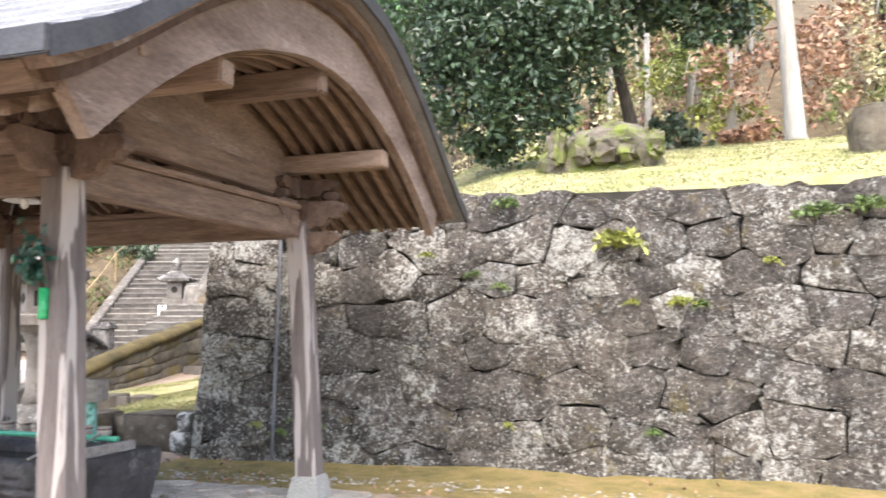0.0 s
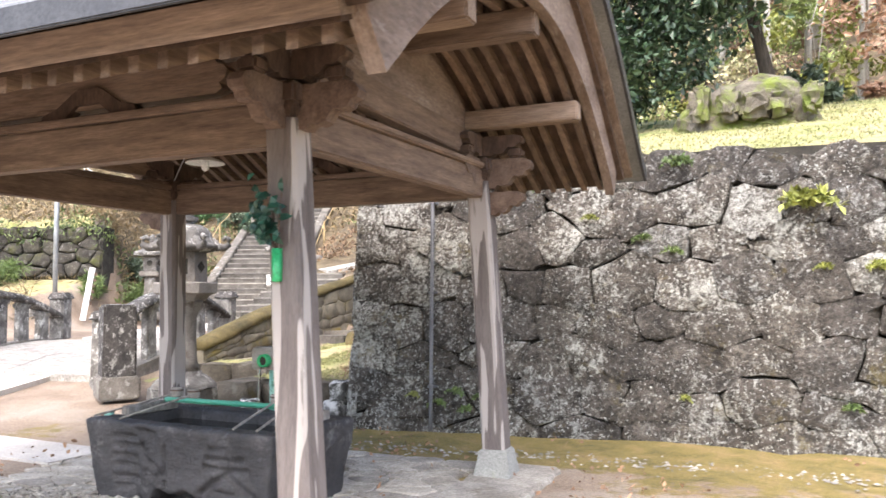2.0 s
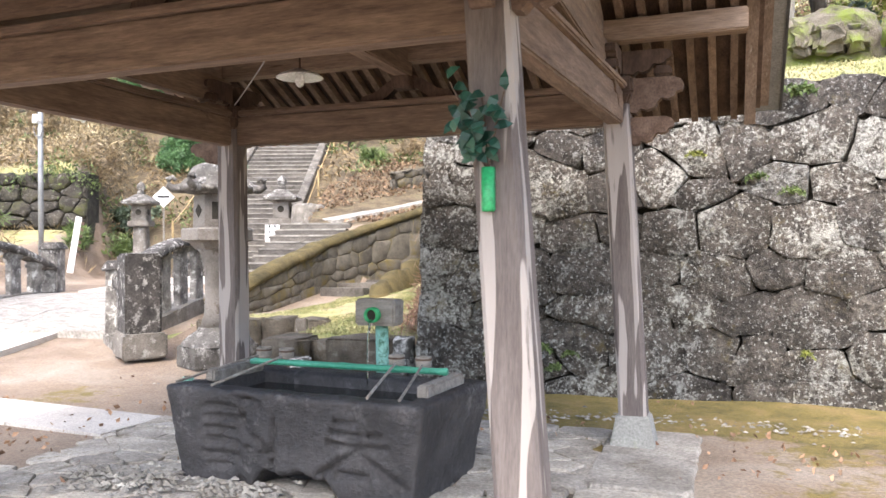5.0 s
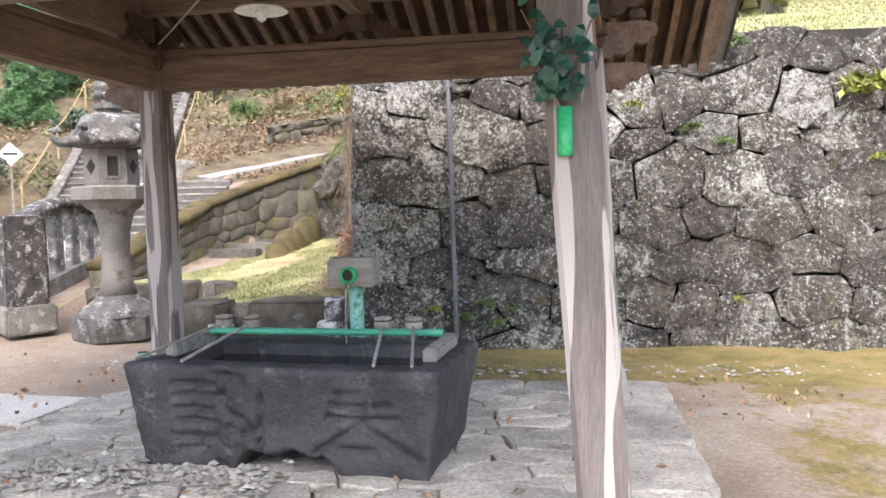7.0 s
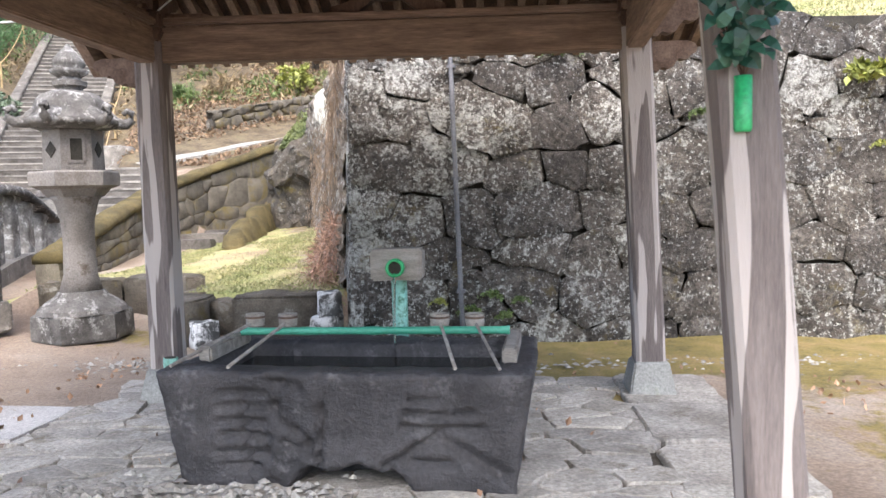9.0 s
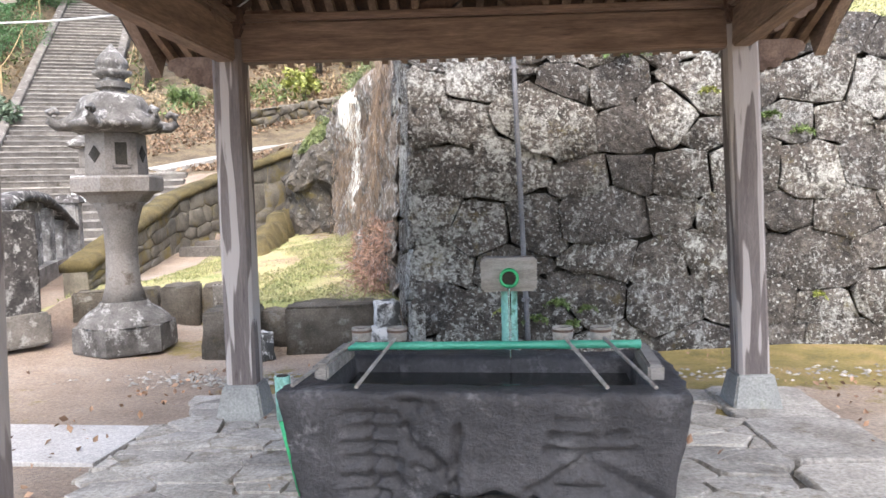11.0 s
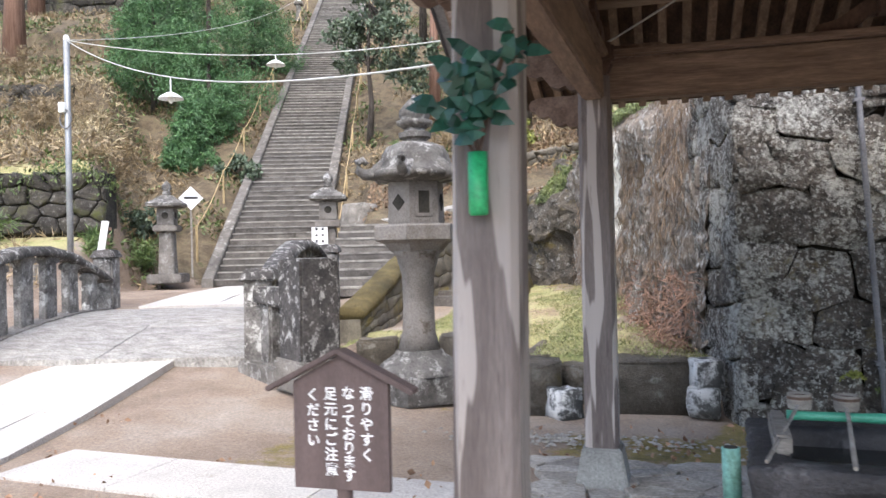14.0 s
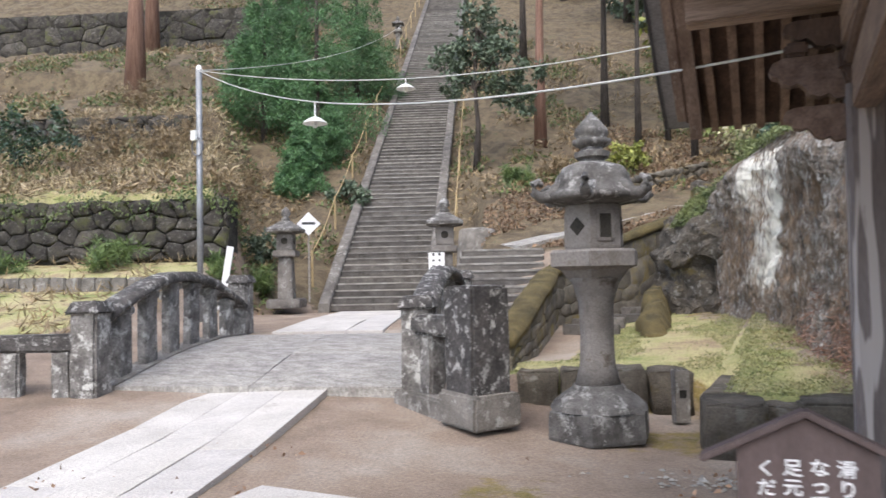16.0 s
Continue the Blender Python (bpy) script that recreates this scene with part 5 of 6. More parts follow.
part("block_body", box((0.15, 0.17, 0.54), (0, 0, 0.27), bevel=0.008), GREY_STONE, vent)
# dark plates on the block stand for the shade in its holes
for x in (-0.045, 0.0, 0.045):
    part("hole", box((0.026, 0.10, 0.01), (x, 0, 0.537)), JOINT_AND_SHADE, vent)
part("slot", box((0.07, 0.02, 0.08), (0, -0.08, 0.30)), JOINT_AND_SHADE, vent)

# ---- rain pipe on the wall ----
PIPE = material("grey_pipe", (0.10, 0.10, 0.11), (0.17, 0.17, 0.18), 3.0, 0.6, 0.1)
wp = thing("wall_pipe", Matrix(), "thin grey pipe running up the stone wall", "pipe")
part("pipe", tube([(-5.27 - 0.035 * z, wall_y(-5.27, z) - 0.09, z) for z in np.linspace(-0.1, 3.2, 9)], 0.024, 8), PIPE, wp, smooth=True)
for z in (0.4, 1.5, 2.6):
    part("clamp", box((0.08, 0.10, 0.03), (-5.27 - 0.035 * z, wall_y(-5.27, z) - 0.06, z)), PIPE, wp)

# ---- lamp pole and wires ----
POLE = material("galvanised_pole", (0.20, 0.21, 0.22), (0.30, 0.31, 0.32), 3.0, 0.5, 0.1, metal=0.4)
pz = ground_z(-19.6, 14.0)
pole = thing("lamp_pole", pose(-19.6, 14.0, 0), "grey galvanised pole carrying strings of lamp wires", "pole")
part("shaft", tube([(0, 0, pz - 0.3), (0, 0, 6.18)], 0.065, 14), POLE, pole, smooth=True)
part("meter_box", box((0.14, 0.12, 0.22), (-0.06, -0.08, 4.7), bevel=0.01), ENAMEL, pole)
part("cable_coil", tube([(0.02 + 0.16 * math.cos(a), -0.08, 4.45 + 0.2 * math.sin(a)) for a in np.linspace(0, 6.28, 18)], 0.014, 6), PIPE, pole)
part("insulator", lathe([(0.05, 6.12), (0.07, 6.18), (0.05, 6.26), (0.02, 6.28)], 12), ENAMEL, pole)
WIRE = material("pale_cable", (0.45, 0.45, 0.43), (0.6, 0.6, 0.58), 3.0, 0.6, 0.0)


def wire(a, b, sag, radius=0.0095):
    a, b = Vector(a), Vector(b)
    pts = [a.lerp(b, f) - Vector((0, 0, 4 * sag * f * (1 - f))) for f in np.linspace(0, 1, 25)]
    return tagged(part("lamp_wire", tube(pts, radius, 6), WIRE, smooth=True), "pale lamp wire slung from the pole", "wire", "lamp wires"), pts


def hang_lamp(p, drop):
    ob = thing("wire_lamp", Matrix.Translation(p), "white enamel lamp hanging from a wire", "lamp", "lamps on the wires")
    part("cord", tube([(0, 0, 0), (0, 0, -drop)], 0.01, 6), ENAMEL, ob)
    part("shade", lathe([(0.03, -drop + 0.04), (0.06, -drop + 0.03), (0.16, -drop - 0.03), (0.185, -drop - 0.06), (0.17, -drop - 0.06), (0.05, -drop)], 20), ENAMEL, ob, smooth=True)
    part("bulb", lathe([(0.035, -drop - 0.02), (0.045, -drop - 0.08), (0.02, -drop - 0.12)], 12), ENAMEL, ob, smooth=True)


TOP = (-19.6, 14.0, 6.16)
_, pts = wire(TOP, tuple(PAV @ Vector((-1.72, 1.2, 2.72))), 0.55)
hang_lamp(pts[11], 0.26)
_, pts = wire(TOP, (-5.6, 13.6, 5.6), 0.75)
hang_lamp(pts[9], 0.14)
far_end = stair_at(25.0, -1.9, STAIR_Z + RISER / TREAD * 25.0 + 1.9)
_, pts = wire(TOP, tuple(far_end), 0.6)
hang_lamp(pts[23], 0.12)
wire(tuple(PAV @ Vector((-1.66, 1.25, 2.66))), tuple(PAV @ Vector((-0.30, 0.13, 3.1))), 0.02, 0.006)

# ---- trees and plants ----
def leaf_mesh(name, centres, size, mat, seed, long=1.8, droop=0.3):
    """Small folded leaves at the given places, in one mesh."""
    rs = np.random.RandomState(seed)
    c = np.asarray(centres, dtype=float)
    n = len(c)
    d = rs.normal(size=(n, 3))
    d[:, 2] -= droop
    d /= np.linalg.norm(d, axis=1)[:, None]
    w = np.cross(d, rs.normal(size=(n, 3)))
    w /= np.linalg.norm(w, axis=1)[:, None]
    s = size * rs.uniform(0.6, 1.3, size=(n, 1))
    up = np.cross(w, d) * s * 0.18
    v = np.stack([c, c + d * s * long * 0.45 + w * s * 0.5 + up, c + d * s * long, c + d * s * long * 0.45 - w * s * 0.5 + up], 1).reshape(-1, 3)
    me = bpy.data.meshes.new(name)
    me.from_pydata(v.tolist(), [], [(4 * i, 4 * i + 1, 4 * i + 2, 4 * i + 3) for i in range(n)])
    me.materials.append(mat)
    return me


def clump_points(clumps, count, seed, shell=0.55):
    """Points in lumpy clusters within ellipsoids (x, y, z, radius), denser towards their skins."""
    rs = np.random.RandomState(seed)
    vol = np.array([c[3] ** 2 for c in clumps])
    pts = []
    for k, q in zip(clumps, vol / vol.sum()):
        m = max(4, int(count * q / 45))
        dirs = rs.normal(size=(m, 3))
        dirs /= np.linalg.norm(dirs, axis=1)[:, None]
        hubs = np.array(k[:3]) + dirs * k[3] * (shell + (1 - shell) * rs.rand(m, 1)) * np.array([1, 1, 0.8])
        per = max(1, int(count * q / m))
        pts.append((hubs[:, None, :] + rs.normal(size=(m, per, 3)) * k[3] * 0.13).reshape(-1, 3))
    return np.concatenate(pts)


def leaf_material(name, dark, light, rough=0.5):
    m = material(name, dark, light, 3.0, rough, 0.0, island=0.45, grit=0.2)
    m.node_tree.nodes["Principled BSDF"].inputs["Subsurface Weight"].default_value = 0.0
    return m


EVERGREEN = leaf_material("evergreen_leaves", (0.022, 0.045, 0.022), (0.06, 0.10, 0.055), 0.32)
CONIFER = leaf_material("conifer_needles", (0.045, 0.11, 0.04), (0.11, 0.22, 0.08))
GREYGREEN = leaf_material("grey_green_leaves", (0.05, 0.075, 0.045), (0.13, 0.17, 0.11))
YELLOWGREEN = leaf_material("yellow_green_leaves", (0.14, 0.17, 0.03), (0.32, 0.33, 0.08))
RUST = leaf_material("rust_leaves", (0.26, 0.13, 0.08), (0.48, 0.32, 0.22))
STRAW = leaf_material("dry_straw", (0.13, 0.09, 0.05), (0.33, 0.25, 0.14))
FERN = leaf_material("fern_green", (0.05, 0.09, 0.025), (0.16, 0.22, 0.07))
BARK = material("bark", (0.04, 0.032, 0.026), (0.11, 0.09, 0.075), 3.0, 0.95, 0.9, grain=(6, 6, 0.9), fine=20)
PALE_BARK = material("pale_bark", (0.34, 0.32, 0.29), (0.55, 0.53, 0.49), 2.0, 0.9, 0.5, grain=(5, 5, 0.7), spots=(0.2, 0.17, 0.14), spot_size=3, spot_amount=0.2)
CEDAR_BARK = material("cedar_bark", (0.16, 0.085, 0.06), (0.30, 0.18, 0.13), 2.0, 0.95, 0.7, grain=(7, 7, 0.5), fine=18)


def tree(name, foot, trunk, radius, clumps, count, size, mat, bark, label, seed, category="tree", group=""):
    """Tapered trunk through given points, limbs to each clump, and leaves. Points are relative to the foot."""
    ob = thing(name, Matrix.Translation(foot), label, category, group)
    n = len(trunk)
    part("trunk", roughen(tube(trunk, [radius * (1.25 if i == 0 else 1.0) * (1 - 0.7 * i / (n - 1)) for i in range(n)], 10), radius * 0.12, 2.5, seed=seed), bark, ob, smooth=True)
    rs = random.Random(seed)
    for k in clumps:
        a = Vector(trunk[n - 1 - rs.randrange(2 if n > 3 else 1)])
        b = Vector(k[:3])
        mid = a.lerp(b, 0.5) + Vector((rs.uniform(-0.3, 0.3), rs.uniform(-0.3, 0.3), 0.15))
        part("limb", tube([a, mid, b], [radius * 0.4, radius * 0.25, radius * 0.08], 6), bark, ob)
    if count:
        lv = new("crown", leaf_mesh("crown", clump_points(clumps, count, seed), size, mat, seed))
        lv.parent = ob
    return ob


# the dark evergreen above the wall
FX, FY = -1.87, 16.9
fz = ground_z(FX, FY)
rel = lambda x, y, z, r: (x - FX, y - FY, z - fz, r)
tree("evergreen_tree", (FX, FY, fz - 0.1), [(0, 0, 0), (-0.12, 0, 1.0), (-0.38, 0.0, 2.2), (-0.75, -0.1, 3.6), (-1.1, -0.2, 5.2)], 0.17,
     [rel(-5.2, 14.4, 6.2, 1.2), rel(-4.6, 14.7, 7.4, 1.6), rel(-3.5, 15.2, 7.7, 1.7), rel(-2.6, 15.6, 8.6, 1.6), rel(-1.4, 16.2, 8.9, 1.3), rel(-0.3, 16.4, 8.2, 1.1), rel(-3.9, 14.9, 6.0, 1.2),
      rel(-4.3, 14.8, 5.3, 0.7), rel(-2.6, 16, 10.6, 2.4), rel(-5.0, 15, 9.4, 2.0), rel(0.3, 16.6, 9.6, 1.6), rel(-0.2, 16.2, 7.5, 0.5)], 34000, 0.095, EVERGREEN, BARK,
     "dark glossy evergreen tree with a leaning trunk on the terrace", 5)
tree("pale_trunk_tree", (1.55, 19.9, ground_z(1.55, 19.9) - 0.1), [(0, 0, 0), (-0.02, 0, 0.6), (-0.1, 0, 3.0), (-0.25, 0, 7.0), (-0.3, 0, 11)], 0.30,
     [(0.8, 0.5, 9.5, 1.5), (-1.2, 0.8, 10.5, 1.6)], 1800, 0.14, YELLOWGREEN, PALE_BARK, "tall tree with a bare pale trunk on the terrace", 6)
r3 = random.Random(77)
# sunlight on the woods is put into these lighter leaf colours
WOODS_SUNLIT_PALE = leaf_material("sunlit_pale_leaves", (0.32, 0.30, 0.15), (0.60, 0.55, 0.36))
WOODS_SUNLIT_GREEN = leaf_material("sunlit_green_leaves", (0.16, 0.22, 0.06), (0.36, 0.42, 0.16))
kinds = [(RUST, "reddish-brown autumn tree in the woods"), (YELLOWGREEN, "yellow-green leafy tree in the woods"), (WOODS_SUNLIT_PALE, "tree in the woods with straw leaves painted pale as if sunlit"), (WOODS_SUNLIT_GREEN, "tree in the woods with green leaves painted light as if sunlit")]
for i in range(44):
    x, y = -9 + 26 * r3.random(), 22.5 + 16 * r3.random()
    mat, lab = kinds[i % 4]
    h = r3.uniform(4.5, 9.5)
    cl = [(r3.uniform(-1.6, 1.6), r3.uniform(-1.2, 1.2), h * r3.uniform(0.1, 1.0), r3.uniform(0.9, 1.9)) for _ in range(7)]
    tree("wood_tree", (x, y, ground_z(x, y) - 0.1), [(0, 0, 0), (0.1, 0, h * 0.4), (0.0, 0.1, h)], 0.12 + 0.1 * r3.random(), cl, 2200, 0.115, mat, (CEDAR_BARK, PALE_BARK, BARK)[i % 3], lab, 100 + i, "tree", "woods above the wall")

# stump mound and rock on the terrace
MOSS_ROCK = material("mossy_rock", (0.09, 0.078, 0.06), (0.24, 0.21, 0.17), 3.0, 0.95, 0.9, moss=(0.20, 0.25, 0.05), moss_amount=0.75, moss_size=1.6, fine=40)
mound = thing("mossy_stump", pose(-2.2, 14.1, ground_z(-2.2, 14.1) - 0.1), "old mossy tree stump with rocks around its roots", "stump")
bm = bmesh.new()
bmesh.ops.create_icosphere(bm, subdivisions=4, radius=1.0)
for v in bm.verts:
    v.co = Vector((v.co.x * 1.15, v.co.y * 0.8, max(-0.2, v.co.z) * 0.78))
part("stump_body", roughen(roughen(bm, 0.26, 1.3), 0.12, 5.5), MOSS_ROCK, mound)
for i, (x, w, h) in enumerate(((-0.65, 0.3, 0.6), (-0.2, 0.36, 0.5), (0.2, 0.5, 0.42), (0.55, 0.34, 0.38), (1.05, 0.26, 0.5))):
    bm = bmesh.new()
    add_box(bm, (w, 0.5, h), (x, -0.72, h / 2 + 0.05), bevel=0.08)
    bmesh.ops.subdivide_edges(bm, edges=bm.edges[:], cuts=2, use_grid_fill=True)
    part("root_rock", roughen(bm, 0.11, 5.5, seed=i), MOSS_ROCK, mound)
rock("terrace_rock", pose(2.5, 13.6, ground_z(2.5, 13.6) + 0.2), (1.3, 0.9, 0.8), 41, KERB, "dark lichened rock on the terrace grass")

# hillside trees
def conifer(x, y, h, w, seed, bare=0.05):
    z = ground_z(x, y)
    cl = []
    rs = random.Random(seed)
    for k in range(16):
        f = bare + (1 - bare) * k / 15
        rr = w * (1 - f) * 0.5 + 0.12
        for q in range(3):
            a = rs.uniform(0, 6.28)
            cl.append((rr * math.cos(a), rr * math.sin(a), h * f, rr * 0.8 + 0.15))
    ob = thing("conifer", (Matrix.Translation((x, y, z - 0.1))), "green conifer beside the long stairs", "tree", "conifers on the hill")
    part("trunk", tube([(0, 0, 0), (0.05, 0, h * 0.5), (0, 0, h)], [0.14, 0.09, 0.02], 8), BARK, ob, smooth=True)
    lv = new("crown", leaf_mesh("crown", clump_points(cl, 26000, seed, 0.3), 0.038, CONIFER, seed, 4.0, 0.8))
    lv.parent = ob


for x, y, h, w, sd, bare in ((-25.2, 26.6, 4.2, 1.5, 1, 0.0), (-26.9, 29.0, 9.5, 3.4, 2, 0.05), (-29.0, 28.0, 8.0, 3.0, 3, 0.15), (-27.6, 33.5, 8.0, 3.0, 4, 0.1), (-30.6, 31.0, 9.0, 3.4, 5, 0.15), (-24.6, 24.6, 2.4, 1.0, 6, 0.0)):
    conifer(x, y, h, w, sd, bare)
for i, (x, y, r, h, bark) in enumerate(((-35.0, 26.4, 0.42, 17, CEDAR_BARK), (-17.5, 31.5, 0.22, 13, CEDAR_BARK), (-13.6, 32.0, 0.12, 12, BARK), (-12.6, 33.0, 0.10, 12, BARK), (-11.4, 31.5, 0.12, 12, BARK), (-15.4, 34.0, 0.16, 13, BARK), (-21.5, 41.0, 0.2, 14, BARK), (-44, 36, 0.4, 18, CEDAR_BARK), (-9.0, 36.0, 0.15, 13, CEDAR_BARK))):
    z = ground_z(x, y)
    cl = [(random.uniform(-1.4, 1.4), random.uniform(-1.2, 1.2), h * random.uniform(0.72, 1.0), 1.5) for _ in range(5)]
    tree("forest_tree", (x, y, z - 0.2), [(0, 0, 0), (0.05, 0, h * 0.3), (0.15, 0, h * 0.7), (0.1, 0, h)], r, cl, 2500, 0.16, GREYGREEN if i % 2 else CONIFER, bark, "tall forest tree with a bare trunk on the hillside", 60 + i, "tree", "forest on the hill")
x, y = -19.0, 28.2
tree("hillside_tree", (x, y, ground_z(x, y) - 0.1), [(0, 0, 0), (0.1, 0, 1.8), (0.0, 0, 3.2), (0.1, 0, 5.6)], 0.13,
     [(-0.9, 0, 3.6, 0.8), (0.9, 0.2, 3.3, 0.9), (1.7, 0.3, 2.6, 0.7), (-0.2, 0.2, 4.6, 1.0), (1.2, -0.2, 4.5, 0.9), (-1.3, 0.4, 4.8, 0.8), (0.3, 0, 5.8, 1.0), (2.3, 0, 3.6, 0.6)], 5000, 0.11, GREYGREEN, BARK, "grey-green evergreen tree overhanging the stairs", 44)
x, y = -30.0, 52.0
for i, (x, y) in enumerate(((-44, 60), (-38, 66), (-30, 62), (-24, 58), (-50, 48), (-18, 52), (-12, 46), (-55, 40), (-34, 74), (-46, 72), (-22, 70), (-40, 44), (-44, 82), (-36, 88), (-50, 84), (-30, 84), (-26, 78), (-56, 66), (-52, 58), (-40, 78))):
    z = ground_z(x, y)
    cl = [(random.uniform(-2.5, 2.5), random.uniform(-2, 2), random.uniform(1, 9), 2.0) for _ in range(8)]
    tree("far_tree", (x, y, z - 0.2), [(0, 0, 0), (0.1, 0, 5), (0, 0, 11)], 0.25, cl, 2600, 0.28, (CONIFER, GREYGREEN, YELLOWGREEN, GREYGREEN)[i % 4], BARK, "leafy tree high on the wooded hill", 200 + i, "tree", "far trees on the hill")


def bush(x, y, r, mat, seed, label, lift=0.0, count=1400, size=0.09):
    z = ground_z(x, y) + lift
    rs = random.Random(seed)
    cl = [(rs.uniform(-r, r) * 0.7, rs.uniform(-r, r) * 0.7, r * rs.uniform(0.2, 0.9), r * 0.55) for _ in range(6)]
    ob = thing("shrub", Matrix.Translation((x, y, z)), label, "shrub", "shrubs")
    bm = bmesh.new()
    for k in cl:
        add_tube(bm, [(0, 0, -0.1), (k[0] * 0.6, k[1] * 0.6, k[2] * 0.5), k[:3]], [0.02, 0.014, 0.006], 5)
    part("stem", bm, BARK, ob)
    blades = mat in (FERN, STRAW)
    lv = new("foliage", leaf_mesh("foliage", clump_points(cl, count, seed, 0.4), size * (0.32 if blades else 1.0), mat, seed, 9.0 if blades else 1.8, -0.2 if blades else 0.3))
    lv.parent = ob


SH = [(-7.5, 16.2, 0.9, EVERGREEN, "dark green shrub on top of the rock face"), (-8.4, 16.9, 0.5, FERN, "low green shrub on the mossy bank"), (-23.8, 15.2, 0.75, FERN, "bright green fern clump below the terrace wall"),
      (-26.5, 13.6, 0.8, FERN, "bright green fern clump below the terrace wall"), (-21.6, 17.0, 0.6, FERN, "bright green fern clump below the terrace wall"), (-30, 17.5, 1.6, EVERGREEN, "dark green shrub on the hillside"),
      (-21.7, 18.6, 0.8, FERN, "bright green fern clump below the terrace wall"), (-22.2, 17.9, 0.9, STRAW, "dry straw-coloured brush on the hillside"), (-22.6, 19.4, 1.0, GREYGREEN, "grey-green shrub on the hillside"), (-29.5, 20.5, 1.2, STRAW, "dry straw-coloured brush on the hillside"), (-32, 24, 1.3, STRAW, "dry straw-coloured brush on the hillside"), (-28, 22.5, 1.2, STRAW, "dry straw-coloured brush on the hillside"),
      (-27, 20.2, 1.0, STRAW, "dry straw-coloured brush on the hillside"), (-22.4, 24.6, 0.8, GREYGREEN, "grey-green shrub on the hillside"), (-16.2, 25.4, 0.6, FERN, "low green shrub beside the path"),
      (-15.3, 27.2, 0.8, STRAW, "dry straw-coloured brush on the hillside"), (-13.0, 27.8, 0.9, YELLOWGREEN, "yellow-green shrub beside the path"), (-1.0, 18.3, 0.8, GREYGREEN, "grey-green shrub behind the stump"), (0.4, 18.6, 0.5, RUST, "rust-coloured shrub on the terrace")]
for i, (x, y, r, mat, lab) in enumerate(SH):
    bush(x, y, r, mat, 300 + i, lab)

# ---- undergrowth, grass and fallen leaves ----
def scatter(name, label, place, count, size, mat, seed, long=1.8, droop=0.3, category="leaves"):
    rs = np.random.RandomState(seed)
    pts = []
    while len(pts) < count:
        p = place(rs)
        if p is not None:
            pts.append(p)
    ob = new(name, leaf_mesh(name, pts, size, mat, seed, long, droop))
    return tagged(ob, label, category, kind="stuff")


HILL_GREEN = leaf_material("undergrowth_green", (0.045, 0.075, 0.02), (0.15, 0.19, 0.06))


def on_hill(rs):
    x, y = rs.uniform(-48, -9), rs.uniform(13, 46)
    v = Vector((x, y)) - STAIR_FOOT
    s, r = v.dot(STAIR_WAY), v.dot(STAIR_SIDE)
    if s < -0.6 or abs(r) < 1.75 or x > parapet_x(y) or (s < 3 and r > 1):
        return None
    if noise.noise(Vector((x * 0.45, y * 0.45, 2))) < -0.05:
        return None
    return x, y, ground_z(x, y) + 0.06 + rs.uniform(0, 0.22)


scatter("dry_brush", "dry straw-coloured brush and dead bamboo grass on the hillside", on_hill, 22000, 0.075, STRAW, 11, 3.6, -0.1)
def on_garden(rs):
    s, r = rs.uniform(-9.0, 9.0), rs.uniform(-16, -3.4)
    p = stair_at(s, r, 0)
    if s < -0.9 and noise.noise(Vector((p.x * 0.6, p.y * 0.6, 5))) < -0.1:
        return None
    if -1.1 < s < -0.5:
        return None
    return p.x, p.y, ground_z(p.x, p.y) + 0.03 + rs.uniform(0, 0.16) * (s > 0)


scatter("dry_stalks", "dry straw and cut bamboo stalks strewn over the garden terraces", on_garden, 16000, 0.03, STRAW, 18, 11.0, 0.1)
STRAW_PALE = leaf_material("pale_straw", (0.24, 0.19, 0.10), (0.48, 0.40, 0.25))
DRY_LEAF = leaf_material("dry_hill_leaves", (0.10, 0.06, 0.035), (0.27, 0.18, 0.11), 0.7)


def on_straw(rs):
    s, r = rs.uniform(-0.4, 8.5), rs.uniform(-17, -5.5)
    p = stair_at(s, r, 0)
    if noise.noise(Vector((p.x * 0.35, p.y * 0.35, 15))) < -0.08:
        return None
    return p.x, p.y, ground_z(p.x, p.y) + 0.04 + rs.uniform(0, 0.2)


def over_terrace(rs):
    p = stair_at(rs.uniform(-1.2, -0.2), rs.uniform(-16.0, -3.6), 0)
    return p.x, p.y, 3.55 + 0.35 * rs.normal() * rs.rand() + 0.5 * noise.noise(Vector((p.x * 0.7, p.y * 0.7, 0)))


def on_bank_litter(rs):
    x, y = rs.uniform(-16.0, -8.0), rs.uniform(18.4, 34.0)
    p = Vector((x, y)) - STAIR_FOOT
    off = (Vector((x, y)) - Vector((-14.2, 18.6))).cross(Vector((0.4626, 0.8866)))
    if p.dot(STAIR_SIDE) < 2.3 or abs(off) < 0.75:
        return None
    return x, y, ground_z(x, y) + 0.05 + 0.05 * rs.rand()


scatter("pale_straw", "pale dry straw and bamboo leaves heaped on the terraced slope", on_straw, 9000, 0.032, STRAW_PALE, 20, 9.0, 0.1)
scatter("terrace_overgrowth", "green and dry leaves hanging over the terrace wall", over_terrace, 5000, 0.05, HILL_GREEN, 21, 2.6, 1.0)
scatter("bank_litter", "brown fallen leaves covering the bank above the path", on_bank_litter, 14000, 0.07, DRY_LEAF, 22, 1.7, 0.0)
scatter("green_undergrowth", "patches of green undergrowth on the hillside", lambda rs: (lambda p: p if p and noise.noise(Vector((p[0] * 0.3, p[1] * 0.3, 7))) > -0.02 else None)(on_hill(rs)), 20000, 0.075, HILL_GREEN, 12, 2.6, -0.3)


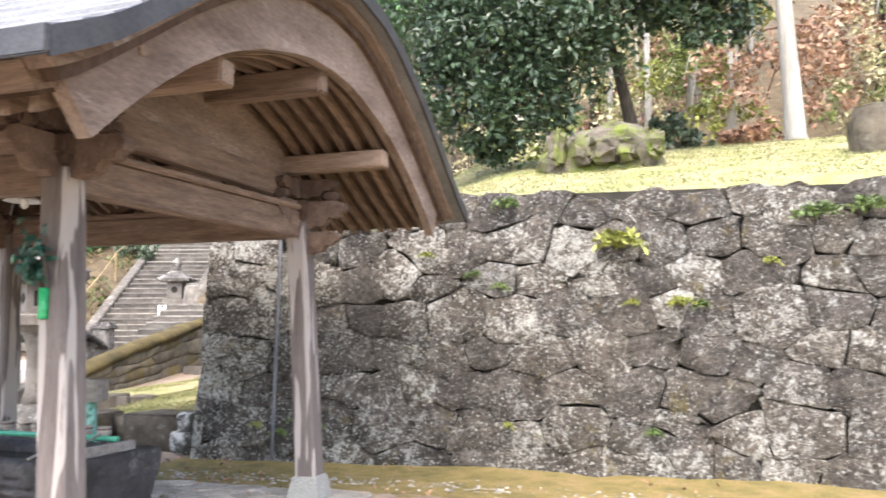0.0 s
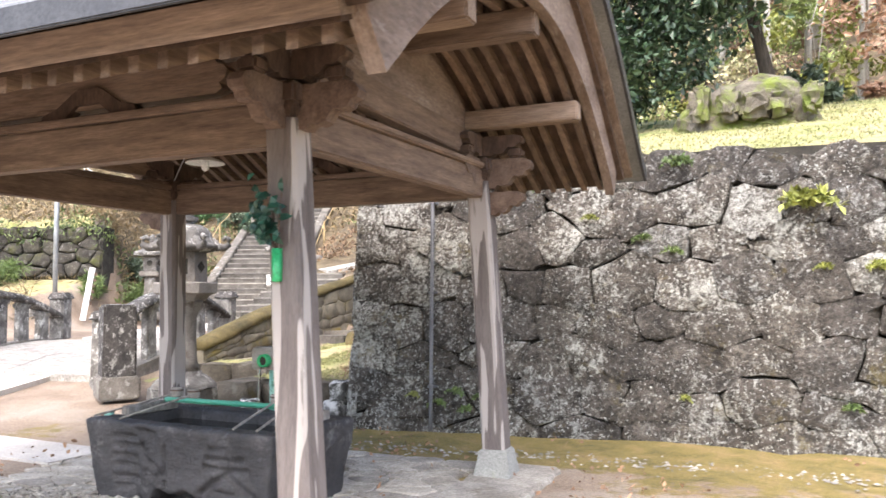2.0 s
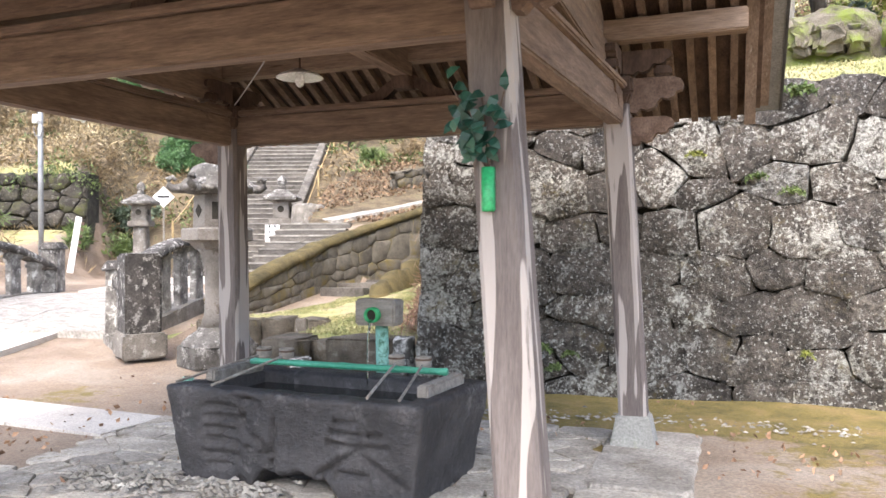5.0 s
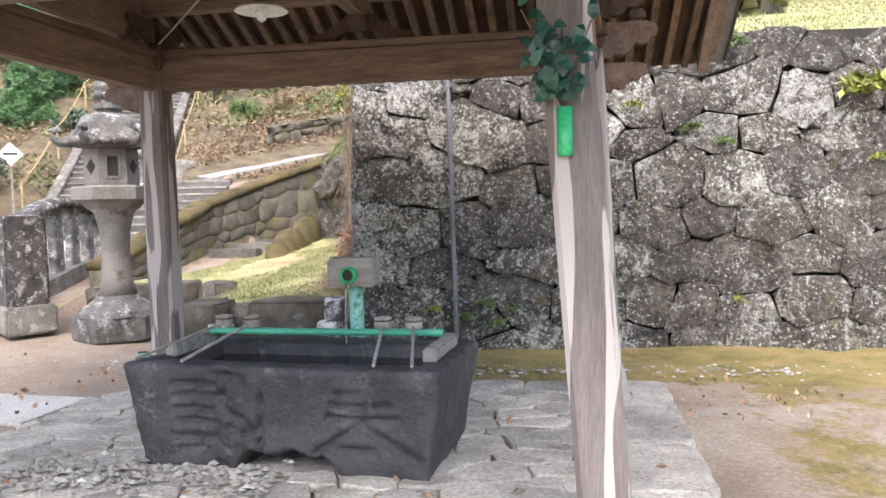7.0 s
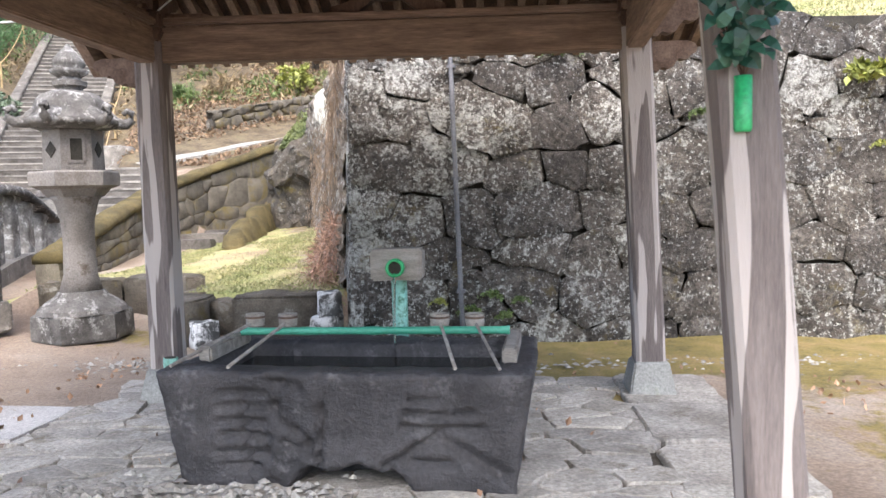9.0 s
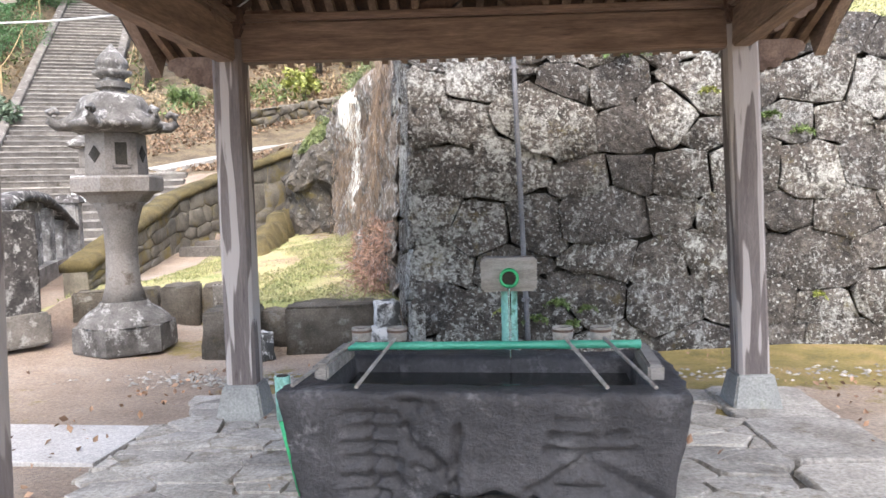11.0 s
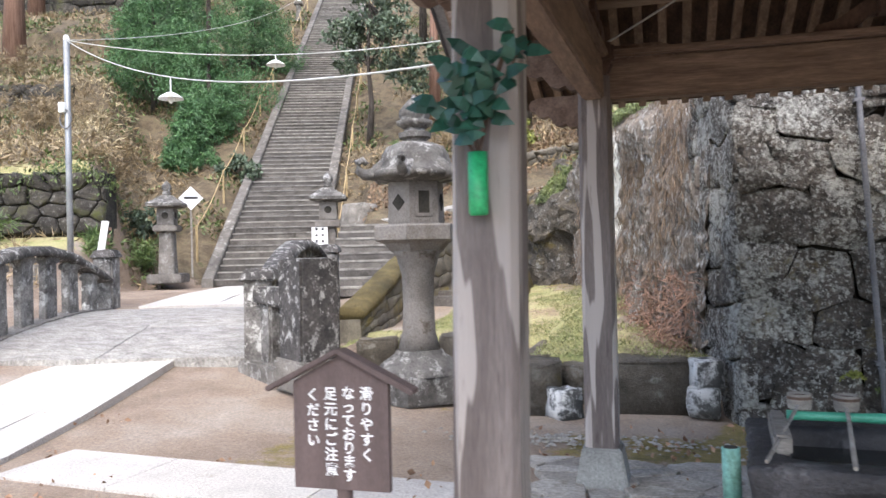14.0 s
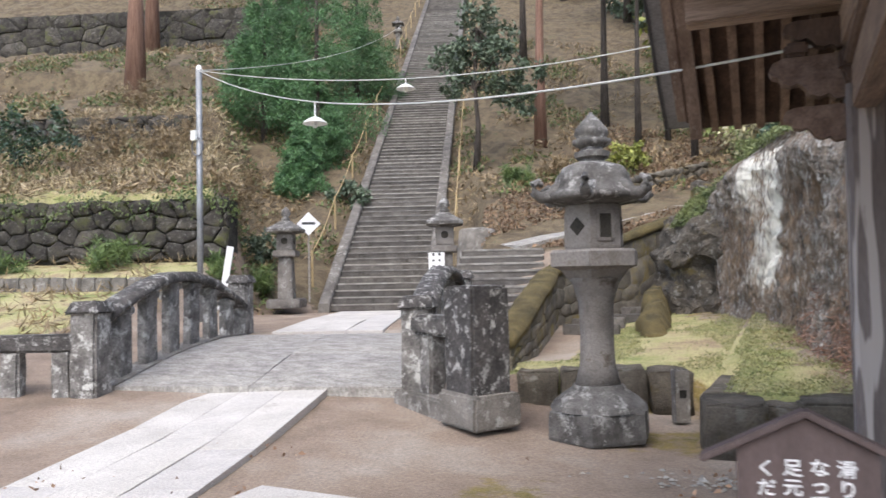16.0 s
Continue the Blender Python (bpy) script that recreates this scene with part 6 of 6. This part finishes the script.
def on_lawn(rs):
    x, y = rs.uniform(-11.3, -6.5), rs.uniform(8.6, 16.5)
    if x < -8.3 and y < 9.75 + 0.36 * (x + 10.6):
        return None
    if not (parapet_x(y) + (0.9 if y > 11 else 0.3) < x < cliff_x(y) - 0.1):
        return None
    if rs.rand() < 0.95 * smoothstep(-0.05, 0.22, noise.noise(Vector((x * 0.9, y * 0.55, 4.0))) + 0.3 * noise.noise(Vector((x * 3.0, y * 2.0, 2.0)))):
        return None
    return x, y, ground_z(x, y) + 0.005


def on_terrace(rs):
    x, y = rs.uniform(-6.5, 5), rs.uniform(9.3, 18.5)
    if y < wall_y(x, WALL_TOP) + 0.15 or x < cliff_x(y) + 0.3:
        return None
    return x, y, max(ground_z(x, y), 3.05) + 0.005


LAWN_BLADE = leaf_material("lawn_blades", (0.16, 0.19, 0.065), (0.38, 0.345, 0.18))
scatter("lawn_grass", "short yellow-green grass with clover on the lawn", on_lawn, 30000, 0.013, LAWN_BLADE, 13, 2.6, -0.8, "grass")
scatter("terrace_grass", "short yellow-green grass on the terrace", on_terrace, 30000, 0.018, LAWN_BLADE, 14, 2.6, -0.9, "grass")
BROWN_LEAF = leaf_material("brown_leaf_litter", (0.16, 0.08, 0.045), (0.38, 0.24, 0.15), 0.7)


def on_yard(rs):
    x, y = rs.uniform(-14, 3), rs.uniform(1.5, 8.6)
    v = PAV.inverted() @ Vector((x, y, 0))
    if abs(v.x) < 2.3 and -2.2 < v.y < 1.9:
        if rs.rand() > 0.10:
            return None
        return x, y, -0.07
    if noise.noise(Vector((x * 0.7, y * 0.7, 4))) < 0.0 or y > wall_y(x, 0) - 0.1 or (x < -6.6 and y > 7.6):
        return None
    return x, y, ground_z(x, y) + 0.025


scatter("fallen_leaves", "brown fallen leaves on the bare ground", on_yard, 1500, 0.035, BROWN_LEAF, 15, 1.6, 0.0)
PEBBLE = material("pale_pebbles", (0.16, 0.145, 0.125), (0.36, 0.34, 0.31), 3.0, 0.9, 0.3, island=0.3)


def pebbles(name, label, places, seed, lo=0.008, hi=0.026):
    rs = np.random.RandomState(seed)
    verts, faces = [], []
    for x, y, z in places:
        s = rs.uniform(lo, hi)
        b = len(verts)
        for dx, dy, dz in ((1, 0, 0), (0.3, 0.9, 0.05), (-0.9, 0.4, 0), (-0.6, -0.8, 0.05), (0.5, -0.8, 0), (0.1, 0.0, 0.7)):
            j = rs.uniform(0.75, 1.25)
            verts.append((x + dx * s * j * 1.3, y + dy * s * j, z + dz * s * j))
        faces += [(b, b + 1, b + 5), (b + 1, b + 2, b + 5), (b + 2, b + 3, b + 5), (b + 3, b + 4, b + 5), (b + 4, b, b + 5)]
    me = bpy.data.meshes.new(name)
    me.from_pydata(verts, [], faces)
    me.materials.append(PEBBLE)
    return tagged(new(name, me), label, "pebbles", kind="stuff")


rs = np.random.RandomState(3)
line = []
for _ in range(700):
    x = rs.uniform(-6.4, 3)
    y = wall_y(x, 0) - 1.15 + rs.normal() * 0.14 - 0.1 * (x + 3) * 0.3
    line.append((x, y, ground_z(x, y) + 0.005))
for _ in range(420):
    x, y = -7.55 + rs.normal() * 0.55, 7.15 + rs.normal() * 0.12
    line.append((x, y, ground_z(x, y) + 0.01))
pebbles("pebble_line", "pale pebbles strewn along the mossy ground by the wall", line, 5)
heap = []
for _ in range(420):
    u, v = rs.uniform(-1.5, 0.1), -0.62 + rs.normal() * 0.13
    p = PAV @ Vector((u - 0.1, v, 0))
    heap.append((p.x, p.y, -0.105 + rs.uniform(0, 0.04)))
pebbles("pebble_heap", "grey pebbles heaped at the foot of the basin", heap, 6, 0.014, 0.03)

# ferns and weeds on the wall
def wall_fern(x, z, r, mat, seed):
    ob = thing("wall_fern", Matrix.Translation((x, wall_y(x, z) - 0.04, z)), "small green fern growing from a joint of the stone wall", "fern", "ferns on the wall")
    rs = random.Random(seed)
    for k in range(7):
        a = rs.uniform(-1.4, 1.4)
        tip = Vector((r * math.sin(a), -r * 0.5, r * (0.35 * math.cos(a) - 0.35)))
        pts = [Vector((0, 0, 0)).lerp(tip, f) + Vector((0, -0.10 * r, 0.3 * r * math.sin(math.pi * f))) for f in np.linspace(0, 1, 10)]
        me = leaf_mesh("frond", [p for p in pts for _ in range(3)], r * 0.16, mat, seed + k, 2.0, 0.3)
        new("frond", me).parent = ob


for i, (x, z, r) in enumerate(((-1.25, 2.45, 0.34), (-4.3, 2.75, 0.22), (-2.9, 2.1, 0.12), (-0.55, 1.75, 0.16), (-0.3, 1.72, 0.14), (-2.6, 1.95, 0.12), (-1.1, 1.75, 0.1), (0.9, 2.75, 0.25), (1.4, 2.8, 0.25), (-2.5, 0.35, 0.1), (-0.9, 0.3, 0.12), (-2.55, 2.95, 0.2), (-3.5, 2.35, 0.1), (-5.0, 0.35, 0.13), (-4.85, 0.15, 0.12), (-5.5, 0.3, 0.10), (-5.2, 0.22, 0.12), (-4.7, 0.3, 0.09), (0.4, 2.2, 0.12))):
    wall_fern(x, z, r, FERN if i % 3 else YELLOWGREEN, 400 + 10 * i)

# ---- rock face at the end of the wall ----
CLIFF_MAT = material("streaked_rock_face", (0.075, 0.06, 0.048), (0.30, 0.25, 0.20), 3.0, 0.95, 1.0, grain=(2.6, 2.6, 0.8), spots=(0.50, 0.49, 0.46), spot_size=7, spot_amount=0.5, moss=(0.16, 0.10, 0.05), moss_amount=0.42, moss_size=0.9, fine=20, grit=0.9)


def add_sun_streak(m):
    """Paints a sunlit streak into the rock's colour where the streak attribute is high."""
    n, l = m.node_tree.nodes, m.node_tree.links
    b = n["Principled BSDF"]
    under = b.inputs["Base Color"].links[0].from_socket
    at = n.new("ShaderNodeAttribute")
    at.attribute_name = "sun_streak"
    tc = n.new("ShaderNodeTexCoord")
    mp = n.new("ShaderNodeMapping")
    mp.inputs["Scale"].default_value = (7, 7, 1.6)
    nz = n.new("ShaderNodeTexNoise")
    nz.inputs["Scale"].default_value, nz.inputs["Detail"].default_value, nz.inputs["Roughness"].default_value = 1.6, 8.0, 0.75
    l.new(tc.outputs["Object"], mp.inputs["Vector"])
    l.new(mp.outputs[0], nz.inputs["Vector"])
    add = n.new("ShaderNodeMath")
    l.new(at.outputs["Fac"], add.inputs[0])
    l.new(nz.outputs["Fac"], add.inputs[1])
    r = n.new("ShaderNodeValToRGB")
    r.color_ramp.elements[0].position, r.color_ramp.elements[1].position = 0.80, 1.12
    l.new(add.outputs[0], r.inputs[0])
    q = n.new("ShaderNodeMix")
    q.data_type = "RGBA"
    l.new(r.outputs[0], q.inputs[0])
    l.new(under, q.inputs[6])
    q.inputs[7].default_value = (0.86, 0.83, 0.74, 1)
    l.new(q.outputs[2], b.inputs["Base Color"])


add_sun_streak(CLIFF_MAT)
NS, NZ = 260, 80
verts, faces, sun_streak = [], [], []
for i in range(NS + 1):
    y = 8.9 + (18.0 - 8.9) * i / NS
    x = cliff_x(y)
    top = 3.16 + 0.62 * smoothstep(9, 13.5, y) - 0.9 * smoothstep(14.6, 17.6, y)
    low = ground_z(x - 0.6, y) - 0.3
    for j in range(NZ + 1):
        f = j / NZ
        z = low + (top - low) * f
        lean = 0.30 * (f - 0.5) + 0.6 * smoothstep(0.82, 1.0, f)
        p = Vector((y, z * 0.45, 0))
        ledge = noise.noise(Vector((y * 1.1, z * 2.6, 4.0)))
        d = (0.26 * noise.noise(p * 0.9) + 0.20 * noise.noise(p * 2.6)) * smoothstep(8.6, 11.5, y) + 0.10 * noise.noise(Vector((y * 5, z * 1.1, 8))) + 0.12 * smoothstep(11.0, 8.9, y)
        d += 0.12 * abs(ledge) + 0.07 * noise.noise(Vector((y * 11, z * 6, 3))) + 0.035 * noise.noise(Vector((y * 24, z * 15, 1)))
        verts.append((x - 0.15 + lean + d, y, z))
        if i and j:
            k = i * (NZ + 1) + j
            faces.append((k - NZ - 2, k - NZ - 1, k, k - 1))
        # soft band of sunlight, put into the colour of the rock
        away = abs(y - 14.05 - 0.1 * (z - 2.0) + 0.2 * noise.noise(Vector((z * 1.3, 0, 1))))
        sun_streak.append(0.78 * smoothstep(1.0, 0.1, away) * smoothstep(0.6, 1.7, z) * smoothstep(3.6, 3.2, z))
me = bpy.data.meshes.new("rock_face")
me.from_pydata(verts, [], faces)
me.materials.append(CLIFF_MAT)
a = me.color_attributes.new("sun_streak", "FLOAT_COLOR", "POINT")
a.data.foreach_set("color", [c for f in sun_streak for c in (f, f, f, 1.0)])
tagged(new("rock_face", me), "brown weathered rock face with a painted sunlit streak and dry roots", "rock face", kind="structure")
bm = bmesh.new()
bmesh.ops.create_icosphere(bm, subdivisions=5, radius=1.0)
for v in bm.verts:
    v.co = Vector((v.co.x * 1.15, v.co.y * 1.2, v.co.z * 2.15))
roughen(roughen(roughen(bm, 0.45, 0.9), 0.24, 2.4), 0.10, 7)
OUTCROP = material("dark_outcrop_rock", (0.035, 0.03, 0.024), (0.13, 0.11, 0.085), 3.0, 0.95, 1.0, spots=(0.30, 0.29, 0.26), spot_size=8.0, spot_amount=0.3, moss=(0.20, 0.15, 0.03), moss_amount=0.35, fine=25, grit=0.8)
tagged(part("mossy_outcrop", bm, OUTCROP, at=pose(-9.15, 17.0, 0.85, 0, 0, -30)), "dark mossy rock outcrop overgrown with leaves beside the lawn", "rock")
tagged(part("grey_stump", roughen(lathe([(0.78, -0.3), (0.68, 0.2), (0.62, 0.8), (0.60, 1.35), (0.5, 1.42)], 28), 0.06, 2.2), GREY_STONE, at=pose(-15.35, 19.5, ground_z(-15.35, 19.5) - 0.1) @ Matrix.Scale(0.8, 4), smooth=True), "large grey weathered tree stump above the side steps", "stump")


ROOT = leaf_material("dry_roots", (0.11, 0.07, 0.045), (0.30, 0.22, 0.15))


def hang_roots(rs):
    y = rs.uniform(9.4, 15.5)
    z = rs.uniform(0.5, 3.4)
    if rs.rand() > 0.1 + 0.25 * z or noise.noise(Vector((y * 1.6, 0, z * 0.3))) < 0.0:
        return None
    return cliff_x(y) - 0.18 + 0.35 * (z / 3.5 - 0.5) + rs.uniform(-0.1, 0.05), y, z


scatter("hanging_roots", "dry brown roots and vines hanging over the rock face", hang_roots, 5200, 0.010, ROOT, 16, 16.0, 4.0)
RED_BROWN = leaf_material("red_brown_brush", (0.20, 0.10, 0.07), (0.38, 0.24, 0.17))
scatter("dry_brush_heap", "reddish-brown dry brush at the foot of the rock face", lambda rs: (lambda y, h: (cliff_x(y) - 0.18 - 0.35 * rs.rand() * (1 - h), y, ground_z(cliff_x(y) - 0.6, y) + 0.75 * h))(rs.uniform(8.9, 11.6), rs.rand() ** 1.6), 2200, 0.012, RED_BROWN, 19, 12.0, 0.5)
BANK = leaf_material("bank_leaves", (0.07, 0.10, 0.035), (0.24, 0.27, 0.11))


def on_bank(rs):
    f = rs.rand()
    if f < 0.55:
        a, e = rs.uniform(2.6, 5.9), rs.uniform(0.75, 1.5)
        return -9.15 + 1.2 * math.cos(a) * math.cos(e), 17.0 + 1.25 * math.sin(a) * math.cos(e), 0.85 + 2.25 * math.sin(e)
    y = rs.uniform(11.5, 17.4)
    top = 3.16 + 0.62 * smoothstep(9, 13.5, y) - 0.9 * smoothstep(14.6, 17.6, y)
    if rs.rand() > smoothstep(11.5, 14.0, y):
        return None
    g = rs.rand() ** 1.5
    return cliff_x(y) + 0.45 - 0.45 * g + rs.normal() * 0.06, y, top - 0.45 * g * (0.5 + noise.noise(Vector((y * 2.0, 0, 0)))) + 0.02


scatter("bank_plants", "grey-green and yellow leaves creeping over the mossy bank", on_bank, 15000, 0.026, BANK, 17, 2.6, 0.4)

# gully between the mossy wall and the lawn
ridge = bmesh.new()
last = None
for f in np.linspace(0, 1, 24):
    c = Vector((-9.80 - 0.62 * f, 13.3 + 3.6 * f, 0))
    zt = 0.50 + 0.25 * smoothstep(0.0, 0.12, f) + 0.50 * f
    row = [ridge.verts.new((c.x + o, c.y, z)) for o, z in ((-0.34, 0.1), (0.40, 0.1), (0.24, zt - 0.22), (0.09, zt), (-0.09, zt), (-0.20, zt - 0.22))]
    if last:
        for k in range(6):
            ridge.faces.new((last[k], last[(k + 1) % 6], row[(k + 1) % 6], row[k]))
    else:
        ridge.faces.new(row[::-1])
    last = row
ridge.faces.new(last)
tagged(part("mossy_curb", roughen(roughen(ridge, 0.14, 2.2), 0.05, 8), MOSS_TOP, smooth=True), "sloping stone curb covered in yellow-brown moss beside the gully", "curb")
for i in range(4):
    y = 14.3 + 0.85 * i
    bm = box((0.95, 0.36, 0.22), (0, 0, 0), bevel=0.02)
    tagged(part("gully_step", roughen(bm, 0.025, 3, 1, seed=i), TREADS, at=pose(parapet_x(y) + 0.85, y, ground_z(parapet_x(y) + 0.85, y) + 0.06, 0, 0, 10)), "worn grey stone step in the leaf-strewn gully", "step", "gully steps")

# ---- bamboo rails with ropes along the stairs ----
TAN = material("tan_bamboo", (0.32, 0.23, 0.11), (0.5, 0.38, 0.2), 3.0, 0.6, 0.1)
for s in (-1, 1):
    rail = thing("rope_rail", Matrix(), "thin bamboo posts with a pale rope along the stairs", "railing", "rope rails")
    tops = []
    for k in range(12):
        ss = 1.2 + 3.4 * k
        p = stair_at(ss, s * 2.05, ground_z(*stair_at(ss, s * 2.05, 0).to_2d()))
        part("post", tube([p - Vector((0, 0, 0.3)), p + Vector((0, 0, 1.05))], 0.035, 8), TAN, rail)
        tops.append(p + Vector((0, 0, 1.0)))
    for a, b in zip(tops, tops[1:]):
        part("rope", tube([a.lerp(b, f) - Vector((0, 0, 0.3 * 4 * f * (1 - f) * 0.5)) for f in np.linspace(0, 1, 7)], 0.016, 5), TAN, rail)

# ---- stones of the great wall ----
PALE_STONE = wall_material("pale_lichened_stone", (0.07, 0.062, 0.054), (0.12, 0.11, 0.098), (0.20, 0.19, 0.175), 0.07, 0.02)
rnd = random.Random(21)


def on_wall(x, y, out):
    X, z = WALL_LEFT + x, y - 0.35
    return Vector((X - out * WALL_SLOPE, wall_y(X, z) - out, z))


for poly in cells(WALL_RIGHT - WALL_LEFT - 5.2, WALL_TOP + 0.35, 0.60, 0.42, 5, 0.42, 0.45):
    mx = sum(p[0] for p in poly) / len(poly)
    pale = rnd.random() < (0.02 if mx < 3.2 else 0.10)
    me = stone_mesh(poly, on_wall, rnd.choice((-0.014, -0.010, -0.006, 0.004)), rnd.uniform(0.002, 0.018), rnd, PALE_STONE if pale else WALL_STONE, round_in=0.018, wobble=0.028)
    new("stone", me).parent = great_wall
def on_end(x, y, out):
    z = y - 0.35
    return Vector((WALL_LEFT - 0.28 * x - out, wall_y(WALL_LEFT, z) + x, z))


for poly in cells(1.5, WALL_TOP + 0.35, 0.5, 0.40, 6, 0.35, 0.45):
    new("stone", stone_mesh(poly, on_end, 0.004, rnd.uniform(0.008, 0.03), rnd, WALL_STONE, round_in=0.03, wobble=0.02)).parent = great_wall
bm = bmesh.new()
add_box(bm, (5.4, 0.3, 3.4), (0, 0, 0))
X = WALL_RIGHT - 2.6
bmesh.ops.transform(bm, matrix=Matrix.Translation((X, wall_y(X, 1.4) + 0.1, 1.4)) @ Matrix.Rotation(math.atan(WALL_SLOPE), 4, "Z") @ Matrix.Rotation(-0.1, 4, "X"), verts=bm.verts)
part("rubble_face", bm, WALL_STONE, great_wall)

# ---- paving under the pavilion ----
floor = thing("pavilion_floor", PAV, "grey irregular stone paving under the pavilion", "paving", kind="structure")
rnd = random.Random(4)


def flat(x0, y0, z):
    return lambda x, y, out: Vector((x0 + x, y0 + y, z + out))


JOINT_SAND = material("joint_sand", (0.06, 0.05, 0.04), (0.14, 0.12, 0.095), 5.0, 0.95, 0.5)
part("paving_bed", box((4.5, 4.06, 0.16), (0.0, -0.15, -0.218)), JOINT_SAND, floor, "earth between the paving stones")
for poly in cells(3.95, 4.1, 0.35, 0.23, 9, 0.45, 0.3):
    me = stone_mesh(poly, flat(-2.28, -2.2, -0.115), 0.006, rnd.uniform(0.010, 0.022), rnd, FLAG, "flagstone", 0.008, 0.014, False)
    new("flagstone", me).parent = floor
for i in range(5):
    poly = [(0, 0.82 * i), (0.70, 0.82 * i), (0.70, 0.82 * (i + 1)), (0, 0.82 * (i + 1))]
    new("kerb_slab", stone_mesh(poly, flat(1.60, -2.2, -0.112), 0.006, rnd.uniform(0.02, 0.03), rnd, FLAG, "kerb_slab", 0.02, 0.01, False)).parent = floor

# ---- terrace walls on the hill ----
TERRACE_STONE = material("terrace_wall_stone", (0.022, 0.019, 0.016), (0.085, 0.075, 0.063), 3.0, 0.95, 0.9, spots=(0.20, 0.19, 0.175), spot_size=9, spot_amount=0.3, moss=(0.075, 0.08, 0.025), moss_amount=0.5, vary=0.3, fine=25)
rnd = random.Random(8)


def terrace_wall(name, s, r0, r1, z0, h, cw, ch, seed):
    core = []
    L = r1 - r0
    def place(x, y, out):
        p = stair_at(s - out + 0.06 * y, r0 + x, z0 + y)
        return p
    bm = bmesh.new()
    lo = [bm.verts.new(stair_at(ss, r, z0 - 0.3)) for ss, r in ((s + 0.06, r0), (s + 0.06, r1), (s + 0.8, r1), (s + 0.8, r0))]
    hi = [bm.verts.new(stair_at(ss, r, z0 + h - 0.05)) for ss, r in ((s + 0.15, r0), (s + 0.15, r1), (s + 0.8, r1), (s + 0.8, r0))]
    bm.faces.new(lo[::-1])
    bm.faces.new(hi)
    for i in range(4):
        bm.faces.new((lo[i], lo[(i + 1) % 4], hi[(i + 1) % 4], hi[i]))
    ob = tagged(part(name, bm, JOINT_AND_SHADE), "dark mossy dry stone terrace wall on the hillside", "wall", kind="structure")
    for poly in cells(L, h, cw, ch, seed, 0.42, 0.2):
        new("stone", stone_mesh(poly, place, 0.012, rnd.uniform(0.02, 0.1), rnd, TERRACE_STONE, "stone", 0.06, 0.03)).parent = ob


terrace_wall("terrace_wall_1", -1.0, -16.0, -3.8, 2.1, 1.65, 0.62, 0.45, 31)
terrace_wall("terrace_wall_2", 7.6, -18.0, -8.2, 6.5, 1.5, 0.8, 0.55, 32)
terrace_wall("terrace_wall_3", 26.1, -30.0, -9.0, 16.0, 3.0, 1.3, 0.9, 33)
low_wall = thing("bank_wall", Matrix(), "low dark mossy stone wall along the upper side of the path", "wall", kind="structure")


def on_bank_wall(x, y, out):
    f = 0.28 + 0.72 * x / 7.0
    q = Vector((0.8866, -0.4626))
    px, py = -15.2 + 4.6 * f + q.x * out, 19.6 + 8.8 * f + q.y * out
    return Vector((px, py, 2.42 + 0.22 * (py - 19.0) + y))


for poly in cells(7.0, 0.75, 0.5, 0.27, 37, 0.4, 0.2):
    new("stone", stone_mesh(poly, on_bank_wall, 0.0, rnd.uniform(0.03, 0.08), rnd, MOSSY, "stone", 0.05, 0.03)).parent = low_wall
edge = thing("garden_edging", Matrix(), "low row of upright edging stones in the garden", "edging", kind="structure")
for i in range(30):
    p = stair_at(-4.6 + 0.02 * i, -3.9 - 0.36 * i, 0)
    bm = box((0.34, 0.16, 0.42), (0, 0, 0.08), bevel=0.03)
    part("edging_stone", roughen(bm, 0.02, 5, seed=i), GREY_STONE, edge, at=Matrix.Translation((p.x, p.y, ground_z(p.x, p.y))) @ Matrix.Rotation(ANG + random.uniform(-0.1, 0.1), 4, "Z"))

# ---- stones of the mossy parapet ----
rnd = random.Random(15)


def on_parapet(x, y, out):
    p, d = along(min(3.999, 4 * x / 8.6))
    low = 0.1
    zz = low + y * (p.z - 0.13 - low)
    q = Vector((d.y, -d.x))
    o = 0.19 - 0.03 * y + out
    return Vector((p.x + q.x * o, p.y + q.y * o, zz))


for poly in cells(8.6, 1.0, 0.55, 0.2, 17, 0.3, 0.6):
    new("stone", stone_mesh(poly, on_parapet, 0.006, rnd.uniform(0.01, 0.03), rnd, MOSSY, "stone", 0.02, 0.006)).parent = wall2
